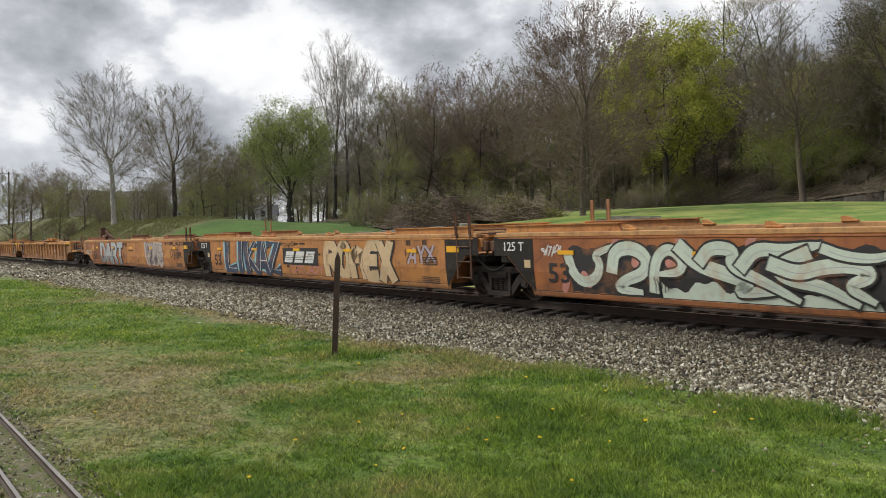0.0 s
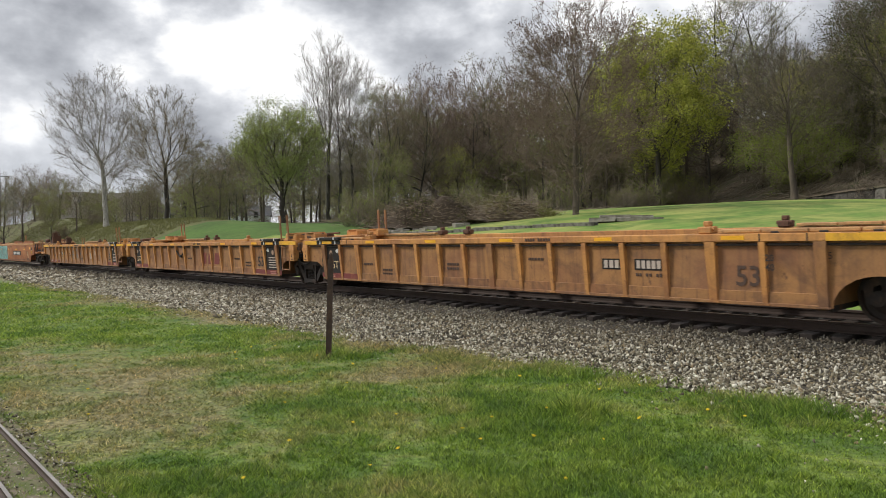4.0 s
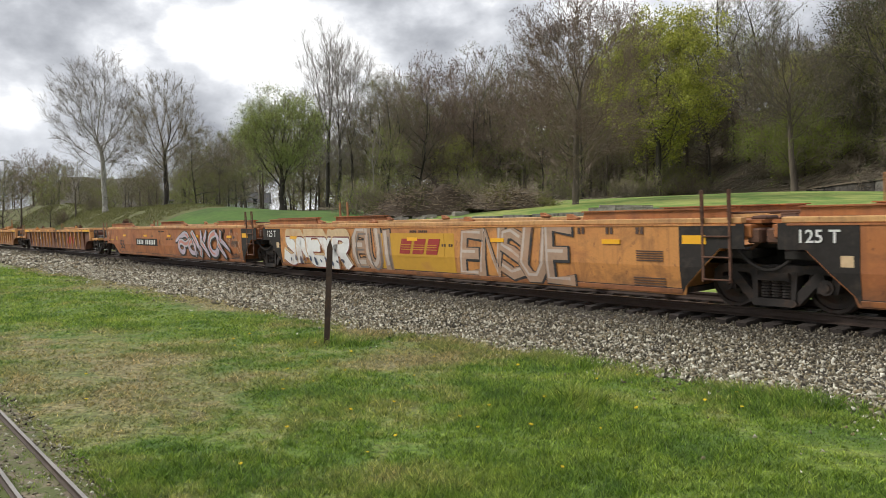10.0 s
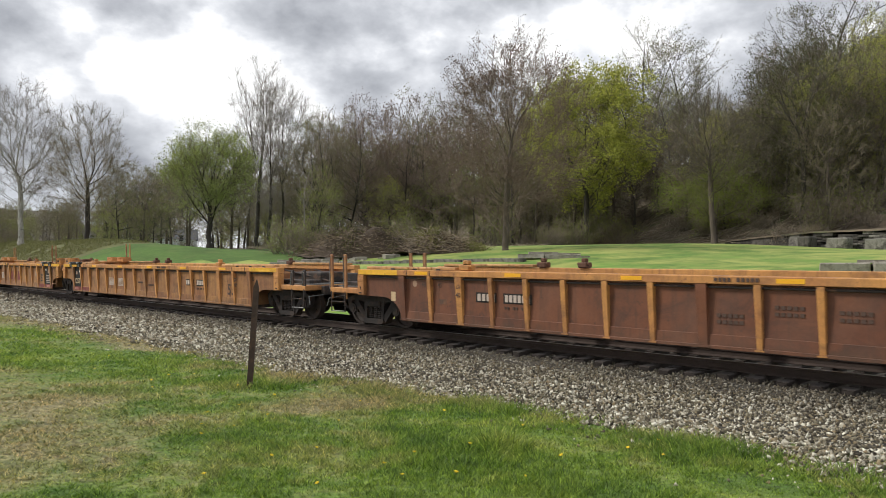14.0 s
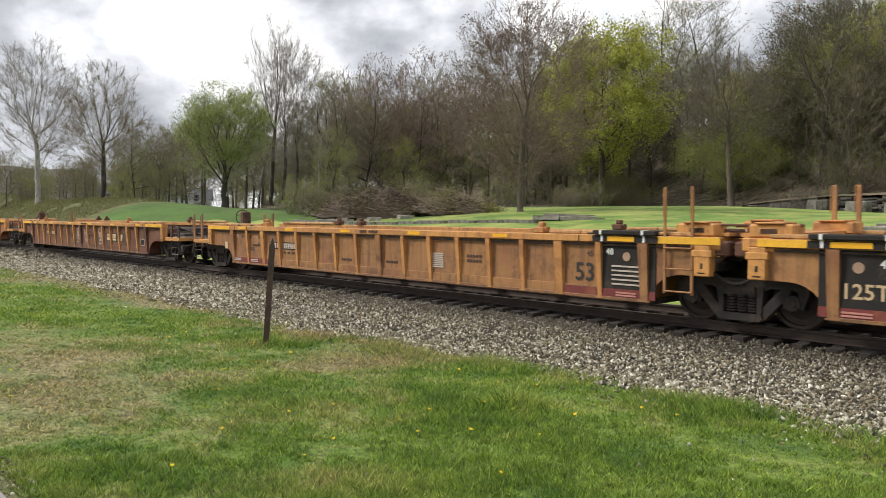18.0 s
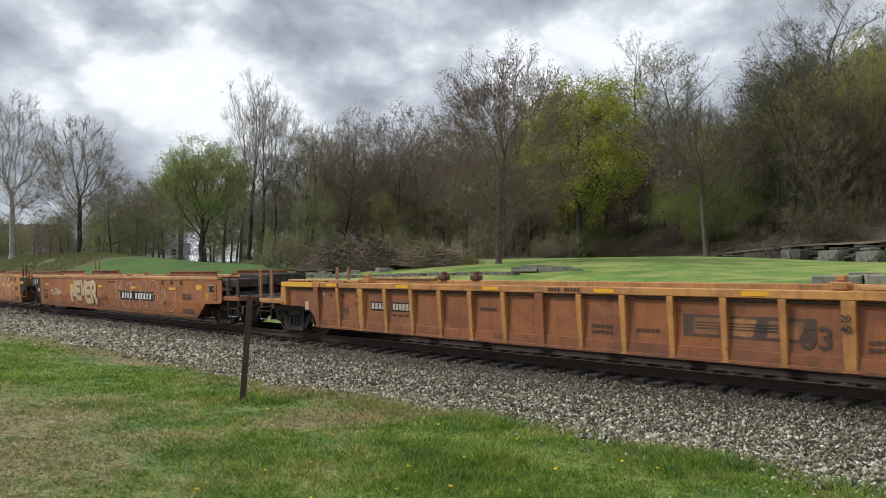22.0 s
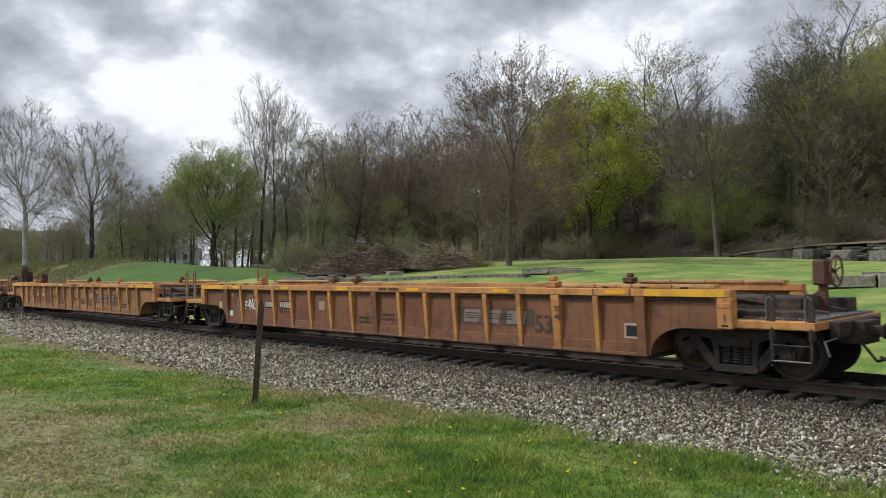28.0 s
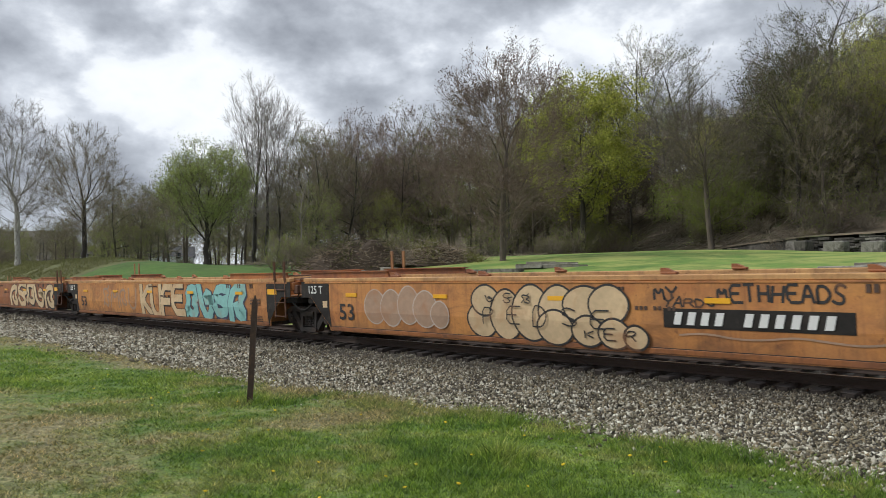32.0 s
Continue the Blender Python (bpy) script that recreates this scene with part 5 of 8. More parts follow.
    for x in (-half + (2.0 if jl == "end" else 0.5), half - (3.6 if jr == "end" else 1.7)):
        plate(car, -1.52, x, x + 1.55 if jl == "end" or x > 0 else x + 1.1, 1.395, 1.515, M_YELLOW, "yellow_end_band")
    # data panels between the ribs
    x0, step, count = car["ribs"]
    for i in range(1, int(count) - 1):
        c = x0 + (i + 0.5) * step
        k = rnd.random()
        if any(p is not None and d(p) - 0.7 < c < d(p) + w for p, w in ((logo, 2.6), (number, 2.2), (size, 1.2), (black_l, 1.9), (black_r, 1.9))):
            continue
        if k < 0.35:
            bars(car, face, c - 0.25, 0.72 + rnd.uniform(-0.1, 0.3), 5, 0.07, 0.06, 0.03, "char", "data_bar", rows=rnd.choice((1, 2)), drop=0.11)
        elif k < 0.45:
            plate(car, face, c - 0.14, c + 0.14, 0.85, 1.1, M_SPRAY["ghost"], "data_label")
        elif k < 0.52:
            bars(car, face, c - 0.26, 0.95, 1, 0.5, 0.028, 0, "chalk", "inspection_line", rows=7, drop=0.047)
    for xb, sgn in ((black_l, 1), (black_r, -1)):
        if xb is None:
            continue
        a = d(xb)
        plate(car, face, a, a + 1.2, 0.35, 1.38, M_BLACK, "weight_panel", depth=0.02)
        plate(car, -1.52, a - 0.15, a + 1.3, 1.395, 1.515, M_BLACK, "black_chord_band", depth=0.008)
        plate(car, -1.525, a + 0.2, a + 0.8, 1.41, 1.5, M_REFLECT, "reflector")
        for x in (a + 0.05, a + 0.98):
            plate(car, -1.53, x, x + 0.05, 1.4, 1.52, M_SPRAY["white"], "white_mark")
        bm = bmesh.new()
        box(bm, a - 0.12, a + 1.28, -1.58, -1.28, 1.53, 1.615, 0.015)
        cap = part("black_cap", bm, M_BLACK, car)
        for x in (a + 0.05, a + 0.98):
            bm = bmesh.new()
            box(bm, x, x + 0.05, -1.586, -1.4, 1.535, 1.621)
            part("white_mark", bm, M_SPRAY["white"], cap)
        yy = face - 0.02
        if sgn > 0:
            stencil(car, yy, "125T", a + 0.33, 0.65, 0.33, "cream", "capacity_stencil")
            stencil(car, yy, "53", a + 0.1, 1.13, 0.17, "white", "size_stencil")
            stencil(car, yy, "48", a + 0.88, 1.13, 0.17, "white", "size_stencil")
        else:
            stencil(car, yy, "48", a + 0.12, 1.15, 0.17, "white", "size_stencil")
            stencil(car, yy, "53", a + 0.9, 1.15, 0.17, "white", "size_stencil")
            bars(car, yy, a + 0.25, 0.92, 1, 0.7, 0.03, 0, "chalk", "data_line", rows=5, drop=0.085)
        bm = bmesh.new()
        disc(bm, (a + 0.58, yy - 0.006, 1.12), 0.085, 0.004, 16)
        part("round_seal", bm, M_SPRAY["ghost"], car)
        plate(car, face - 0.02, a + (0 if sgn > 0 else -0.9), a + (2.2 if sgn > 0 else 1.2), 0.34, 0.5, M_SPRAY["maroon"], "maroon_band", depth=0.006)
        bars(car, face - 0.026, a + 0.35, 0.42, 1, 0.45, 0.03, 0, "pink", "data_line", rows=2, drop=0.05)


def chain(car, face, x0, x1, z0, z1):
    bm = bmesh.new()
    n = 16
    pts = [(x0 + (x1 - x0) * i / n, z1 + (z0 - z1) * (2 * i / n - 1) ** 2) for i in range(n + 1)]
    sweep(bm, [(x, face - 0.06, z) for x, z in pts], 0.03)
    hose = part("hanging_hose", bm, M_BLACK, car, "black hose looped along the side")
    bm = bmesh.new()
    box(bm, (x0 + x1) / 2 - 0.09, (x0 + x1) / 2 + 0.09, face - 0.1, face - 0.02, z1 - 0.06, z1 + 0.04, 0.015)
    part("hose_coupling", bm, M_BLACK, hose)


def emblem(car, face, x0, x1, z0, z1, panel="black", colour="white"):
    """The owner's emblem as plain blocks on a panel."""
    plate(car, face, x0, x1, z0, z1, M_SPRAY[panel], "emblem_panel")
    w, h = x1 - x0, z1 - z0
    zt, zb = z1 - 0.2 * h, z0 + 0.14 * h
    for a in (0.07, 0.36, 0.65):
        xa, xb = x0 + a * w, x0 + (a + 0.26) * w
        bm = bmesh.new()
        prism(bm, [(xa + 0.05 * w, zt), (xb + 0.02 * w, zt), (xb - 0.05 * w, zb), (xa - 0.02 * w, zb)], face - 0.014, face - 0.007)
        part("emblem_block", bm, M_SPRAY[colour], car)
    for k in range(3):
        bm = bmesh.new()
        box(bm, x0 + 0.1 * w, x0 + 0.86 * w, face - 0.02, face - 0.0145, z0 + (0.32 + 0.1 * k) * h, z0 + (0.345 + 0.1 * k) * h)
        part("emblem_stripe", bm, M_SPRAY[panel], car)


RB = "weathered yellow rib-sided well car, empty of containers"

# first set: smooth sides
g = add("smooth", "AB", "start", "art", "end", "orange", "gold", "orange", "rusty orange smooth-sided well car with mint graffiti")
smooth_marks(*g, AT["AB"], AT["start"], "art", "end", seed=1)
c, h, f, d = g


def teardrop(parent, y, x, z, r, tilt, m, name, depth=0.003):
    """A painted drop with one drawn-out tip."""
    bm = bmesh.new()
    pts = []
    for k in range(18):
        a = 2 * math.pi * k / 18
        q = r * (0.72 + 0.75 * max(0.0, math.cos(a)) ** 4)
        u, v = q * math.cos(a), 0.72 * q * math.sin(a)
        t = radians(tilt)
        pts.append((x + u * math.cos(t) - v * math.sin(t), min(max(z + u * math.sin(t) + v * math.cos(t), 0.25), 1.49)))
    prism(bm, pts, y - depth, y)
    return part(name, tucked(bm, y), m, parent)


def bubble(parent, y, x, z, rx, rz, m, edge, rim=0.035, pinch=0.15, name="bubble_letter", label=""):
    """One rounded lobe of a throw-up, edged in a second colour."""
    def lobe(grow, yy):
        pts = []
        for k in range(26):
            a = 2 * math.pi * k / 26
            u = (rx + grow) * math.cos(a) * (1 - pinch * math.sin(a) ** 2 * (0.5 + 0.5 * math.sin(a)))
            pts.append((x + u, min(max(z + (rz + grow) * math.sin(a), 0.25), 1.5)))
        bm = bmesh.new()
        prism(bm, pts, yy - 0.0009, yy)
        return tucked(bm, y)
    body = part(name, lobe(rim, y), edge, parent, label)
    part("letter_fill", lobe(0.0, y - 0.0012), m, body)
    return body


def smears(car, face, x0, x1, n, seed, colour="char"):
    """Scrapes and soot marks on a side."""
    rnd = random.Random(seed)
    for _ in range(n):
        teardrop(car, face - 0.003, rnd.uniform(x0, x1), rnd.uniform(0.34, 1.3), rnd.uniform(0.03, 0.11), rnd.choice((-90, -90, 90, 0, 20)), M_SPRAY[colour], "scrape_mark", 0.002)


def wavy_ground(parent, y, x0, x1, z0, z1, m, name, label, seed):
    """A sprayed field whose top and foot run in waves."""
    n = 46
    top = [(x0 + (x1 - x0) * k / n, min(z1 + 0.1 * math.sin(2.3 * k / 5 + seed) + 0.05 * math.sin(k * 1.3 + seed), 1.5)) for k in range(n + 1)]
    foot = [(x + 0.06 * math.sin(x * 3), z0 + 0.05 * math.sin(1.1 * k + seed)) for k, (x, z) in enumerate(top)]
    bm = bmesh.new()
    for k in range(n):
        v = [bm.verts.new((p[0], y, p[1])) for p in (foot[k], foot[k + 1], top[k + 1], top[k])]
        bm.faces.new(v)
    bmesh.ops.remove_doubles(bm, verts=bm.verts, dist=0.0005)
    return part(name, tucked(bm, y), m, parent, label)


wavy_ground(c, f - 0.003, d(-11.75), d(-5.3), 0.34, 1.24, M_SPRAY["black"], "sprayed_edge", "black sprayed edge", 0.4)
wavy_ground(c, f - 0.005, d(-9.4), d(-5.4), 0.3, 0.6, M_SPRAY["mint"], "sprayed_ground", "mint-green sprayed ground under the letters", 2.4)
drops = random.Random(64)
for k, (x, z) in enumerate(((-11.3, 0.7), (-9.95, 1.05), (-9.15, 1.0), (-8.35, 0.95), (-7.5, 0.62), (-6.65, 1.0), (-11.9, 0.45), (-10.5, 1.36), (-8.9, 1.4), (-7.5, 1.4))):
    teardrop(c, f - 0.007, d(x), z, 0.19 * drops.uniform(0.8, 1.2), drops.choice((60, 100, -35, -60)), M_SPRAY["pink"], "sprayed_patch")
SWEEPS = (".00,.74 .02,.36 .07,.13 .13,.32 .14,.62 .11,.8 .2,.98|.21", ".19,.5 .2,.88 .27,.97 .33,.76 .32,.42 .24,.26 .2,.06 .29,.02|.25", ".35,.1 .36,.74 .41,.97 .46,.72 .45,.46 .38,.42|.2",
          ".45,.96 .51,.62 .6,.46 .68,.3 .62,.1 .75,.18|.25", ".52,.72 .55,.97 .63,.92 .61,.62 .71,.36 .8,.05|.22", ".65,.62 .69,.95 .77,.9 .86,1.0|.22",
          ".83,.84 .75,.62 .78,.4 .88,.3 .95,.04|.23", ".74,.66 .81,.5 .87,.64 .96,.68 1.0,.5 .93,.32 .99,.1|.22", ".88,.94 .93,.82 1.0,.78 1.04,.86|.15")
for k, text in enumerate(SWEEPS):
    line, wide = text.split("|")
    pts = rounded([(d(-11.75) + 6.3 * float(q.split(",")[0]), 0.42 + 0.94 * float(q.split(",")[1])) for q in line.split()], 3)
    bm = bmesh.new()
    ribbon(bm, pts, float(wide) * 1.12 + 0.085, f - 0.009 - 0.0036 * k, taper=0.45)
    body = part("sprayed_letter", tucked(bm, f), M_SPRAY["black"], c, "mint-green wild letter edged in black")
    bm = bmesh.new()
    ribbon(bm, pts, float(wide) * 1.12, f - 0.0102 - 0.0036 * k, taper=0.6)
    part("letter_fill", tucked(bm, f), M_SPRAY["mint"], body)
    bm = bmesh.new()
    ribbon(bm, [(x + 0.03, z - 0.02) for x, z in pts[4:-6]], 0.016, f - 0.0114 - 0.0036 * k)
    part("letter_shade", tucked(bm, f), M_SPRAY["silver"], body)
for k in range(6):
    x = d(-9.5) + 0.07 * k
    bm = bmesh.new()
    ribbon(bm, [(x, 0.74 - 0.03 * (k % 2)), (x + 0.03, 0.6), (x + 0.02, 0.46 + 0.04 * (k % 3))], 0.022, f - 0.05)
    part("black_drip", tucked(bm, f), M_SPRAY["black"], c)
graffiti(c, f, "CATIDX", d(-12.55), d(-11.95), 1.16, 1.34, [("white", 0.03, 0, 0)], 2)
graffiti(c, f, "AI", d(-5.3), d(-4.4), 1.2, 1.45, [("chalk", 0.07, 0, 0)], 4)

g = add("smooth", "BC", "AB", "art", "art", "gold", "gold", "gold", "faded gold smooth-sided well car with blue graffiti")
smooth_marks(*g, AT["BC"], AT["AB"], "art", "art", seed=2)
c, h, f, d = g
graffiti(c, f, "LIKAZ", d(-30.5), d(-25.7), 0.36, 1.44, [("sky", 0.66, -0.05, 0.0), ("black", 0.5, 0.02, 0), ("blue", 0.42, 0, 0), ("white", 0.035, 0.17, 0.06)], 5, wild=0.05, soft=0, fill=0.8, label="slate-blue sprayed letters with a sky-blue halo")
emblem(c, f, d(-25.4), d(-22.85), 0.68, 1.26)
graffiti(c, f, "ROMEX", d(-22.4), d(-18.45), 0.42, 1.38, [("black", 0.46, 0.03, -0.03), ("cream", 0.36, 0, 0)], 6, wild=0.08, soft=1, fill=0.74, stack=True, label="cream sprayed letters edged in black")
graffiti(c, f, "CATLADY", d(-24.9), d(-22.6), 0.42, 0.66, [("pink", 0.06, 0, 0)], 7, wild=0.03)
graffiti(c, f, "RTHNX", d(-25.6), d(-24.4), 1.3, 1.45, [("black", 0.03, 0, 0)], 8, wild=0.03)
smears(c, f, d(-32.0), d(-16.5), 8, 63)
graffiti(c, f, "AYX", d(-17.8), d(-16.6), 0.9, 1.3, [("black", 0.03, 0, 0), ("lilac", 0.08, 0.1, 0)], 9)

g = add("smooth", "CD", "BC", "end", "art", "gold", "russet", "orange", "orange-gold smooth-sided well car with silver graffiti and brake tower")
smooth_marks(*g, AT["CD"], AT["BC"], "end", "art", seed=3)
c, h, f, d = g
graffiti(c, f, "DART", d(-49.55), d(-44.85), 0.42, 1.4, [("red", 0.58, 0.05, 0.03), ("black", 0.52, 0.02, -0.02), ("silver", 0.38, 0, 0), ("grey", 0.38, 0, 0, 0.72)], 10, wild=0.02, soft=0, fill=0.68, stack=True, label="silver block letters outlined in black and red")
stencil(c, f, "B", d(-44.85), 0.72, 0.36, "black", "end_letter")
graffiti(c, f, "%?@&", d(-40.9), d(-38.4), 0.4, 1.4, [("purple", 0.5, 0, 0), ("chalk", 0.42, 0, 0), ("purple", 0.04, 0.05, 0.05)], 11, wild=0.1, soft=2, fill=1.0, label="pale bubble letters with a purple edge")
graffiti(c, f, "KX", d(-44.7), d(-44.1), 1.25, 1.5, [("black", 0.04, 0, 0)], 12)
graffiti(c, f, "RTALIKAZ", d(-37.6), d(-35.4), 1.34, 1.5, [("black", 0.05, 0, 0)], 13, wild=0.03)
smears(c, f, d(-44.0), d(-35.5), 10, 64)
graffiti(c, f, "OX?", d(-37.2), d(-36.0), 0.75, 1.15, [("black", 0.05, 0, 0)], 14)
for x, z, w, hh, m in ((-51.35, 1.02, 0.5, 0.36, "ochre"), (-51.9, 1.2, 0.34, 0.18, "orange"), (-50.4, 1.1, 0.35, 0.3, "tan")):
    plate(c, f, d(x), d(x) + w, z, z + hh, M_PAINT[m], "paint_patch", depth=0.008)
plate(c, f, d(-53.3), d(-51.5), 0.88, 1.5, M_PAINT["russet"], "repainted_end", depth=0.003)
plate(c, f, d(-51.5), d(-49.55), 0.35, 1.5, M_PAINT["russet"], "repainted_end", depth=0.003)
graffiti(c, f - 0.006, "HEEDS", d(-53.0), d(-51.6), 0.82, 1.0, [("chalk", 0.06, 0, 0)], 15, wild=0.03)
brake_tower(c, -h, 1, M_RUST)

# second set: ribbed, articulated
g = add("ribbed", "DE", "CD", "art", "end", "tan", "ochre", "ochre", RB)
ribbed_marks(*g, "art", "end", size=-60.3, number=-63.3, seed=4, black_l=-74.85)
g = add("ribbed", "EF", "DE", "art", "art", "tan", "ochre", "ochre", "dusty yellow rib-sided well car with a looped hose")
ribbed_marks(*g, "art", "art", size=-79.65, logo=-85.1, seed=5, black_l=-94.3, black_r=-78.95)
chain(g[0], g[2], g[3](-88.1), g[3](-86.95), 1.3, 0.93)
g = add("ribbed", "FG", "EF", "end", "art", "tan", "ochre", "ochre", RB, brake=("L",), tall=False)
ribbed_marks(*g, "end", "art", size=-99.05, number=-110.95, seed=6, black_r=-98.4)
c, h, f, d = g
bars(c, f, d(-103.1), 0.97, 1, 0.5, 0.03, 0, "chalk", "inspection_line", rows=8, drop=0.045)
graffiti(c, f, "&@%", d(-107.5), d(-105.0), 0.6, 1.1, [("smoke", 0.09, 0, 0)], 16, wild=0.1, soft=1)

# third set: smooth
g = add("smooth", "GH", "FG", "art", "end", "orange", "orange", "orange", "orange-brown smooth-sided well car with turquoise graffiti")
smooth_marks(*g, AT["GH"], AT["FG"], "art", "end", number=-127.15, b="B", seed=7)
c, h, f, d = g
plate(c, f, d(-134.3), d(-130.0), 0.36, 1.5, M_SPRAY["teal"], "sprayed_ground", "turquoise sprayed ground")
graffiti(c, f - 0.007, "CARTOON", d(-134.8), d(-129.9), 0.42, 1.46, [("sky", 0.36, 0, 0), ("black", 0.055, 0.13, -0.04), ("teal", 0.2, 0, 0)], 17, wild=0.06, soft=1, fill=0.78, label="turquoise sprayed letters with black edges")
graffiti(c, f, "?XM", d(-136.3), d(-134.9), 0.9, 1.45, [("ghost", 0.08, 0, 0)], 18)
graffiti(c, f, "L", d(-129.5), d(-129.2), 0.6, 1.4, [("chalk", 0.1, 0, 0)], 19)
brake_tower(c, h, -1, M_RUST)
plate(c, f, d(-121.3), d(-121.05), 0.55, 1.0, M_SPRAY["cream"], "chalked_mark")

g = add("smooth", "HI", "GH", "art", "art", "gold", "orange", "orange", "orange-gold smooth-sided well car with white and brown graffiti")
smooth_marks(*g, AT["HI"], AT["GH"], "art", "art", seed=8)
c, h, f, d = g
plate(c, f, d(-150.2), d(-146.9), 0.36, 1.36, M_SPRAY["yellow"], "yellow_panel")
emblem(c, f - 0.007, d(-149.4), d(-147.3), 0.72, 1.34, "yellow", "red")
graffiti(c, f - 0.014, "SNEYR", d(-156.0), d(-152.0), 0.4, 1.4, [("cream", 0.5, 0, 0.02), ("maroon", 0.42, 0.02, -0.02, 1.26), ("white", 0.37, 0.0, 0.0, 1.22)], 20, wild=0.1, soft=2, fill=0.9, stack=True, label="white letters with tan tops and maroon edges")
for k in range(11):
    teardrop(c, f - 0.05, d(-155.7) + 0.34 * k, 0.46 + 0.05 * math.sin(k * 2.1), 0.06 + 0.035 * (k % 3), 70 + 9 * k, M_SPRAY["blue"], "sprayed_dot")
graffiti(c, f, "EUI", d(-151.7), d(-149.5), 0.42, 1.4, [("black", 0.46, 0.01, 0), ("ghost", 0.38, 0, 0), ("chalk", 0.14, -0.05, 0.06), ("smoke", 0.06, 0.1, -0.08)], 21, wild=0.08, soft=1)
graffiti(c, f, "ENSUE", d(-146.6), d(-142.95), 0.42, 1.42, [("black", 0.37, 0.03, -0.02), ("ghost", 0.28, 0, 0), ("chalk", 0.07, -0.06, 0.05)], 22, wild=0.08, soft=0, fill=0.8, stack=True, label="brown and chalk sprayed letters edged in black")

g = add("smooth", "IJ", "HI", "end", "art", "orange", "orange", "orange", "orange-brown smooth-sided well car with lilac graffiti")
smooth_marks(*g, AT["IJ"], AT["HI"], "end", "art", number=-172.55, b="A", seed=9)
c, h, f, d = g
WILD = (".26,.46 .255,.78 .19,.93 .1,.8 -.01,.6|.19", ".28,.6 .2,.42 .1,.6 .05,.5 .045,.22 .11,.06 .17,.2 .165,.42|.2", ".4,.52 .31,.62 .26,.34 .31,.08 .42,.1|.2", ".34,.95 .37,.62 .4,.32 .39,.02|.17",
        ".36,.92 .45,.5 .52,.08|.19", ".5,.03 .54,.5 .53,.97|.18", ".56,.5 .61,.76 .63,.97|.17", ".55,.52 .61,.3 .66,.02|.19",
        ".8,.94 .71,.82 .68,.45 .74,.08 .83,.14 .87,.5 .85,.82 .79,.95|.22", ".91,.97 .895,.64 .94,.62 1.05,.28|.15", ".87,.5 .91,.3 .97,.02|.17")
for k, text in enumerate(WILD):
    line, wide = text.split("|")
    pts = rounded([(d(-166.7) + 5.6 * float(q.split(",")[0]), 0.4 + 1.0 * float(q.split(",")[1])) for q in line.split()], 3)
    w, y, n = float(wide) * 1.35, f - 0.009 - 0.0048 * k, len(pts)
    bm = bmesh.new()
    ribbon(bm, [(x + 0.02, z - 0.025) for x, z in pts], w + 0.13, y, taper=0.5)
    body = part("sprayed_letter", tucked(bm, f), M_SPRAY["black"], c, "pale lilac wild letter edged in black")
    for m, a, b, share in (("silver", 0, n, 1.0), ("lilac", n // 3, n - 1, 0.8), ("pink", 1, n // 2, 0.5)):
        bm = bmesh.new()
        ribbon(bm, pts[a:b], w * share, y - 0.0012 * (1 + ("silver", "lilac", "pink").index(m)), taper=0.6)
        part("letter_fill", tucked(bm, f), M_SPRAY[m], body)
smears(c, f, d(-176.0), d(-160.0), 10, 66)
graffiti(c, f, "?LW&", d(-161.2), d(-159.9), 0.6, 1.3, [("ghost", 0.035, 0, 0)], 24, wild=0.1)

# single ribbed car
g = add("ribbed", "JK", "IJ", "end", "end", "brown", "ochre", "ochre", "brown rib-sided well car with ochre ribs and faded emblem", brake=("R",))
ribbed_marks(*g, "end", "end", size=-185.65, number=-196.35, logo=-187.5, logo_colour="red", seed=10)

# fourth set: ribbed, articulated
g = add("ribbed", "KL", "JK", "art", "end", "tan", "ochre", "ochre", RB)
ribbed_marks(*g, "art", "end", size=-207.7, number=-210.75, seed=11, black_l=-222.45)
g = add("ribbed", "LM", "KL", "art", "art", "tan", "ochre", "ochre", "dusty yellow rib-sided well car with a looped hose")
ribbed_marks(*g, "art", "art", size=-227.25, logo=-232.6, seed=12, black_l=-241.85, black_r=-226.55)
chain(g[0], g[2], g[3](-235.6), g[3](-234.45), 1.3, 0.93)
g = add("ribbed", "MN", "LM", "end", "art", "tan", "ochre", "ochre", RB, brake=("L",))
ribbed_marks(*g, "end", "art", size=-246.6, number=-258.6, seed=13, black_r=-245.95)
bars(g[0], g[2], g[3](-251.0), 0.97, 1, 0.5, 0.03, 0, "chalk", "inspection_line", rows=8, drop=0.045)

# single ribbed cars
g = add("ribbed", "NO", "MN", "end", "end", "brown", "ochre", "ochre", "brown rib-sided well car with ochre ribs and chalky graffiti")
ribbed_marks(*g, "end", "end", size=-270.9, number=-281.75, logo=-272.9, logo_colour="chalk", seed=14)
c, h, f, d = g
for k, (x, w) in enumerate((("?L", -277.0), ("%&", -275.9), ("&@", -274.0))):
    graffiti(c, f, x, d(w), d(w) + 0.8, 0.7, 1.2, [("chalk", 0.035, 0, 0)], 25 + k, wild=0.06)
    graffiti(c, f, x, d(w), d(w) + 0.8, 0.45, 0.72, [("chalk", 0.03, 0, 0)], 35 + k, wild=0.06)
plate(c, f, d(-269.0), d(-268.6), 0.62, 0.9, M_SPRAY["chalk"], "data_label")
plate(c, f - 0.006, d(-268.97), d(-268.63), 0.65, 0.87, M_BLACK, "data_label")
g = add("ribbed", "OP", "NO", "end", "end", "russet", "ochre", "ochre", "tan-brown rib-sided well car with ochre ribs", brake=("R",))
ribbed_marks(*g, "end", "end", size=-294.35, number=-305.05, logo=-296.2, logo_colour="smoke", seed=15)
c, h, f, d = g
plate(c, f, d(-292.0), d(-291.75), 0.55, 0.85, M_SPRAY["white"], "data_label")
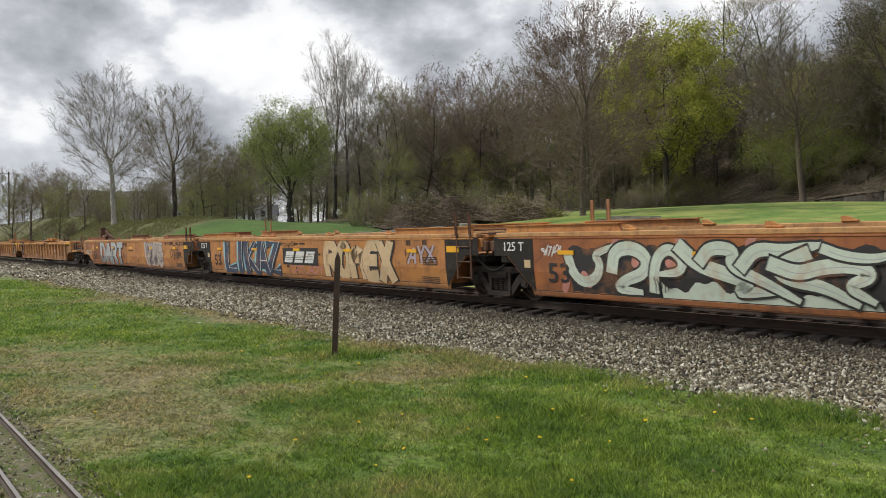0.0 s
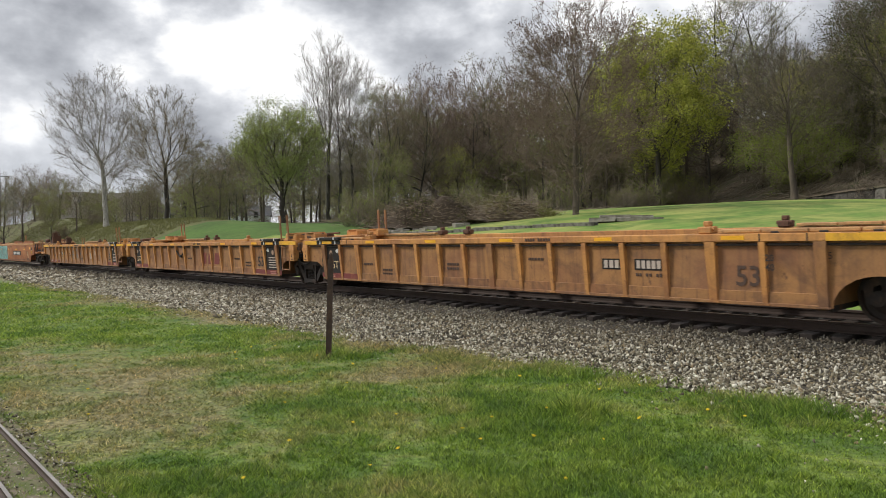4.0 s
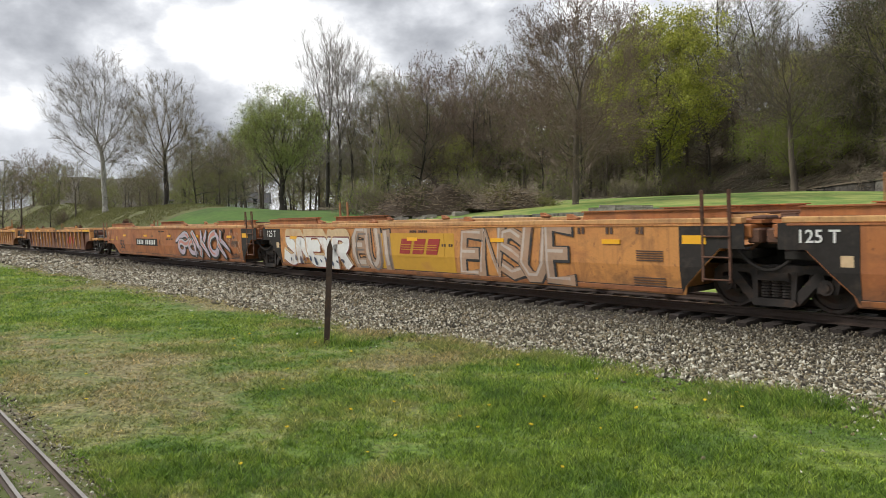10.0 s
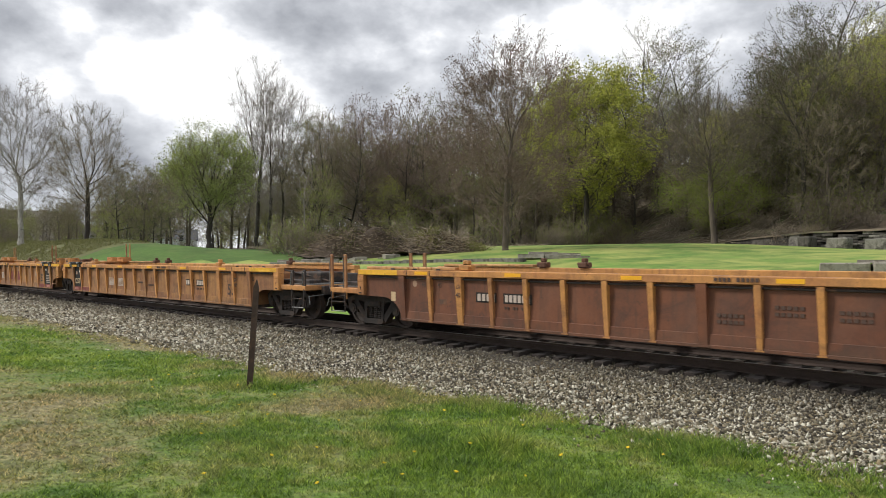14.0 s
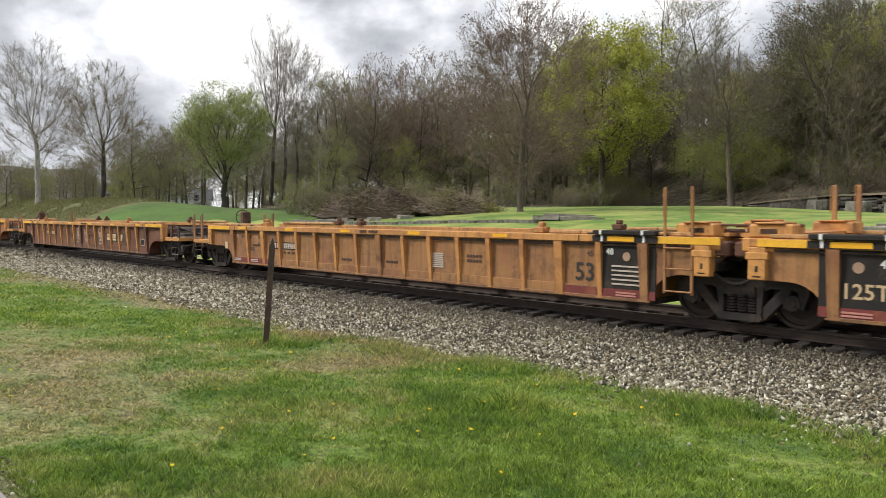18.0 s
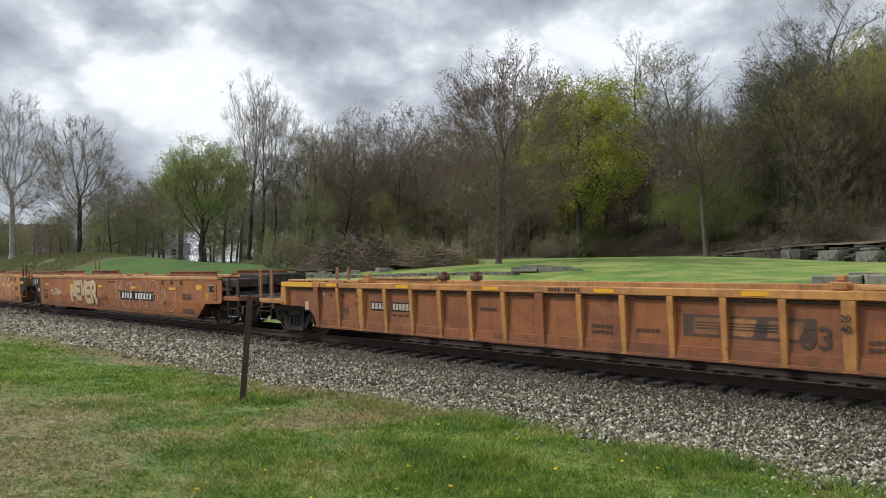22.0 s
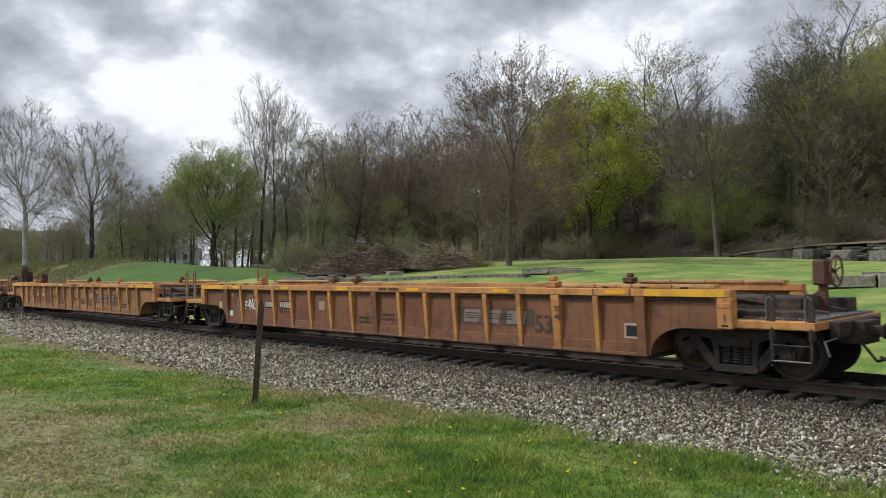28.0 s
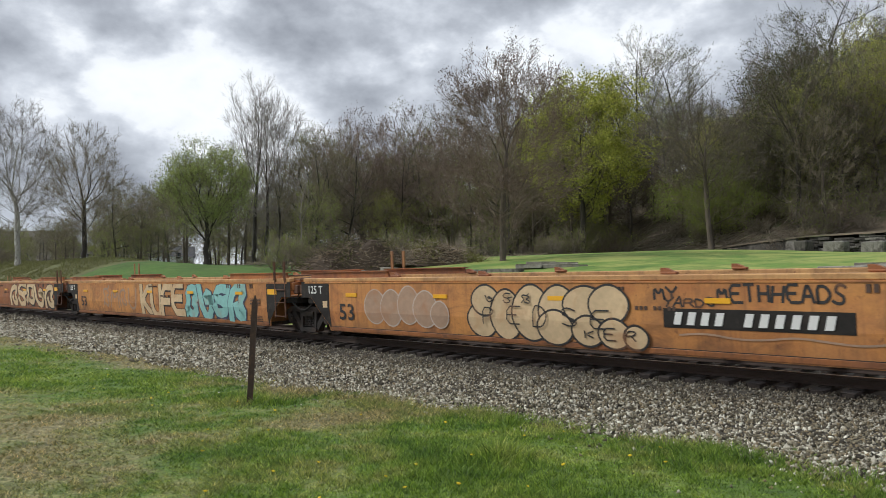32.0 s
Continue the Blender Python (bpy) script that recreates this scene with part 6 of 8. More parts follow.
graffiti(c, f, "ZUEWX", d(-292.9), d(-291.7), 1.1, 1.22, [("chalk", 0.02, 0, 0)], 41, wild=0.05)

# fifth set: smooth
g = add("smooth", "PQ", "OP", "art", "end", "orange", "russet", "orange", "orange-brown smooth-sided well car with chalk-line graffiti")
smooth_marks(*g, AT["PQ"], AT["OP"], "art", "end", number=-320.95, seed=16)
c, h, f, d = g
smears(c, f, d(-330.5), d(-313.0), 12, 65)
graffiti(c, f, "HIDRO", d(-329.3), d(-327.9), 0.72, 0.98, [("white", 0.03, 0, 0)], 27, wild=0.1)
graffiti(c, f, "NEVER", d(-326.6), d(-323.5), 0.6, 1.36, [("char", 0.35, 0.02, -0.02), ("ghost", 0.28, 0, 0), ("cream", 0.2, -0.02, 0.02)], 28, wild=0.07, soft=1, stack=True, label="sand-coloured bubble letters edged in dark brown")
graffiti(c, f - 0.02, "K?U@R%U", d(-321.3), d(-316.0), 0.45, 1.5, [("chalk", 0.026, 0, 0)], 29, wild=0.16, soft=2, fill=1.05, label="thin chalk outlines of letters")
graffiti(c, f, "&%?", d(-315.3), d(-314.0), 0.9, 1.25, [("ghost", 0.03, 0, 0)], 30, wild=0.08)
graffiti(c, f, "FNL", d(-323.0), d(-322.2), 0.55, 0.85, [("char", 0.04, 0, 0)], 31)
shared("tower_boxes", M_ENDGEAR, lambda bm: (box(bm, -2.9, -1.0, -1.3, -0.5, 1.3, 1.58, 0.03), box(bm, -2.6, -0.8, -0.3, 1.2, 1.36, 1.72, 0.03)), c, "equipment_box", pose(h, 0, 0))

g = add("smooth", "QR", "PQ", "art", "art", "gold", "orange", "orange", "gold smooth-sided well car with outline graffiti")
smooth_marks(*g, AT["QR"], AT["PQ"], "art", "art", seed=17)
c, h, f, d = g
graffiti(c, f, "BANK", d(-347.0), d(-343.4), 0.46, 1.42, [("black", 0.4, 0.05, -0.02), ("=gold", 0.33, -0.02, 0.01), ("black", 0.03, 0.12, 0.0)], 32, wild=0.08, soft=1, label="dark smoky sprayed letters")
emblem(c, f, d(-343.2), d(-340.6), 0.7, 1.28)
graffiti(c, f, "EMUR&", d(-340.4), d(-335.8), 0.4, 1.44, [("white", 0.36, 0, 0), ("=gold", 0.3, 0, 0)], 33, wild=0.1, soft=2, fill=0.9, label="letter outlines in thin chalk white")
graffiti(c, f, "HABANERO", d(-348.9), d(-347.4), 0.42, 0.58, [("white", 0.03, 0, 0)], 61, wild=0.02, fill=0.7)
smears(c, f, d(-349.5), d(-335.0), 26, 62)
graffiti(c, f, "WNE", d(-337.2), d(-336.0), 0.9, 1.25, [("chalk", 0.04, 0, 0)], 34)

g = add("smooth", "RS", "QR", "end", "art", "russet", "russet", "russet", "russet smooth-sided well car with green graffiti and brake tower")
smooth_marks(*g, AT["RS"], AT["QR"], "end", "art", number=-366.1, seed=18)
c, h, f, d = g
graffiti(c, f - 0.02, "HAFDBR", d(-363.4), d(-357.6), 0.4, 1.46, [("chalk", 0.3, 0.05, 0.03), ("green", 0.25, 0, 0)], 36, wild=0.06, soft=0, fill=0.75, label="green sprayed letters with chalk shadows")
graffiti(c, f, "RMR", d(-366.5), d(-365.0), 1.15, 1.42, [("char", 0.05, 0, 0)], 37, wild=0.06)
graffiti(c, f, "NAMO", d(-366.0), d(-364.4), 0.4, 0.62, [("chalk", 0.05, 0, 0)], 38, wild=0.03)
brake_tower(c, -h, 1, M_RUST)

# single ribbed cars
g = add("ribbed", "SU", "RS", "end", "end", "umber", "ochre", "ochre", "brown rib-sided well car with ochre ribs and white tag", brake=("R",), tall=True)
ribbed_marks(*g, "end", "end", size=-378.9, number=-389.7, logo=-381.0, logo_colour="char", seed=19)
c, h, f, d = g
graffiti(c, f, "SAVE", d(-390.95), d(-390.2), 0.78, 1.05, [("white", 0.05, 0, 0)], 39, wild=0.06)
plate(c, f, d(-392.0), d(-391.75), 0.45, 0.7, M_SPRAY["white"], "data_label")
plate(c, f, d(-376.7), d(-376.25), 0.6, 0.88, M_SPRAY["chalk"], "data_label")
plate(c, f - 0.006, d(-376.66), d(-376.29), 0.64, 0.84, M_BLACK, "data_label")
g = add("ribbed", "UV", "SU", "end", "end", "tan", "ochre", "ochre", "tan rib-sided well car with patched brown panels", brake=("L",))
ribbed_marks(*g, "end", "end", size=-402.15, number=-412.7, logo=-404.0, logo_colour="char", seed=20)

x0, step, count = g[0]["ribs"]
for i in (2, 4, 6, 10):
    plate(g[0], g[2], x0 + i * step + 0.05, x0 + (i + 1) * step - 0.05, 0.35, 1.37, M_PAINT["brown"], "patched_panel", depth=0.004)

# sixth set: smooth
g = add("smooth", "VW", "UV", "art", "end", "gold", "russet", "orange", "rusty orange smooth-sided well car with bubble-letter graffiti")
smooth_marks(*g, AT["VW"], AT["UV"], "art", "end", number=-428.3, seed=21)
c, h, f, d = g
for k, (x, z, rx, rz) in enumerate(((-436.5, 0.92, 0.34, 0.42), (-435.85, 0.9, 0.33, 0.44), (-435.2, 0.98, 0.32, 0.45), (-434.6, 0.9, 0.34, 0.42), (-434.1, 0.78, 0.24, 0.3))):
    bubble(c, f - 0.004 - 0.003 * k, d(x), z, rx * 1.22, rz, M_SPRAY["ghost"], M_SPRAY["chalk"], 0.03, label="pale worn bubble letter")
for k, (x, z, rx, rz) in enumerate(((-432.75, 0.72, 0.36, 0.36), (-432.65, 1.14, 0.33, 0.3), (-432.05, 0.84, 0.36, 0.5), (-431.35, 0.9, 0.42, 0.54), (-430.65, 0.95, 0.4, 0.48), (-430.75, 0.62, 0.36, 0.32), (-430.0, 1.08, 0.42, 0.34), (-429.45, 1.1, 0.36, 0.34), (-429.95, 0.58, 0.3, 0.27), (-429.35, 0.55, 0.28, 0.26), (-428.88, 0.5, 0.2, 0.2))):
    bubble(c, f - 0.004 - 0.003 * k, d(x), z, rx * 1.2, rz * 1.04, M_SPRAY["cream"], M_SPRAY["black"], 0.045, label="cream bubble letter edged in black")
for word, x0, x1, z0, z1, w in (("%&?", -432.75, -431.2, 1.08, 1.28, 0.028), ("PEDSE", -432.9, -429.3, 0.62, 1.02, 0.03), ("KER", -430.15, -428.75, 0.44, 0.62, 0.03)):
    graffiti(c, f - 0.04, word, d(x0), d(x1), z0, z1, [("black", w, 0, 0)], 43, wild=0.05, soft=1, fill=0.5)
graffiti(c, f, "MY", d(-428.5), d(-428.0), 1.22, 1.42, [("black", 0.05, 0, 0)], 44, wild=0.02)
graffiti(c, f, "METHHEADS", d(-427.3), d(-425.2), 1.2, 1.46, [("black", 0.05, 0, 0)], 45, wild=0.02, fill=0.75)
graffiti(c, f, "YARD&", d(-428.3), d(-427.3), 1.1, 1.25, [("black", 0.035, 0, 0)], 46, wild=0.03)
bm = bmesh.new()
ribbon(bm, rounded([(d(-428.0) + 0.5 * i, 0.6 + 0.05 * math.sin(i * 1.9)) for i in range(8)], 2), 0.035, f - 0.01)
part("chalk_line", tucked(bm, f), M_SPRAY["ghost"], c)
graffiti(c, f, "PAY", d(-424.4), d(-422.1), 0.5, 1.46, [("black", 0.37, 0.02, -0.02), ("white", 0.27, 0, 0), ("silver", 0.27, 0, 0, 0.72)], 47, wild=0.03, soft=0, fill=0.66, label="white block letters with a black shadow")
brake_tower(c, h, -1, M_ENDGEAR)

g = add("smooth", "WX", "VW", "art", "art", "gold", "orange", "orange", "russet smooth-sided well car with cream and teal graffiti")
smooth_marks(*g, AT["WX"], AT["VW"], "art", "art", seed=22)
c, h, f, d = g
graffiti(c, f, "KUFE", d(-451.0), d(-447.3), 0.4, 1.46, [("black", 0.34, 0.02, -0.02), ("cream", 0.26, 0, 0)], 48, wild=0.09, soft=1, fill=0.85, stack=True, label="cream sprayed letters edged in black")
graffiti(c, f, "?%&@", d(-447.2), d(-442.9), 0.4, 1.46, [("blue", 0.44, 0.02, -0.02), ("teal", 0.32, 0, 0)], 49, wild=0.12, soft=1, fill=0.95, stack=True, label="teal sprayed letterforms")
graffiti(c, f, "?M@U", d(-455.0), d(-451.4), 0.6, 1.3, [("ghost", 0.1, 0, 0)], 50, wild=0.1)

g = add("smooth", "tail", "WX", "end", "art", "russet", "orange", "orange", "russet smooth-sided well car with black and cream graffiti")
smooth_marks(*g, AT["tail"], AT["WX"], "end", "art", seed=23)
c, h, f, d = g
graffiti(c, f, "@&?%@", d(-468.6), d(-461.2), 0.42, 1.46, [("black", 0.4, 0.03, -0.02), ("cream", 0.28, 0, 0)], 51, wild=0.12, soft=1, fill=0.95, stack=True, label="cream sprayed letterforms edged in black")

M_POST = simple("rusty_post", (0.07, 0.045, 0.035), 0.85, 0.1, vary=0.4, scale=9, relief=0.4, dirt=(0.13, 0.075, 0.045))
def build_post():
    bm = bmesh.new()
    prism(bm, [(-0.045, -0.3), (0.045, -0.3), (0.045, 1.58), (0.0, 1.72), (-0.045, 1.58)], -0.02, 0.02)
    p = obj("marker_post", bm, M_POST)
    p.matrix_world = pose(-11.3, 6.45, 0, 0, 2.0, 50)
    tagged(p, "rusty iron trackside post with a pointed top", "post")
build_post()
# ---- trees ----
def bark(name, c, vary=0.35, dirt=None):
    return simple(name, c, 0.9, vary=vary, scale=5.0, relief=0.5, stretch=(3, 3, 0.7), dirt=dirt)


def leaf(name, lo, hi):
    m, n, l, b = mat(name)
    g = n.new("ShaderNodeNewGeometry")
    o = n.new("ShaderNodeObjectInfo")
    c = ramp(n, l, g.outputs["Random Per Island"], [(0.0, lo), (1.0, hi)])
    c = mix(n, l, 1.0, c, ramp(n, l, o.outputs["Random"], [(0.0, 0.62), (1.0, 1.3)]), "MULTIPLY")
    l.new(c, b.inputs["Base Color"])
    b.inputs["Roughness"].default_value = 0.6
    t = n.new("ShaderNodeBsdfTranslucent")
    l.new(c, t.inputs[0])
    ms = n.new("ShaderNodeMixShader")
    ms.inputs[0].default_value = 0.5
    l.new(b.outputs[0], ms.inputs[1])
    l.new(t.outputs[0], ms.inputs[2])
    l.new(ms.outputs[0], n["Material Output"].inputs[0])
    return m


M_BARK = bark("grey_brown_bark", (0.105, 0.084, 0.066))
M_BARKDK = bark("dark_bark", (0.045, 0.038, 0.032))
M_PALE = bark("pale_mottled_bark", (0.42, 0.4, 0.36), 0.5, (0.13, 0.11, 0.09))
M_TWIG = bark("brown_twigs", (0.25, 0.208, 0.155))
M_TWIGDK = bark("dark_twigs", (0.135, 0.112, 0.086))
M_TWIGPALE = bark("pale_twigs", (0.27, 0.235, 0.21))
M_TWIGRED = bark("reddish_twigs", (0.22, 0.165, 0.132))
L_GREEN = leaf("fresh_green_leaves", (0.19, 0.24, 0.042), (0.37, 0.42, 0.09))
L_FRESH = leaf("light_spring_leaves", (0.23, 0.28, 0.075), (0.4, 0.45, 0.145))
L_YELLOW = leaf("yellow_green_leaves", (0.235, 0.262, 0.04), (0.54, 0.54, 0.11))
L_OLIVE = leaf("olive_buds", (0.115, 0.118, 0.037), (0.225, 0.225, 0.075))
# dark evergreen-like leaf, its colour also deepened for the hillside's shadow
L_DARK = leaf("dark_shade_toned_leaves", (0.035, 0.04, 0.016), (0.115, 0.12, 0.036))
L_BROWN = leaf("brown_seed_clusters", (0.13, 0.09, 0.068), (0.26, 0.185, 0.14))


def tubes(segs, sides):
    """Tapered tubes for rows of (p, q, r0, r1), as arrays."""
    P = np.array([s[0] for s in segs], float)
    Q = np.array([s[1] for s in segs], float)
    r0, r1 = np.array([s[2] for s in segs]), np.array([s[3] for s in segs])
    ax = Q - P
    ax /= np.linalg.norm(ax, axis=1, keepdims=True) + 1e-9
    ref = np.where(np.abs(ax[:, 2:3]) > 0.9, np.array([[1.0, 0, 0]]), np.array([[0, 0, 1.0]]))
    u = np.cross(ax, ref)
    u /= np.linalg.norm(u, axis=1, keepdims=True) + 1e-9
    w = np.cross(ax, u)
    ang = np.arange(sides) * 2 * np.pi / sides
    ring = np.cos(ang)[None, :, None] * u[:, None] + np.sin(ang)[None, :, None] * w[:, None]
    V = np.concatenate([P[:, None] + ring * r0[:, None, None], Q[:, None] + ring * r1[:, None, None]], 1)
    n = len(segs)
    base = (np.arange(n) * 2 * sides)[:, None]
    k = np.arange(sides)
    F = np.stack([base + k, base + (k + 1) % sides, base + sides + (k + 1) % sides, base + sides + k], -1)
    return V.reshape(-1, 3), F.reshape(-1, 4)


def strips(segs, seed):
    """Flat twigs, each turned its own way, as arrays."""
    rng = np.random.default_rng(seed)
    P = np.array([q[0] for q in segs], float)
    Q = np.array([q[1] for q in segs], float)
    r0, r1 = np.array([q[2] for q in segs])[:, None], np.array([q[3] for q in segs])[:, None]
    u = np.cross(Q - P, rng.normal(0, 1, P.shape))
    u /= np.linalg.norm(u, axis=1, keepdims=True) + 1e-9
    V = np.stack([P - u * r0, P + u * r0, Q + u * r1, Q - u * r1], 1)
    return V.reshape(-1, 3), np.arange(len(P))[:, None] * 4 + np.arange(4)[None]


def grow(seed, height, first, spread, limbs, subs, twigs, up=0.7, lean=(0, 0), trunk_r=None, forks=1, ends=2, droop=0.0, thick=1.0, low=-0.6, bare=0.0):
    """A broadleaf tree whose limbs reach for an egg-shaped crown: heavy wood, light wood, and the tips.
    first: the crown's foot as a share of the height; spread: the crown's radius; up: how steeply the limbs rise."""
    rnd = random.Random(seed)
    r = trunk_r or height * 0.016
    heavy, light, tips = [], [], []

    def line(p, d, length, r0, r1, n, wob, lift, store):
        pts = [Vector(p)]
        d = Vector(d).normalized()
        for i in range(n):
            d = (d + Vector((rnd.gauss(0, wob), rnd.gauss(0, wob), rnd.gauss(0, wob) + lift / n))).normalized()
            q = pts[-1] + d * (length / n)
            a, b = r0 + (r1 - r0) * i / n, r0 + (r1 - r0) * (i + 1) / n
            store.append((tuple(pts[-1]), tuple(q), a, b))
            pts.append(q)
        return pts

    mid_z, half_z = height * (1 + first) / 2, height * (1 - first) / 2
    stems = []
    for fk in range(forks):
        az = rnd.uniform(0, 6.28)
        tilt = 0.0 if forks == 1 else 0.13
        rr = r if fk == 0 else r * 0.78
        d0 = Vector((lean[0] + tilt * math.cos(az), lean[1] + tilt * math.sin(az), 1))
        trunk = line((0.2 * fk * math.cos(az), 0.2 * fk * math.sin(az), -0.3), d0, height * 0.9, rr, rr * 0.1, 12, 0.045, 0.2, heavy)
        heavy[-12] = (heavy[-12][0], heavy[-12][1], rr * 1.4, heavy[-12][3])
        stems.append((trunk, rr))
    order = list(range(limbs))
    rnd.shuffle(order)
    for i in range(limbs):
        trunk, rr = stems[i % forks]
        c = low + (0.96 - low) * (order[i] + rnd.random()) / limbs
        a = i * 2.4 + rnd.uniform(-0.4, 0.4)
        ring = math.sqrt(max(0.0, 1 - c * c)) * spread * rnd.uniform(0.78, 1.08)
        tz = mid_z + c * half_z * rnd.uniform(0.9, 1.05)
        zs = min(max(tz - ring * math.tan(up) * rnd.uniform(0.8, 1.2), height * max(first * 0.75, 0.06)), height * 0.82)
        f = zs / (height * 0.9)
        k = min(int(f * 12), 11)
        p = trunk[k].lerp(trunk[k + 1], f * 12 - k)
        target = Vector((trunk[k].x + ring * math.cos(a), trunk[k].y + ring * math.sin(a), tz))
        ln = (target - p).length
        lr = max(min(rr * (1.05 - f) * 0.6, 0.012 * ln + 0.02), 0.025) * thick
        limb = line(p, (target - p).normalized() + Vector((0, 0, -0.12)), ln * 1.02, lr, 0.018, 6, 0.1, 0.22 - droop, heavy)
        for j in range(subs):
            fj = 0.22 + bare + (0.78 - bare) * (j + rnd.random()) / subs
            kj = min(int(fj * 6), 5)
            pj = limb[kj].lerp(limb[kj + 1], fj * 6 - kj)
            dj = (limb[kj + 1] - limb[kj]).normalized()
            side = Vector((rnd.gauss(0, 1), rnd.gauss(0, 1), rnd.gauss(0.3 - droop, 0.7))).normalized()
            bl = (0.25 * ln + 0.5) * (1.2 - fj * 0.45) * rnd.uniform(0.7, 1.25)
            br = line(pj, dj * 0.7 + side * 0.75, bl, max(lr * 0.4, 0.018), 0.012, 3, 0.15, 0.22 - droop, light)
            for q in range(twigs):
                fq = 0.2 + 0.8 * (q + rnd.random()) / twigs
                kq = min(int(fq * 3), 2)
                pq = br[kq].lerp(br[kq + 1], fq * 3 - kq)
                dq = (br[kq + 1] - br[kq]).normalized()
                sq = Vector((rnd.gauss(0, 1), rnd.gauss(0, 1), rnd.gauss(0.35 - 1.5 * droop, 0.75))).normalized()
                tl = bl * 0.48 * rnd.uniform(0.6, 1.2)
                tw = line(pq, dq * 0.7 + sq * 0.75, tl, 0.013, 0.009, 2, 0.15, 0.15 - droop, light)
                for e in range(ends):
                    pe = tw[0].lerp(tw[2], rnd.uniform(0.3, 1.0))
                    se = Vector((rnd.gauss(0, 1), rnd.gauss(0, 1), rnd.gauss(0.4 - droop, 0.8))).normalized()
                    q2 = pe + se * tl * rnd.uniform(0.35, 0.7)
                    light.append((tuple(pe), tuple(q2), 0.009, 0.006))
                    tips.append(q2)
                tips.append(tw[2])
    return heavy, light, tips


def dome(seed, height, spread, bole, n=420, reach=0.35, lean=(0, 0), trunk_r=0.2, sprays=5, ends=2, stems=1, gap=0.0, egg=0.0, twig=1.0, hang=0.0, thick=1.0, leader=0.45):
    """A tree whose wood grows out to fill a rounded, lobed crown, each new shoot joining the nearest limb.
    bole: the clear trunk as a share of the height; reach: how strongly limbs run straight out from the trunk; egg: over 0, broader low down."""
    rnd = random.Random(seed)
    rng = np.random.default_rng(seed)
    heavy, light, tips = [], [], []
    for st in range(stems):
        hs = height * (1 - 0.07 * st)
        base = np.array((gap * st, gap * 0.5 * st, -0.2))
        foot = hs * bole
        P, par, far = [base], [-1], [0.0]
        up = max(leader * hs - foot, 0.0)
        for k in range(1, 9):
            zk = (foot + 0.2) * k / 4 if k < 5 else foot + up * (k - 4) / 4
            bend = 0.015 * max(0.0, zk - foot)
            q = base + np.array((rnd.gauss(0, 0.05 + bend) + 0.12 * st * gap * min(k, 4) / 4, rnd.gauss(0, 0.05 + bend), zk))
            par.append(len(P) - 1)
            far.append(far[-1] + 0.6 * (zk - P[-1][2]))
            P.append(q)
        # points in the crown, thicker towards its skin
        m = n // stems
        D = rng.normal(0, 1, (m, 3))
        D /= np.linalg.norm(D, axis=1, keepdims=True)
        lobes = np.array([noise.noise((d[0] * 1.6 + seed, d[1] * 1.6, d[2] * 1.6)) for d in D])
        R = rng.uniform(0.12, 1.0, m) ** 0.45 * (1 + 0.3 * lobes)
        C = D * R[:, None]
        zz = C[:, 2]
        wide = spread * (1 - egg * zz)
        A = np.stack([base[0] + C[:, 0] * wide, base[1] + C[:, 1] * wide, foot + 0.02 * hs + (zz + 1) / 2 * (hs - foot)], -1)
        # the crown's underside is fed from the trunk's top
        A = A[np.argsort(np.linalg.norm(A - P[4], axis=1))]
        twigs_at = []
        for t in A:
            arr = np.array(P[3:])
            cost = np.linalg.norm(arr - t, axis=1) + reach * np.array(far[3:]) + 0.6 * np.clip(arr[:, 2] - t[2] + 0.1, 0, None)
            i = int(np.argmin(cost)) + 3
            p = P[i]
            ln = float(np.linalg.norm(t - p))
            steps = max(1, min(4, int(ln / 0.5)))
            last = i
            for k in range(1, steps + 1):
                f = k / steps
                q = p + (t - p) * f + (rng.normal(0, 0.025, 3) * ln * (k < steps)) - np.array((0, 0, 0.05 * ln * math.sin(math.pi * f)))
                par.append(last)
                far.append(far[last] + ln / steps)
                P.append(q)
                last = len(P) - 1
            twigs_at.append(last)
        cnt = np.zeros(len(P))
        for k in twigs_at:
            cnt[k] += 1
        for k in range(len(P) - 1, 0, -1):
            cnt[par[k]] += cnt[k]
        # the limbs' kinks ease out as they thicken
        Q = np.array(P)
        heir = np.full(len(P), -1)
        for k in range(1, len(P)):
            if heir[par[k]] < 0 or cnt[k] > cnt[heir[par[k]]]:
                heir[par[k]] = k
        mids = np.array([k for k in range(4, len(P)) if heir[k] >= 0])
        pa = np.array(par)
        for _ in range(5):
            Q[mids] = 0.5 * Q[mids] + 0.25 * Q[pa[mids]] + 0.25 * Q[heir[mids]]
        P = list(Q)
        rad = np.maximum(trunk_r * (1 - 0.15 * st) * (np.maximum(cnt, 1) / len(A)) ** 0.6, 0.012)
        for k in range(1, len(P)):
            r0 = min(rad[par[k]], rad[k] * 1.25) if k > 8 else rad[par[k]]
            if k == 1:
                r0 = rad[0] * 1.45
            (heavy if rad[k] > 0.022 else light).append((tuple(P[par[k]]), tuple(P[k]), r0, rad[k]))
        size = (4.2 * spread * spread * hs * (1 - bole) / 2 / m) ** (1 / 3) * twig
        mid = np.array((base[0], base[1], foot + (hs - foot) * 0.3))
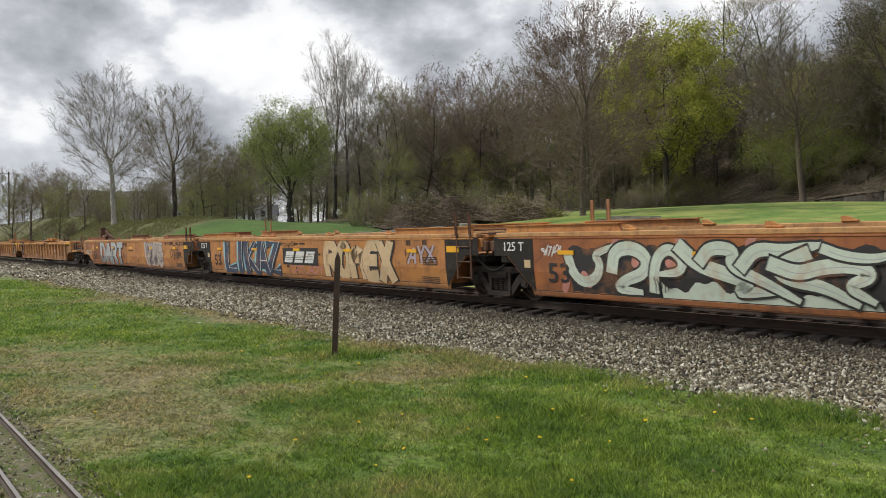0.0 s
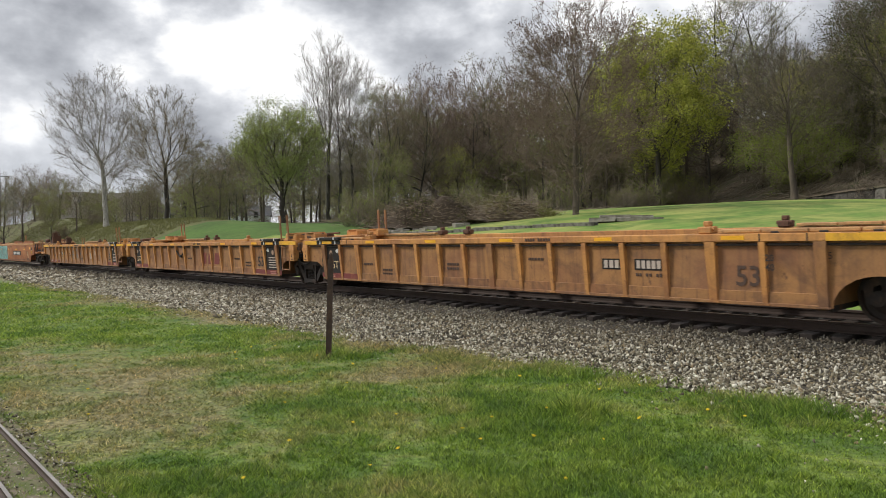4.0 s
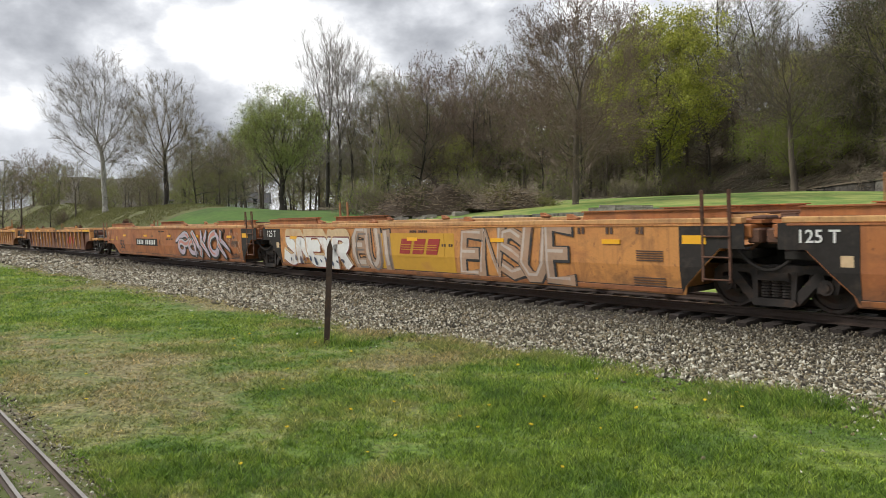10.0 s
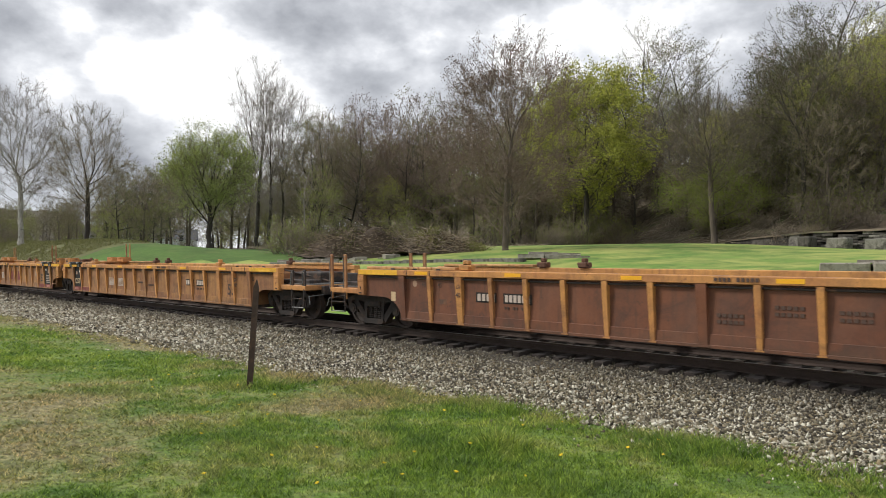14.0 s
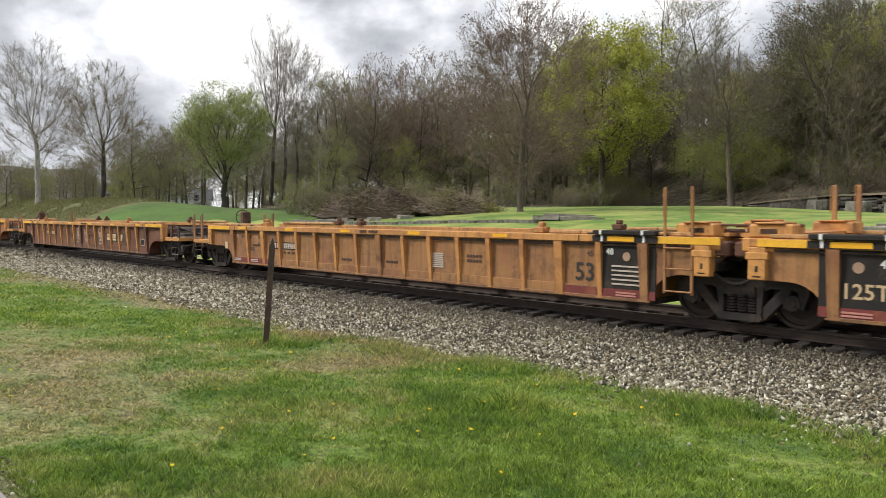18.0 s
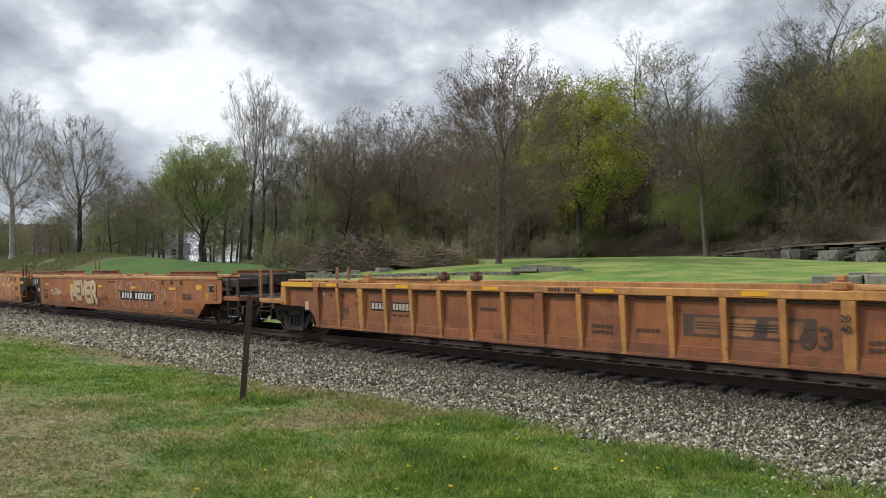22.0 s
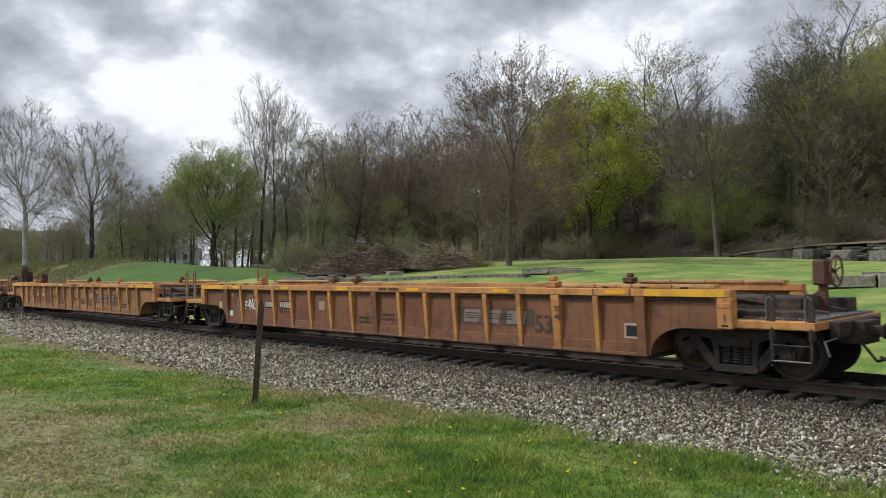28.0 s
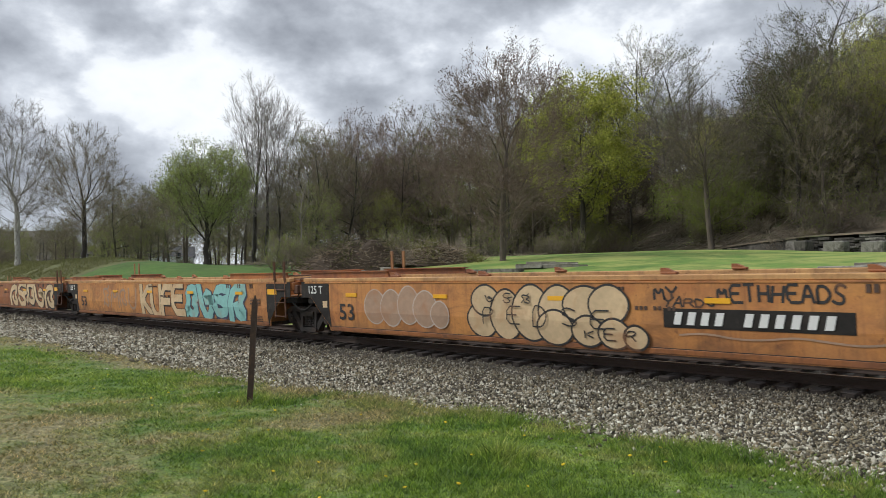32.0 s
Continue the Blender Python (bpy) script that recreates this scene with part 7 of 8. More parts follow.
        for k in twigs_at:
            p = P[k]
            out = p - P[par[k]]
            out = out / (np.linalg.norm(out) + 1e-6) + 0.5 * (p - mid) / (np.linalg.norm(p - mid) + 1e-6) + np.array((0, 0, 0.25 - hang))
            for j in range(sprays):
                d = out + rng.normal(0, 0.75, 3)
                d /= np.linalg.norm(d)
                o = P[par[k]] + (p - P[par[k]]) * rng.uniform(0.2, 1.0)
                ln = size * rng.uniform(0.5, 1.15)
                q1 = o + d * ln * 0.5
                d2 = d + rng.normal(0, 0.25, 3) + np.array((0, 0, 0.15 - hang))
                q2 = q1 + d2 / np.linalg.norm(d2) * ln * 0.5
                light.append((tuple(o), tuple(q1), 0.011 * thick, 0.009 * thick))
                light.append((tuple(q1), tuple(q2), 0.009 * thick, 0.006 * thick))
                tips.append(Vector(q2))
                for e in range(ends):
                    w = d + rng.normal(0, 0.6, 3)
                    s0 = o + (q2 - o) * rng.uniform(0.3, 0.9)
                    q3 = s0 + w / np.linalg.norm(w) * ln * rng.uniform(0.3, 0.6)
                    light.append((tuple(s0), tuple(q3), 0.008 * thick, 0.005 * thick))
                    tips.append(Vector(q3))

    def sheared(p):
        return (p[0] + lean[0] * p[2], p[1] + lean[1] * p[2], p[2])
    heavy = [(sheared(a), sheared(b), r, q) for a, b, r, q in heavy]
    light = [(sheared(a), sheared(b), r, q) for a, b, r, q in light]
    return heavy, light, [Vector(sheared(t)) for t in tips]


def leaves(tips, per, size, spread, seed):
    """Small leaf or bud clumps: bent quads about the tips."""
    rng = np.random.default_rng(seed)
    T = np.repeat(np.array([tuple(t) for t in tips]), per, axis=0)
    T = T + rng.normal(0, spread, (len(T), 3))
    n = len(T)
    a = rng.normal(0, 1, (n, 3))
    a /= np.linalg.norm(a, axis=1, keepdims=True)
    b = np.cross(a, rng.normal(0, 1, (n, 3)))
    b /= np.linalg.norm(b, axis=1, keepdims=True) + 1e-9
    s = size * rng.uniform(0.5, 1.3, (n, 1))
    V = np.stack([T - a * s, T + b * s * 0.6, T + a * s, T - b * s * 0.6], 1).reshape(-1, 3)
    return V, (np.arange(n)[:, None] * 4 + np.arange(4)[None])


def make_tree(name, label, heavy, light, tips, bark_m, twig_m, leaf_m=None, per=1, size=0.1, spread=0.15, share=1.0, seed=0, category="tree", group="", clump=0.0):
    root = new(name)
    tagged(root, label, category, group)
    V, F = tubes(heavy, 6)
    t = raw("trunk", V, F, bark_m, True)
    t.parent = root
    V, F = strips(light, seed + 1)
    if leaf_m is None:
        c = raw("crown", V, F, twig_m)
    else:
        rnd = random.Random(seed)
        # leaf comes out in clumps: whole sprays in leaf, others still bare
        some = [p for p in tips if rnd.random() + clump * 1.6 * noise.noise((p[0] * 0.75 + seed, p[1] * 0.75, p[2] * 0.75)) < share]
        V2, F2 = leaves(some, per, size, spread, seed)
        c = raw("crown", np.concatenate([V, V2]), np.concatenate([F, F2 + len(V)]), twig_m)
        c.data.materials.append(leaf_m)
        idx = np.zeros(len(F) + len(F2), np.int32)
        idx[len(F):] = 1
        c.data.polygons.foreach_set("material_index", idx[:len(c.data.polygons)])
    c.parent = root
    return root


def ground_at(x, y):
    return float(terrain(x, y))


def stand(tree, x, y, turn=0, dz=0.0):
    tree.matrix_world = pose(x, y, ground_at(x, y) + dz, 0, 0, turn)
    return tree


# single trees on the lawn
stand(make_tree("sycamore", "bare white-barked sycamore leaning beside the mound", *dome(11, 15.8, 5.2, 0.2, 420, 0.7, (-0.07, 0.0), 0.27, 7, 3), M_PALE, M_TWIGPALE), -84.5, 22.6, 20)
stand(make_tree("bare_tree", "bare dark-trunked tree with ascending branches", *dome(12, 11.7, 3.8, 0.12, 380, 0.8, (-0.02, 0), 0.22, 7, 3, egg=-0.1), M_BARKDK, M_TWIG, L_OLIVE, 1, 0.04, 0.1, 0.25, 2), -73.0, 24.9, 50)
stand(make_tree("green_tree", "round-crowned tree in fresh light-green leaf", *dome(13, 10.1, 4.3, 0.26, 420, 0.8, (0, 0), 0.25, 6, 2, egg=-0.05, hang=0.1), M_BARKDK, M_TWIGDK, L_FRESH, 9, 0.06, 0.22, 0.55, 3, clump=0.6), -62.5, 31.3, 0)
stand(make_tree("tall_tree", "tall bare tree with two trunks and fine grey twigs", *dome(14, 20.6, 4.0, 0.12, 630, 0.9, (0, 0), 0.23, 7, 3, stems=3, gap=1.2, leader=0.42), M_BARKDK, M_TWIGPALE), -75.7, 43.4, 10)
stand(make_tree("tall_tree", "dark bare tree beside the two-trunked one", *dome(24, 15.0, 4.3, 0.16, 360, 0.6, (0.03, 0), 0.26, 6, 3), M_BARKDK, M_TWIG, L_OLIVE, 2, 0.05, 0.14, 0.4, 8, clump=0.4), -70.5, 47.0, 70)
stand(make_tree("budding_tree", "spreading bare tree with brown seed clusters", *dome(15, 12.9, 4.9, 0.08, 600, 0.75, (0, 0), 0.2, 6, 3, egg=0.12, leader=0.6), M_BARK, M_TWIGRED, L_BROWN, 4, 0.05, 0.1, 0.34, 4, clump=1.0), -32.6, 35.8, 0)
stand(make_tree("lawn_tree", "slender bare tree on the lawn edge with sparse buds", *dome(16, 12.2, 4.5, 0.32, 380, 0.6, (-0.08, 0), 0.2, 7, 3, leader=0.65), M_BARK, M_TWIGDK, L_OLIVE, 1, 0.045, 0.1, 0.25, 5, clump=0.4), -30.4, 57.5, 0)
stand(make_tree("maple", "maple in bright yellow-green spring leaf", *dome(17, 16.8, 6.1, 0.2, 520, 0.5, (0, 0), 0.24, 5, 2, egg=0.0), M_BARKDK, M_TWIGDK, L_YELLOW, 13, 0.11, 0.27, 0.46, 6, clump=1.2), -44.5, 60.0, 0)
stand(make_tree("small_tree", "small tree in sparse pale-green leaf", *dome(18, 6.6, 4.4, 0.25, 220, 0.3, (0, 0), 0.13, 5, 2), M_BARK, M_TWIG, L_GREEN, 11, 0.055, 0.26, 0.5, 7, clump=0.5), -32.0, 60.8, 0)
stand(make_tree("young_tree", "thin young white-barked tree beside the brush heap", *dome(19, 8.5, 1.3, 0.45, 50, 0.5, (0, 0), 0.07, 3, 1), M_TWIGPALE, M_TWIGPALE), -59.5, 38.8, 0)

# how high the woods stand against the sky, by bearing, in degrees
SKYLINE = [(7, 3.4), (10, 5.2), (12, 5.4), (14, 4.6), (18, 5.2), (21.5, 7.6), (26, 9.2), (34, 11.4), (37.5, 12.2), (42.4, 13.2), (45, 13.0), (51, 14.0), (57, 14.4), (61, 13.4), (64.8, 14.2), (67, 16.4), (70.5, 17.8), (78, 19.5)]


# the woods: a few grown trees, each repeated at its own turn
def woods():
    rnd = random.Random(21)
    kinds = []
    spec = [(31, 17, 0.12, 5.4, M_BARKDK, M_TWIGDK, L_OLIVE, 0.2, "bare woodland tree with dark fine branches"),
            (32, 19, 0.14, 5.6, M_BARK, M_TWIG, L_OLIVE, 0.55, "bare woodland tree with a haze of olive buds"),
            (33, 16, 0.08, 5.8, M_BARK, M_TWIGRED, L_BROWN, 0.6, "woodland tree with reddish-brown buds"),
            (34, 18, 0.1, 5.4, M_BARKDK, M_TWIG, L_GREEN, 1.25, "woodland tree in thin first green leaf"),
            (35, 20, 0.2, 5.0, M_BARKDK, M_TWIG, L_OLIVE, 0.1, "tall bare woodland tree with fine grey-brown twigs"),
            (36, 17, 0.1, 5.4, M_BARKDK, M_TWIG, L_YELLOW, 1.7, "woodland tree in yellow-green leaf"),
            (37, 15, 0.05, 5.8, M_BARKDK, M_TWIGDK, L_BROWN, 0.6, "low-branched dark woodland tree"),
            (38, 16, 0.06, 5.8, M_BARKDK, M_TWIGDK, L_DARK, 1.3, "dark-leaved woodland tree, its leaf colour deepened for the slope's shadow")]
    for seed, h, first, sp, b, t, lf, share, lab in spec:
        shape = grow(seed, h, first, sp, 28, 6, 4, up=0.65, trunk_r=0.011 * h, thick=0.75, ends=3) if seed % 4 == 3 else dome(seed, h, sp, max(first, 0.1), 165, 0.6, (0, 0), 0.014 * h, 4, 2, thick=2.5, leader=0.55)
        k = make_tree("woodland_tree", lab, *shape, b, t, lf, 9, 0.075, 0.34, share * 0.5, seed, group="wooded hillside", clump=0.5)
        kinds.append([k, h, False])

    def put(i, x, y, s=1.0):
        k, h, used = kinds[i]
        m = pose(x, y, ground_at(x, y) - 0.1, rnd.uniform(-2, 2), rnd.uniform(-2, 2), rnd.uniform(0, 360)) @ Matrix.Diagonal((s, s, s, 1))
        if not used:
            k.matrix_world = m
            kinds[i][2] = True
            return
        copy_thing(k, m)

    def size(i, bearing, r, x, y):
        """As large as the skyline lets it stand there."""
        over = 2.8 if i in (0, 4) and bearing > 55 and r > 92 else 0.0
        top = math.tan(radians(float(np.interp(bearing, *zip(*SKYLINE))) + over)) * r + 1.85
        return max(0.3, min((top - ground_at(x, y)) / kinds[i][1], 1.12))
    # the hillside, by bearing (0: along the railway, 90: straight across) and depth behind the edge
    spots = []
    for n in range(300):
        bearing = rnd.uniform(33, 77)
        edge = 80 + 5 * math.sin(bearing * 0.35) - 8 * smoothstep(52, 66, bearing) - 3 * smoothstep(62, 72, bearing)
        depth = rnd.choice((0, 0, 4, 10, 18, 27, 38)) + rnd.uniform(0, 8)
        r = edge + depth
        a = radians(bearing)
        x, y = -r * math.cos(a), r * math.sin(a)
        if any((x - u) ** 2 + (y - v) ** 2 < 6 for u, v in spots):
            continue
        spots.append((x, y))
        pick = rnd.choices(range(7), (1.5, 6.5, 4.5, 5, 3, 1.0, 1.5))[0]
        if depth > 30:
            pick = rnd.choices(range(7), (4, 2, 1, 0.5, 6, 0.5, 0))[0]
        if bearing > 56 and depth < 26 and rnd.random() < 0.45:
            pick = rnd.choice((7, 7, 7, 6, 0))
        elif bearing > 62 and depth > 7 and rnd.random() < 0.7:
            pick = rnd.choice((5, 3, 5))
        if 34 < bearing < 45 and rnd.random() < 0.25:
            pick = 1
        put(pick, x, y, size(pick, bearing, r, x, y) * rnd.uniform(0.8, 1.04) * (1.0 if depth > 8 else rnd.uniform(0.72, 1.0)))
    # yellow-green crowns on the upper slope
    for n in range(16):
        bearing = 62 + 0.85 * n + rnd.uniform(-0.5, 0.5)
        r = rnd.uniform(71, 82)
        x, y = -r * math.cos(radians(bearing)), r * math.sin(radians(bearing))
        pick = (5, 3, 5, 5)[n % 4]
        put(pick, x, y, size(pick, bearing, r, x, y) * rnd.uniform(0.88, 1.02))
    # a thin row beyond the lawn towards the far end, with gaps
    for n in range(92):
        bearing = 8.5 + 25 * rnd.random()
        r = rnd.uniform(94, 150) if n % 3 else rnd.uniform(150, 230)
        a = radians(bearing)
        x, y = -r * math.cos(a), r * math.sin(a)
        pick = rnd.choices(range(7), (0.6, 6, 1, 4, 3, 2, 0.5))[0]
        put(pick, x, y, size(pick, bearing, r, x, y) * rnd.uniform(0.75, 1.03))


woods()


def undergrowth():
    rnd = random.Random(8)
    base = []
    for seed, lf, share in ((51, L_OLIVE, 0.5), (52, None, 0), (53, L_GREEN, 0.45)):
        heavy, light, tips = [], [], []
        for k in range(7):
            a, b, c = grow(seed * 10 + k, rnd.uniform(1.8, 3.4), 0.1, 1.3, 7, 4, 3, up=0.5, trunk_r=0.035, lean=(rnd.uniform(-0.5, 0.5), rnd.uniform(-0.5, 0.5)), ends=1)
            off = np.array((rnd.uniform(-1.2, 1.2), rnd.uniform(-1.2, 1.2), 0))
            for src, dst in ((a, heavy), (b, light)):
                dst += [(tuple(np.array(p) + off), tuple(np.array(q) + off), r0, r1) for p, q, r0, r1 in src]
            tips += [Vector(np.array(t) + off) for t in c]
        base.append(make_tree("shrub", "tangled leafless shrub at the wood's edge" if lf is None else "tangled shrub with sparse spring leaf", heavy, light, tips, M_TWIGDK, M_TWIGRED if seed == 51 else M_TWIG, lf, 3, 0.055, 0.2, share, seed, "shrub", "undergrowth", clump=0.4))
    done = [False] * 3
    for n in range(156):
        bearing = rnd.uniform(31, 76) if n < 84 else (rnd.uniform(8, 33) if n < 98 else rnd.uniform(50, 77))
        edge = 78 + 5 * math.sin(bearing * 0.35) - 8 * smoothstep(52, 66, bearing) - 3 * smoothstep(62, 72, bearing)
        r = edge + rnd.choice((0, 3, 8, 14)) + rnd.uniform(-1, 3) - (3 if n >= 98 and bearing < 60 else 0) + (26 if bearing < 33 else 0)
        a = radians(bearing)
        x, y = -r * math.cos(a), r * math.sin(a)
        i = rnd.randrange(3)
        s = rnd.uniform(0.5, 1.15)
        m = pose(x, y, ground_at(x, y) - 0.1, 0, 0, rnd.uniform(0, 360)) @ Matrix.Diagonal((s, s, s, 1))
        if n >= 150:
            # scrub about the brush heap
            bearing, r, i = ((32.6, 55, 2), (33.6, 56, 0), (31.5, 57, 2), (39.6, 56, 0), (40.6, 57, 2), (35.5, 57, 0))[n - 150]
            x, y = -r * math.cos(radians(bearing)), r * math.sin(radians(bearing))
            m = pose(x, y, ground_at(x, y) - 0.1, 0, 0, 70 * n) @ Matrix.Diagonal((0.8, 0.8, 0.8, 1))
        if not done[i]:
            base[i].matrix_world = m
            done[i] = True
        else:
            copy_thing(base[i], m)


undergrowth()


def fallen_wood():
    """Sticks and logs lying among the leaf litter under the trees."""
    rnd = random.Random(44)
    segs = []
    for n in range(2600):
        bearing = rnd.uniform(30, 76)
        edge = 76 + 5 * math.sin(bearing * 0.35) - 8 * smoothstep(52, 66, bearing)
        r = edge + rnd.expovariate(1 / 9.0)
        a = radians(bearing)
        x, y = -r * math.cos(a), r * math.sin(a)
        z = ground_at(x, y) + 0.04
        ln, t = rnd.uniform(0.6, 3.2), rnd.uniform(0, 6.28)
        q = (x + ln * math.cos(t), y + ln * math.sin(t))
        k = rnd.choice((0.015, 0.02, 0.03, 0.05))
        segs.append(((x, y, z), (*q, ground_at(*q) + rnd.uniform(0.03, 0.5)), k, k * 0.6))
    V, F = tubes(segs, 4)
    tagged(raw("fallen_branches", V, F, M_TWIG), "fallen sticks and branches in the leaf litter", "fallen wood", kind="stuff")


fallen_wood()
# ---- foreground: ballast stones, grass, flowers, garden railway ----
BED = np.array([(-5.85, -0.62), (-5.4, -0.54), (-4.0, -0.47), (-2.6, -0.39), (-1.75, -0.35), (-1.2, -0.285), (-0.9, -0.26), (0.9, -0.26), (1.8, -0.27)])


def stones(n, x0, x1, bias, size, seed):
    rng = np.random.default_rng(seed)
    x = x1 + (x0 - x1) * rng.random(n) ** bias
    u = rng.random(n)
    yl = -6.4 + u * 5.55
    edge = np.array([0.5 * noise.noise((a * 0.33, 0.2, 0.7)) + 0.3 * noise.noise((a * 1.3, 3.2, 0.7)) + 0.16 * noise.noise((a * 4.1, 1.2, 0.7)) for a in x])
    keep = yl > -5.98 + edge
    stray = rng.random(n) < 0.04
    yl = np.where(stray, yl - rng.exponential(0.35, n) * (yl < -5.5), yl)
    keep |= stray
    x, yl = x[keep], yl[keep]
    n = len(x)
    z = np.interp(yl, BED[:, 0], BED[:, 1]) + TRACK_Z + np.where(np.abs(yl) < 2, yl * math.sin(radians(CANT)), -0.06)
    z = np.maximum(z, terrain(x, TRACK_Y + yl))
    s = size * (0.011 + 0.026 * rng.random(n) ** 2.0) * (1 + 0.5 * (x < -18))
    unit = np.array([(1, 0, 0), (-1, 0, 0), (0, 1, 0), (0, -1, 0), (0, 0, 1), (0, 0, -1)], float)
    V = unit[None] * (s[:, None, None] * rng.uniform(0.5, 1.35, (n, 6, 1)) * rng.uniform(0.6, 1.25, (n, 1, 3))) + rng.normal(0, 1, (n, 6, 3)) * s[:, None, None] * 0.3
    a = rng.uniform(0, 6.28, n)
    ca, sa = np.cos(a)[:, None], np.sin(a)[:, None]
    b = rng.uniform(0, 6.28, n)
    cb, sb = np.cos(b)[:, None], np.sin(b)[:, None]
    X, Y, Z = V[..., 0], V[..., 1], V[..., 2]
    X, Y = X * ca - Y * sa, X * sa + Y * ca
    Y, Z = Y * cb - Z * sb, Y * sb + Z * cb
    V = np.stack([X + x[:, None], Y + TRACK_Y + yl[:, None], Z + (z + s * 0.35)[:, None]], -1).reshape(-1, 3)
    T = np.array([(0, 2, 4), (2, 1, 4), (1, 3, 4), (3, 0, 4), (2, 0, 5), (1, 2, 5), (3, 1, 5), (0, 3, 5)])
    F = (np.arange(n)[:, None, None] * 6 + T[None]).reshape(-1, 3)
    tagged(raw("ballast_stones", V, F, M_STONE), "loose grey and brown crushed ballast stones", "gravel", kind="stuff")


stones(165000, -44.5, 1.5, 1.7, 1.0, 4)
stones(24000, -105, -43, 1.3, 2.3, 5)


def grass(n, b0, b1, r0, r1, seed):
    rng = np.random.default_rng(seed)
    bearing = np.radians(rng.uniform(b0, b1, n))
    r = r0 * (r1 / r0) ** rng.random(n)
    x, y = -r * np.cos(bearing), r * np.sin(bearing)
    lim = 8.12 + np.array([0.5 * noise.noise((a * 0.33, 0.2, 0.7)) + 0.3 * noise.noise((a * 1.3, 3.2, 0.7)) + 0.16 * noise.noise((a * 4.1, 1.2, 0.7)) for a in x])
    lim += rng.exponential(0.16, n)
    keep = (y < lim) & ~((y > 0.92) & (y < 1.5) & (rng.random(n) < 0.4))
    x, y, r = x[keep], y[keep], r[keep]
    # uneven growth: lush clumps and thin worn places
    lush = np.array([noise.noise((a * 0.8, b * 0.8, 0.0)) + 0.75 * noise.noise((a * 2.7, b * 2.7, 4.0)) + 0.85 * noise.noise((a * 7, b * 7, 2.0)) for a, b in zip(x, y)])
    worn = np.zeros(len(x))
    for cx, cy, reach, much in WORN:
        worn = np.maximum(worn, np.clip(1 - np.hypot(x - cx, y - cy) / reach, 0, 1))
    keep = rng.random(len(x)) < np.clip(0.92 + 0.3 * lush - 0.3 * worn, 0.5, 1)
    x, y, r, lush, worn = x[keep], y[keep], r[keep], lush[keep], worn[keep]
    n = len(x)
    h = rng.uniform(0.018, 0.048, n) * np.clip(1 + 0.9 * lush, 0.35, 2.2) * (1 - 0.55 * worn) * (1 + 0.012 * r)
    near_post = np.exp(-((x + 11.3) ** 2 + (y - 6.45) ** 2) / 0.25)
    tuft = np.exp(-((x + 5.75) ** 2 + (y - 6.3) ** 2) / 0.09)
    fringe = np.clip(1 - np.abs(y - 8.0) / 0.8, 0, 1) * (x > -12)
    h *= 1 + 1.3 * near_post + 3.6 * tuft + 0.9 * fringe
    w = 0.002 + 0.0007 * np.maximum(r, 4.0)
    a = rng.uniform(0, 6.28, n)
    lx, ly = np.cos(a), np.sin(a)
    tip = rng.normal(0, 0.8, (n, 2)) * (h * (1 + 1.2 * worn))[:, None]
    z = terrain(x, y)
    A = np.stack([x - lx * w, y - ly * w, z - 0.005], -1)
    B = np.stack([x + lx * w, y + ly * w, z - 0.005], -1)
    C = np.stack([x + tip[:, 0], y + tip[:, 1], z + h], -1)
    V = np.stack([A, B, C], 1).reshape(-1, 3)
    tagged(raw("grass", V, np.arange(3 * n).reshape(-1, 3), M_BLADE), "short spring grass with worn yellowed patches", "grass", kind="stuff")


grass(540000, 3, 76, 4.2, 46, 9)
grass(50000, 3, 76, 0.8, 4.2, 10)
grass(120000, 76, 363, 0.8, 24, 11)

M_PETAL = simple("dandelion_petals", (0.75, 0.55, 0.015), 0.7, vary=0.12, scale=20, relief=0.1)
M_STEM = simple("dandelion_stem", (0.12, 0.2, 0.04), 0.7, vary=0.2, scale=20, relief=0.05)


def dandelions():
    root = new("dandelion")
    tagged(root, "small yellow dandelion blooming in the grass", "flower", group="dandelions in the lawn")
    bm = bmesh.new()
    for k in range(14):
        a = 2 * math.pi * k / 14
        c, s = math.cos(a), math.sin(a)
        v = [bm.verts.new(p) for p in ((0, 0, 0.006), (0.014 * c - 0.004 * s, 0.014 * s + 0.004 * c, 0.004), (0.023 * c, 0.023 * s, 0.008), (0.014 * c + 0.004 * s, 0.014 * s - 0.004 * c, 0.004))]
        bm.faces.new(v)
    disc(bm, (0, 0, 0.004), 0.011, 0.006, 8, "z")
    part("bloom", bm, M_PETAL, root, "yellow ray bloom").location.z = 0.055
    bm = bmesh.new()
    rod(bm, (0, 0, -0.01), (0, 0, 0.055), 0.0025, 5)
    part("stem", bm, M_STEM, root)
    rnd = random.Random(12)
    spots = [(-6.05, 5.35), (-6.6, 3.35), (-7.9, 5.75), (-8.1, 4.05), (-10.2, 5.1), (-5.8, 2.55), (-4.75, 5.55), (-5.9, 6.0), (-12.6, 5.4), (-6.9, 4.2), (-5.2, 5.1)]
    spots += [(-rnd.uniform(4, 17), rnd.uniform(2, 8.4)) for _ in range(34)]
    first = True
    for x, y in spots:
        m = pose(x, y, ground_at(x, y), rnd.uniform(-15, 15) + 12, rnd.uniform(-15, 15), rnd.uniform(0, 360)) @ Matrix.Scale(rnd.uniform(0.7, 1.15), 4)
        if first:
            root.matrix_world = m
            first = False
        else:
            copy_thing(root, m)


dandelions()

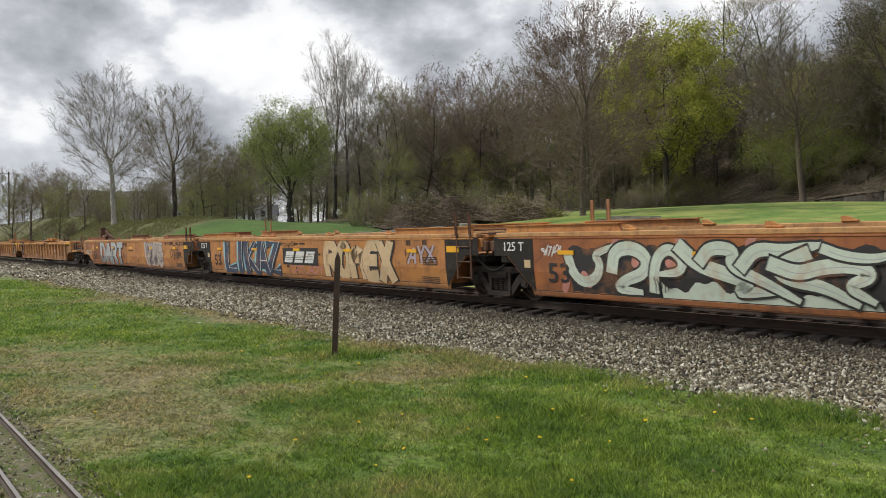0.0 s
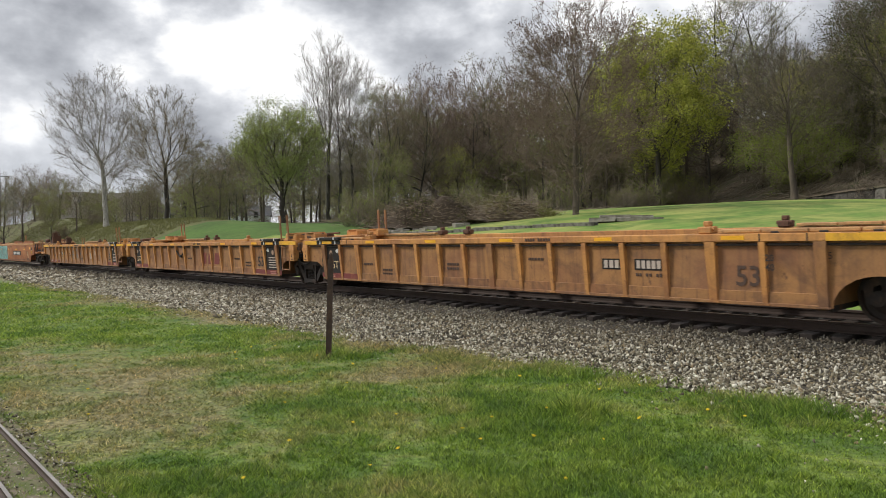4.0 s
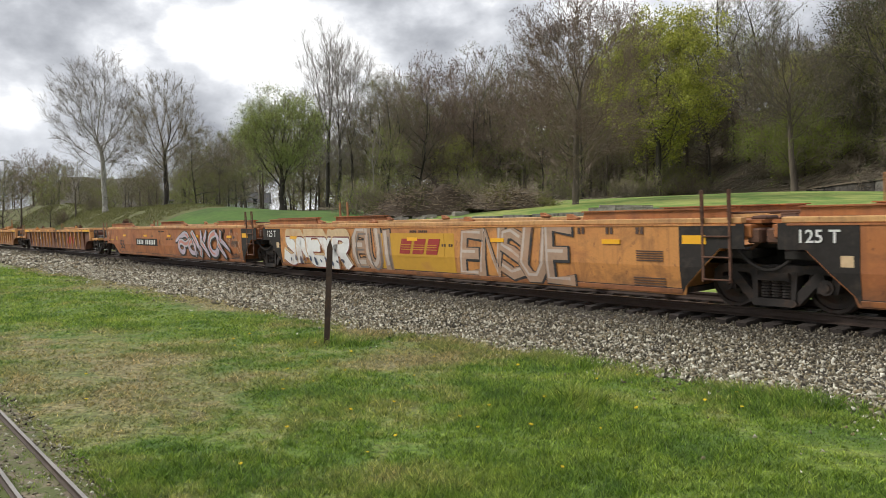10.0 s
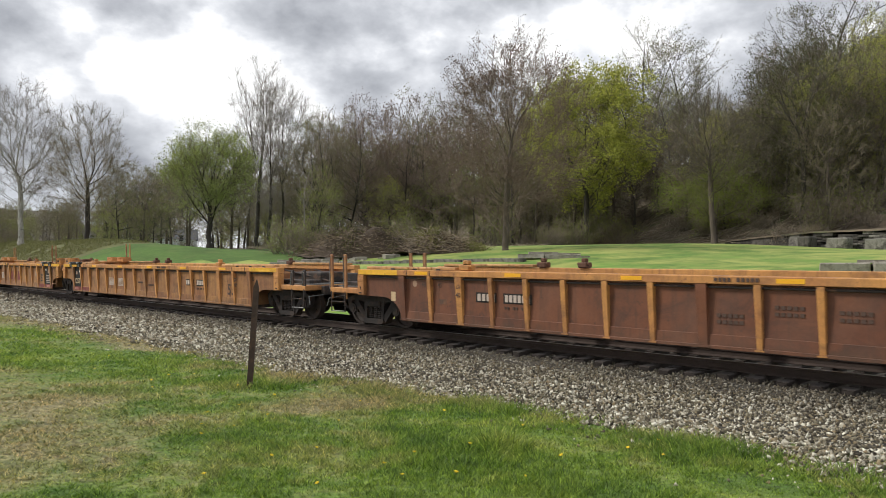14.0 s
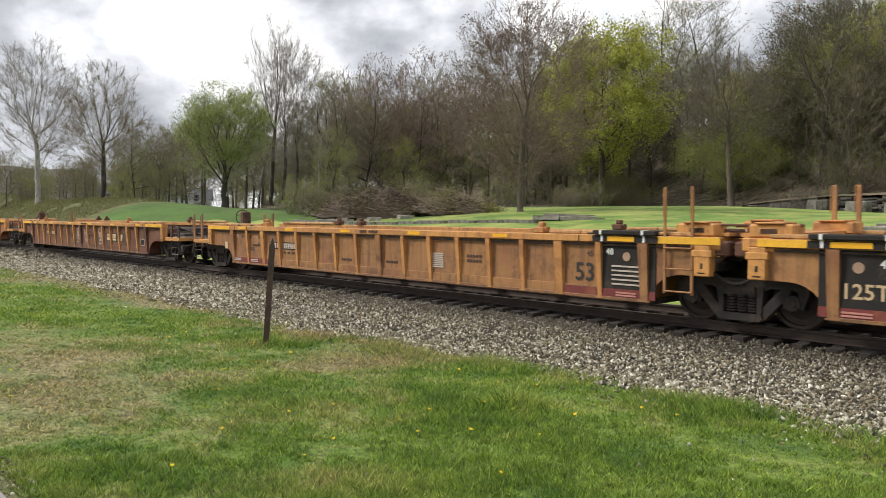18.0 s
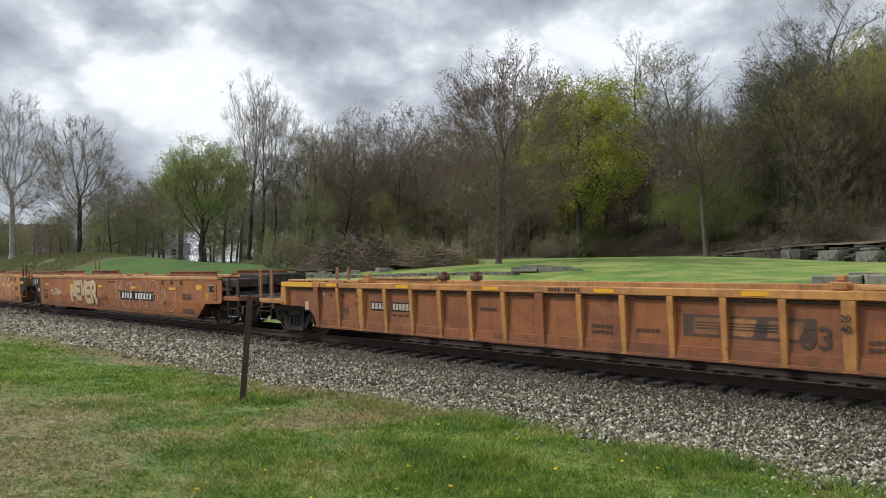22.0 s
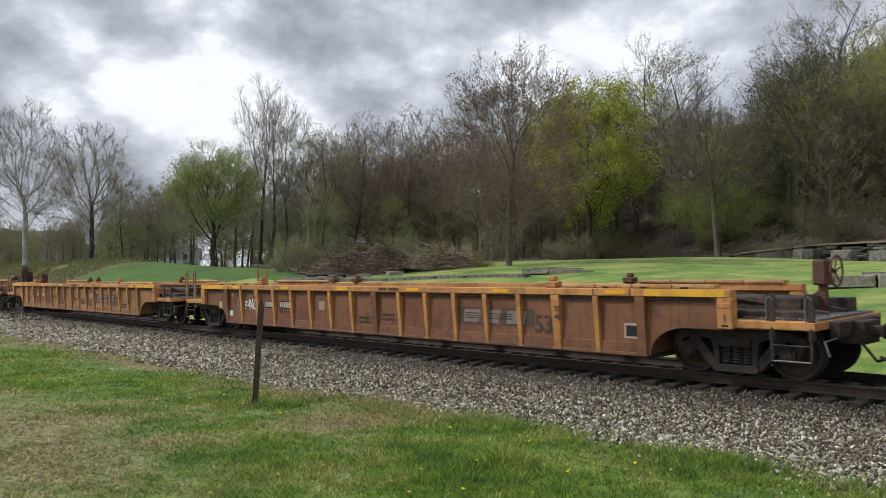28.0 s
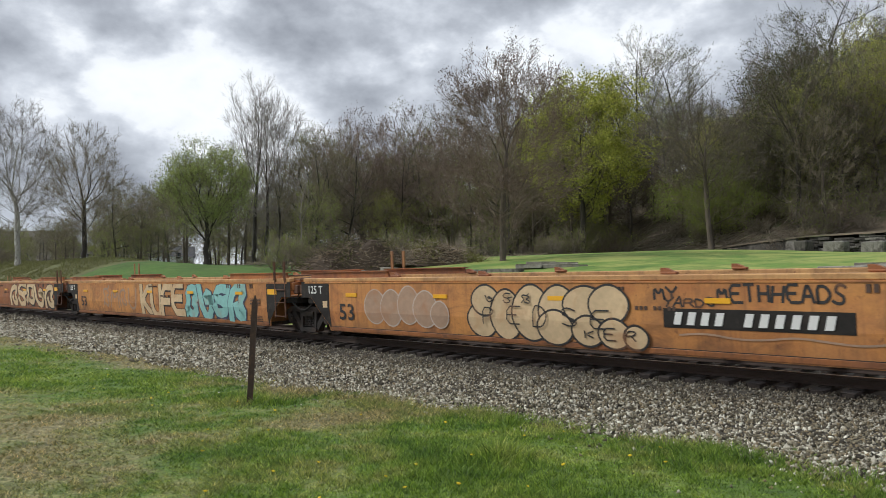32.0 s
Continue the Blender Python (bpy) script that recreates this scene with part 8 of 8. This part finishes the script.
M_SMALLRAIL = simple("small_rail_steel", (0.08, 0.058, 0.046), 0.55, 0.5, vary=0.3, scale=10, relief=0.1)
M_SMALLHEAD = simple("small_rail_head", (0.42, 0.39, 0.36), 0.45, 0.6, vary=0.25, scale=10, relief=0.05)
M_FINEGRAVEL = simple("weedy_brown_gravel", (0.2, 0.165, 0.115), 0.95, vary=0.6, scale=9, relief=0.5, space="World", dirt=(0.11, 0.13, 0.04), dirt_at=(0.42, 0.56))


def garden_railway():
    t = new("garden_railway")
    tagged(t, "narrow garden railway track set in weedy gravel", "railway track", kind="structure")
    sec = [(-0.028, 0.0), (0.028, 0.0), (0.026, 0.006), (0.006, 0.012), (0.006, 0.032), (0.014, 0.036), (0.014, 0.046), (-0.014, 0.046), (-0.014, 0.036), (-0.006, 0.032), (-0.006, 0.012), (-0.026, 0.006)]
    for y in (1.342, 1.0):
        bm = bmesh.new()
        a = [bm.verts.new((-80, y + u, 0.025 + v)) for u, v in sec]
        b = [bm.verts.new((30, y + u, 0.025 + v)) for u, v in sec]
        for k in range(len(sec)):
            bm.faces.new((a[k], b[k], b[(k + 1) % 12], a[(k + 1) % 12])).material_index = int(k == 6)
        bmesh.ops.recalc_face_normals(bm, faces=bm.faces)
        part("rail", bm, [M_SMALLRAIL, M_SMALLHEAD], t, "light steel rail")
    xs = np.arange(-40, 8, 0.25)
    V, F = [], []
    for i, x in enumerate(xs):
        e = 0.09 * noise.noise((x * 1.3, 0, 0))
        for y, z in ((0.86 + e, 0.002), (1.0, 0.018), (1.2, 0.024), (1.42, 0.018), (1.56 + e, 0.002)):
            V.append((x, y, z + 0.006 * noise.noise((x * 4, y * 9, 1)) + ground_at(x, y)))
    for i in range(len(xs) - 1):
        for k in range(4):
            F.append((i * 5 + k, i * 5 + 5 + k, i * 5 + 6 + k, i * 5 + k + 1))
    g = raw("gravel_strip", V, F, M_FINEGRAVEL, True)
    tagged(g, "weedy strip of fine grey gravel", "gravel", kind="structure")


garden_railway()


def pebbles(n):
    """Loose stones in the small railway's gravel."""
    rng = np.random.default_rng(91)
    x, y = -rng.uniform(3, 26, n), 0.86 + 0.78 * rng.random(n)
    keep = (np.abs(y - 1.0) > 0.04) & (np.abs(y - 1.342) > 0.04)
    x, y = x[keep], y[keep]
    n = len(x)
    s = 0.006 + 0.016 * rng.random(n) ** 2.5
    unit = np.array([(1, 0, 0), (-1, 0, 0), (0, 1, 0), (0, -1, 0), (0, 0, 0.8), (0, 0, -0.8)], float)
    V = unit[None] * (s[:, None, None] * rng.uniform(0.6, 1.3, (n, 6, 1))) + rng.normal(0, 1, (n, 6, 3)) * s[:, None, None] * 0.25
    V = V + np.stack([x, y, terrain(x, y) + 0.022], -1)[:, None]
    T = np.array([(0, 2, 4), (2, 1, 4), (1, 3, 4), (3, 0, 4), (2, 0, 5), (1, 2, 5), (3, 1, 5), (0, 3, 5)])
    tagged(raw("pebbles", V.reshape(-1, 3), (np.arange(n)[:, None, None] * 6 + T[None]).reshape(-1, 3), M_STONE), "small pale stones scattered between the rails", "gravel", kind="stuff")


pebbles(9000)

# ---- beyond the train: brush heap, ruins, houses, far hill ----
M_STICK = simple("grey_brown_sticks", (0.32, 0.245, 0.165), 0.9, vary=0.6, scale=4, relief=0.3)
M_STICKPALE = simple("weathered_sticks", (0.42, 0.355, 0.28), 0.9, vary=0.5, scale=4, relief=0.3)
M_SOIL = simple("dark_root_soil", (0.09, 0.066, 0.046), 0.95, vary=0.5, scale=3, relief=0.8)
M_OLDSTONE = simple("mossy_old_concrete", (0.2, 0.19, 0.165), 0.92, vary=0.4, scale=2.5, relief=0.7, dirt=(0.055, 0.05, 0.04), dirt_at=(0.45, 0.62))
M_STAINED = simple("black_stained_concrete", (0.085, 0.078, 0.066), 0.95, vary=0.5, scale=2.5, relief=0.7, dirt=(0.03, 0.027, 0.023), dirt_at=(0.45, 0.6))
M_PALESTONE = simple("pale_cut_stone", (0.3, 0.275, 0.23), 0.9, vary=0.4, scale=3, relief=0.5, dirt=(0.12, 0.105, 0.08), dirt_at=(0.52, 0.7))
M_WHITEWALL = simple("white_siding", (0.6, 0.62, 0.64), 0.7, vary=0.08, scale=3, relief=0.1)
M_ROOF = simple("grey_shingle", (0.1, 0.1, 0.11), 0.9, vary=0.25, scale=5, relief=0.4)
M_FARHILL = simple("far_wooded_ridge", (0.115, 0.105, 0.085), 0.95, vary=0.3, scale=0.05, relief=0.5, space="World")
M_PANE = simple("dark_window_pane", (0.03, 0.035, 0.04), 0.15, vary=0.2, scale=3, relief=0.0)


def heap(name, label, x, y, half_w, half_d, high, sticks, seed, shares, turn):
    rnd = random.Random(seed)
    root = new(name)
    tagged(root, label, "brush pile")
    gz = ground_at(x, y)
    root.matrix_world = pose(x, y, gz - 0.15, 0, 0, turn)

    def top(u, v):
        q = max(0.0, 1 - (u / half_w) ** 2 - (v / half_d) ** 2)
        return high * q ** 0.8 * (0.9 + 0.75 * noise.noise((u * 0.75, v * 0.9, seed)))
    n = 30
    V, F = [], []
    for i in range(n + 1):
        for j in range(n + 1):
            u, v = (i / n * 2 - 1) * half_w, (j / n * 2 - 1) * half_d
            V.append((u, v, top(u, v) * 0.84 + 0.14 * noise.noise((u * 2, v * 2, 2))))
    for i in range(n):
        for j in range(n):
            a = i * (n + 1) + j
            F.append((a, a + n + 1, a + n + 2, a + 1))
    core = raw("soil_core", V, F, M_SOIL)
    core.parent = root
    segs = []
    for k in range(sticks):
        u, v = rnd.uniform(-1, 1) * half_w * 0.97, rnd.uniform(-1, 1) * half_d * 0.97
        if (u / half_w) ** 2 + (v / half_d) ** 2 > 1:
            continue
        p = Vector((u, v, top(u, v) * rnd.uniform(0.55, 1.0)))
        d = Vector((rnd.gauss(0, 1), rnd.gauss(0, 0.7), rnd.gauss(0.04, 0.24))).normalized()
        ln = rnd.uniform(0.4, 1.7)
        r = rnd.choice((0.008, 0.011, 0.016, 0.016, 0.03))
        for s in range(3):
            d = (d + Vector((rnd.gauss(0, 0.2), rnd.gauss(0, 0.2), rnd.gauss(-0.03, 0.2)))).normalized()
            q = p + d * ln / 3
            segs.append((tuple(p), tuple(q), r * (1 - s * 0.25), r * (0.75 - s * 0.2)))
            if rnd.random() < 0.5:
                e = (d + Vector((rnd.gauss(0, 0.7), rnd.gauss(0, 0.7), rnd.gauss(0, 0.7)))).normalized()
                segs.append((tuple(q), tuple(q + e * ln * 0.3), r * 0.5, r * 0.3))
            p = q
    rnd.shuffle(segs)
    cuts = [int(len(segs) * c) for c in (0, shares[0], shares[0] + shares[1], 1)]
    for k, (nm, mm) in enumerate((("root_tangle", M_SOIL), ("brush", M_STICK), ("pale_brush", M_STICKPALE))):
        V, F = tubes(segs[cuts[k]:cuts[k + 1]], 3)
        b = raw(nm, V, F, mm)
        b.parent = root
        tagged(b, kind="stuff")
    weeds = []
    for k in range(500):
        u, v = rnd.uniform(-1, 1) * half_w * 1.05, rnd.uniform(-1, 1) * half_d
        z = top(u, v) * 0.8 if abs(u) < half_w else 0
        weeds += [(u + rnd.gauss(0, 0.2), v + rnd.gauss(0, 0.2), z + rnd.uniform(0.1, 0.6)) for _ in range(8)] if noise.noise((u * 0.6, v * 0.6, seed + 3)) > 0.06 else []
    V, F = leaves(weeds, 1, 0.07, 0.1, seed)
    w = raw("weed_growth", V, F, L_OLIVE)
    w.parent = root
    tagged(w, kind="stuff")


heap("brush_pile", "big heap of cut brush and roots on the lawn", -40.7, 31.0, 3.9, 2.2, 2.15, 2300, 5, (0.62, 0.3), 48)
heap("brush_pile", "lower heap of grey cut branches beside the roots", -36.7, 34.2, 2.7, 1.8, 1.3, 2000, 6, (0.2, 0.4), 48)


def block(parent, x, y, z, w, d, h, turn, m, seed, name="stone"):
    """One rough block with knocked edges."""
    rnd = random.Random(seed)
    bm = bmesh.new()
    box(bm, -w / 2, w / 2, -d / 2, d / 2, 0, h, min(w, d, h) * 0.1)
    for v in bm.verts:
        v.co += Vector((rnd.uniform(-1, 1) * w * 0.02, rnd.uniform(-1, 1) * d * 0.03, rnd.uniform(-1, 1) * h * 0.035))
    ob = part(name, bm, m, parent)
    ob.matrix_basis = pose(x, y, z, rnd.uniform(-1, 1), rnd.uniform(-1, 1), turn + rnd.uniform(-3, 3))
    return ob


def ruin():
    """The old retaining wall on the lawn's far side, with its piers and tumbled stones."""
    wall = new("ruined_wall")
    tagged(wall, "ruined old concrete and stone retaining wall with standing piers", "wall ruin")
    a, b = Vector((-29.8, 58.5)), Vector((-6.0, 53.0))
    run = b - a
    turn = math.degrees(math.atan2(run.y, run.x))
    L = run.length
    wall.matrix_world = pose(a.x, a.y, 0, 0, 0, turn)
    rnd = random.Random(31)

    def g(u, v=0.0):
        p = a + run.normalized() * u + Vector((-run.normalized().y, run.normalized().x)) * v
        return ground_at(p.x, p.y)
    k, u = 0, 0.0
    # long stained concrete panels, rising out of the turf
    for w in (1.6, 1.9, 2.1, 0.9):
        high = 0.15 + 0.72 * min(1.0, (u + w) / 7.0)
        bm = bmesh.new()
        h0 = 0.15 + 0.72 * min(1.0, u / 7.0)
        prism(bm, [(u + 0.015, -0.3), (u + w - 0.015, -0.3), (u + w - 0.015, high + 0.1), (u + 0.015, h0 + 0.1)], -0.3, 0.3)
        part("wall_panel", bm, M_OLDSTONE if w == 0.9 else M_STAINED, wall).location.z = g(u + w / 2) - 0.08
        u += w
    # then thin broken courses
    while u < L:
        w = rnd.uniform(0.7, 1.5)
        high = 0.85 + 0.065 * (u - 6.5) + rnd.uniform(-0.15, 0.12)
        course = 0.0
        while course < high:
            ch = min(rnd.uniform(0.14, 0.27), high - course + 0.05)
            block(wall, u + w / 2 + (0.3 if int(course * 5) % 2 else 0), rnd.uniform(-0.08, 0.08), g(u) - 0.1 + course, w - 0.03, 0.6, ch, 0, M_STAINED if rnd.random() < 0.7 else M_OLDSTONE, k)
            course += ch + 0.02
            k += 1
        u += w
    for u, pw, m in ((7.7, 0.95, M_STAINED), (10.1, 1.4, M_OLDSTONE), (12.8, 1.5, M_OLDSTONE), (17.0, 1.5, M_STAINED)):
        block(wall, u, -1.1, g(u, -1.1) - 0.1, pw, 0.9, 0.8, 0, m, 400 + int(u), "pier")
    # turf lying along the wall's top
    bm = bmesh.new()
    n = 40
    rows = []
    for i in range(n + 1):
        u = L * i / n
        zt = g(u) + 0.12 + 0.75 * min(1.0, u / 7.0) + 0.065 * max(0.0, u - 6.5)
        rows.append([bm.verts.new((u, v, zt + dz + 0.06 * noise.noise((u * 0.9, v, 3)))) for v, dz in ((-0.4, 0.0), (0.0, 0.16), (1.6, 0.2), (4.0, -0.3))])
    for p, q in zip(rows, rows[1:]):
        for j in range(3):
            bm.faces.new((p[j], q[j], q[j + 1], p[j + 1]))
    bmesh.ops.recalc_face_normals(bm, faces=bm.faces)
    part("turf_top", bm, M_LITTER, wall, "dead turf along the top", True)


ruin()


def slabs(name, label, x, y, turn, pieces, m, seed):
    root = new(name)
    tagged(root, label, "stone slabs")
    root.matrix_world = pose(x, y, ground_at(x, y) - 0.05, 0, 0, turn)
    for i, (u, v, z, w, d, h) in enumerate(pieces):
        block(root, u, v, z, w, d, h, 0, m, seed * 50 + i, "slab")


slabs("stone_platform", "low stack of grey stone slabs on the lawn", -25.5, 31.3, 42, [(-0.9, 0, 0, 1.3, 1.0, 0.22), (0.4, 0.1, 0, 1.3, 1.0, 0.22), (1.5, 0, 0, 1.0, 0.9, 0.2), (-0.3, 0.1, 0.22, 1.5, 0.8, 0.13), (1.0, 0, 0.21, 1.1, 0.8, 0.11)], M_PALESTONE, 3)
slabs("stone_platform", "broken concrete foundation blocks beside the track lawn", -9.7, 28.6, 20, [(-0.6, 0, 0, 1.5, 1.2, 0.42), (0.95, 0, 0, 1.4, 1.1, 0.45), (2.4, 0.1, 0, 1.4, 1.1, 0.42), (3.9, 0.1, 0, 1.5, 1.2, 0.45), (0.3, 0.1, 0.43, 1.0, 0.8, 0.1)], M_PALESTONE, 4)


def low_wall():
    """A long knee-low concrete kerb along the lawn before the brush heap."""
    root = new("low_wall")
    tagged(root, "long low weathered concrete kerb along the lawn", "low wall")
    a, b = Vector((-43.2, 26.4)), Vector((-26.6, 29.4))
    turn = math.degrees(math.atan2(b.y - a.y, b.x - a.x))
    u, k = 0.0, 0
    rnd = random.Random(61)
    while u < (b - a).length:
        w = rnd.uniform(1.3, 2.2)
        x, y = a + (b - a).normalized() * (u + w / 2)
        block(root, x, y, ground_at(x, y) - 0.1, w - 0.02, 0.35, 0.25 + rnd.uniform(-0.02, 0.02), turn, M_OLDSTONE, 900 + k, "kerb_block")
        u += w
        k += 1


low_wall()


def rubble():
    rnd = random.Random(14)
    root = new("rubble_pile")
    tagged(root, "row of pale broken rubble before the brush heap", "rubble")
    root.matrix_world = pose(0, 0, 0)
    for k in range(60):
        u = rnd.uniform(-4.5, 4.5)
        x, y = -39.8 + u * 0.62, 28.2 + u * 0.55 + rnd.uniform(-0.9, 0.9)
        s = rnd.uniform(0.1, 0.34)
        block(root, x, y, ground_at(x, y) - 0.06, s * 1.6, s, s * 0.8, rnd.uniform(0, 90), M_PALESTONE, 700 + k, "rubble_stone")


rubble()


def house(x, y, w, d, h, turn, label):
    root = new("house")
    tagged(root, label, "house")
    root.matrix_world = pose(x, y, ground_at(x, y) - 0.2, 0, 0, turn)
    bm = bmesh.new()
    box(bm, -w / 2, w / 2, -d / 2, d / 2, 0, h)
    part("wall", bm, M_WHITEWALL, root)
    bm = bmesh.new()
    v = [bm.verts.new(p) for p in ((-w / 2 - 0.3, -d / 2 - 0.3, h), (w / 2 + 0.3, -d / 2 - 0.3, h), (w / 2 + 0.3, d / 2 + 0.3, h), (-w / 2 - 0.3, d / 2 + 0.3, h), (-w / 2 - 0.3, 0, h + d * 0.35), (w / 2 + 0.3, 0, h + d * 0.35))]
    for q in ((0, 1, 5, 4), (2, 3, 4, 5), (0, 4, 3), (1, 2, 5), (0, 3, 2, 1)):
        bm.faces.new([v[i] for i in q])
    part("roof", bm, M_ROOF, root)
    for i in range(int(w / 2.4)):
        for z in ((1.1,) if h < 4 else (1.1, 3.8)):
            bm = bmesh.new()
            xx = -w / 2 + 1.2 + i * 2.4
            box(bm, xx - 0.45, xx + 0.45, -d / 2 - 0.05, -d / 2 + 0.02, z, z + 1.3)
            part("window", bm, M_PANE, root)


house(-190, 66, 12, 8, 4.4, 70, "white building seen through the trees")
house(-168, 76, 9, 7, 4.2, 62, "white house seen through bare trees")
house(-132, 86, 8, 7, 4.4, 52, "white house behind the bare trees")
house(-112, 86, 7, 6, 4.2, 48, "small white house behind the bare trees")


def far_ridge():
    """A wooded ridge on the horizon."""
    n, V, F = 120, [], []
    for i in range(n + 1):
        a = radians(-20 + 75 * i / n)
        d = 620
        top = float(np.interp(-20 + 75 * i / n, (-20, 8, 10.5, 12.5, 17.5, 20.5, 55), (10, 12, 20, 43, 42, 20, 16))) + 3 * noise.noise((i * 0.05, 0, 0)) + 3 * noise.noise((i * 0.21, 1, 0)) + 1.6 * noise.noise((i * 1.3, 2, 0))
        x, y = -d * math.cos(a), d * math.sin(a)
        for k, (s, z) in enumerate(((0.94, -3), (1.0, top * 0.75), (1.05, top), (1.3, top * 0.8))):
            V.append((x * s, y * s, z))
    for i in range(n):
        for k in range(3):
            F.append((i * 4 + k, i * 4 + 4 + k, i * 4 + 5 + k, i * 4 + k + 1))
    tagged(raw("far_ridge", V, F, M_FARHILL, True), "distant wooded ridge on the horizon", "hill", kind="structure")


far_ridge()


def pole():
    root = new("utility_pole")
    tagged(root, "wooden utility pole with crossarm in the distance", "utility pole")
    x, y = -148.3, 22.9
    root.matrix_world = pose(x, y, ground_at(x, y), 0, 0, 70)
    bm = bmesh.new()
    rod(bm, (0, 0, -0.3), (0, 0, 8.6), 0.16, 8, 0.11)
    part("pole", bm, M_BARK, root)
    bm = bmesh.new()
    box(bm, -1.3, 1.3, -0.06, 0.06, 8.2, 8.32)
    part("crossarm", bm, M_BARK, root)
    for u in (-1.1, -0.5, 0.5, 1.1):
        bm = bmesh.new()
        rod(bm, (u, 0, 8.32), (u, 0, 8.5), 0.05, 6)
        part("insulator", bm, M_WHITEWALL, root)


pole()


def mound_scrub():
    """Dry tussocks on the mound and along the lawn's rough edge."""
    rng = np.random.default_rng(77)
    n = 60000
    x = -62 - 50 * rng.random(n)
    y = 17 + 15 * rng.random(n)
    keep = (y < 26) | (np.degrees(np.arctan2(y, -x)) < 18.5)
    x, y = x[keep], y[keep]
    keep = np.array([noise.noise((a * 0.35, b * 0.35, 5)) + 0.5 * noise.noise((a * 1.3, b * 1.3, 1)) > -0.4 for a, b in zip(x, y)])
    x, y = x[keep], y[keep]
    n = len(x)
    z = terrain(x, y)
    h = rng.uniform(0.05, 0.2, n)
    a = rng.uniform(0, 6.28, n)
    tip = rng.normal(0, 0.12, (n, 2))
    A = np.stack([x - np.cos(a) * 0.03, y - np.sin(a) * 0.03, z - 0.02], -1)
    B = np.stack([x + np.cos(a) * 0.03, y + np.sin(a) * 0.03, z - 0.02], -1)
    C = np.stack([x + tip[:, 0], y + tip[:, 1], z + h], -1)
    tagged(raw("tussocks", np.stack([A, B, C], 1).reshape(-1, 3), np.arange(3 * n).reshape(-1, 3), M_TUSSOCK), "rough dry grass tussocks on the mound", "grass", kind="stuff")


M_TUSSOCK = leaf("dry_tussock_grass", (0.12, 0.13, 0.045), (0.24, 0.235, 0.095))
mound_scrub()
# ---- a bird crossing the sky ----
M_FEATHER = simple("dark_feathers", (0.035, 0.03, 0.028), 0.7, vary=0.3, scale=30, relief=0.1)
M_BEAK = simple("yellow_beak", (0.4, 0.25, 0.04), 0.5, vary=0.1, scale=30, relief=0.02)


def build_bird():
    """A small dark bird; it flies along its own x."""
    bird = new("bird")
    tagged(bird, "small dark bird in flight over the lawn", "bird")
    bm = bmesh.new()
    prof = [(-0.1, 0.006), (-0.07, 0.02), (-0.02, 0.032), (0.04, 0.03), (0.075, 0.02)]
    for (x0, r0), (x1, r1) in zip(prof, prof[1:]):
        rod(bm, (x0, 0, 0), (x1, 0, 0), r0, 8, r1)
    part("body", bm, M_FEATHER, bird, smooth=True)
    bm = bmesh.new()
    bmesh.ops.create_uvsphere(bm, u_segments=8, v_segments=6, radius=0.022, matrix=pose(0.09, 0, 0.008))
    part("head", bm, M_FEATHER, bird, smooth=True)
    bm = bmesh.new()
    rod(bm, (0.108, 0, 0.006), (0.128, 0, 0.003), 0.006, 5, 0.001)
    part("beak", bm, M_BEAK, bird, "short yellowish beak")
    bm = bmesh.new()
    prism(bm, [(-0.16, -0.006), (-0.08, -0.004), (-0.08, 0.004), (-0.16, 0.0)], -0.022, 0.022)
    part("tail", bm, M_FEATHER, bird)
    wings = []
    for s in (1, -1):
        bm = bmesh.new()
        rim = [(0.045, 0.0), (0.055, 0.09), (0.02, 0.21), (-0.03, 0.225), (-0.04, 0.1), (-0.04, 0.0)]
        up = [bm.verts.new((x, s * y, 0.006 - 0.02 * y)) for x, y in rim]
        low = [bm.verts.new((x, s * y, -0.002)) for x, y in rim]
        bm.faces.new(up)
        bm.faces.new(low[::-1])
        for i in range(6):
            bm.faces.new((up[i], low[i], low[i - 5], up[i - 5]))
        bmesh.ops.recalc_face_normals(bm, faces=bm.faces)
        wings.append((part("wing", bm, M_FEATHER, bird), s))
    return bird, wings


BIRD, WINGS = build_bird()


# ---- motion ----
def motions():
    """The train rolls past at a steady pace, every wheelset turns with it, and a bird flies over."""
    for car, mid in CARS:
        walk(car, [(0, pose(mid, TRACK_Y, TRACK_Z, CANT)), (32, pose(mid + SPEED * 32, TRACK_Y, TRACK_Z, CANT))])
        keys = car.animation_data
        for curve in keys.action.layers[0].strips[0].channelbag(keys.action_slot).fcurves:
            for k in curve.keyframe_points:
                k.interpolation = "LINEAR"
    # the bird comes in high from behind, drops towards the wood and is lost against it
    way = [(0, 36.0, -62.0, 34.0), (20, -4.0, -6.0, 21.0), (28, -17.4, 19.0, 14.2), (29.0, -18.78, 22.1, 12.65), (29.2, -19.1, 22.93, 12.22), (29.4, -19.34, 23.82, 11.65), (29.6, -19.51, 24.71, 11.1), (29.8, -19.63, 25.63, 10.44), (30.0, -19.78, 26.51, 9.73), (30.4, -20.4, 28.4, 8.6), (32, -25.0, 37.0, 7.6)]
    walk(BIRD, [(t, pose(x, y, z, 8, 14, 105)) for t, x, y, z in way])
    for wing, s in WINGS:
        walk(wing, [(i * 0.08, pose(0, 0, 0.012, s * (14 + 32 * math.cos(i * 1.45)), 0, 0)) for i in range(401)])
    rate = math.degrees(SPEED / WHEEL_R)
    step = 1 / 30
    for w, sets in SPINNERS.items():
        first = sets[0]
        walk(first, [(i * step, pose(w, 0, WHEEL_R, 0, rate * i * step, 0)) for i in range(32 * 30 + 1)])
        for other in sets[1:]:
            other.rotation_mode = "QUATERNION"
            other.animation_data_create()
            other.animation_data.action = first.animation_data.action
            other.animation_data.action_slot = first.animation_data.action_slot


motions()
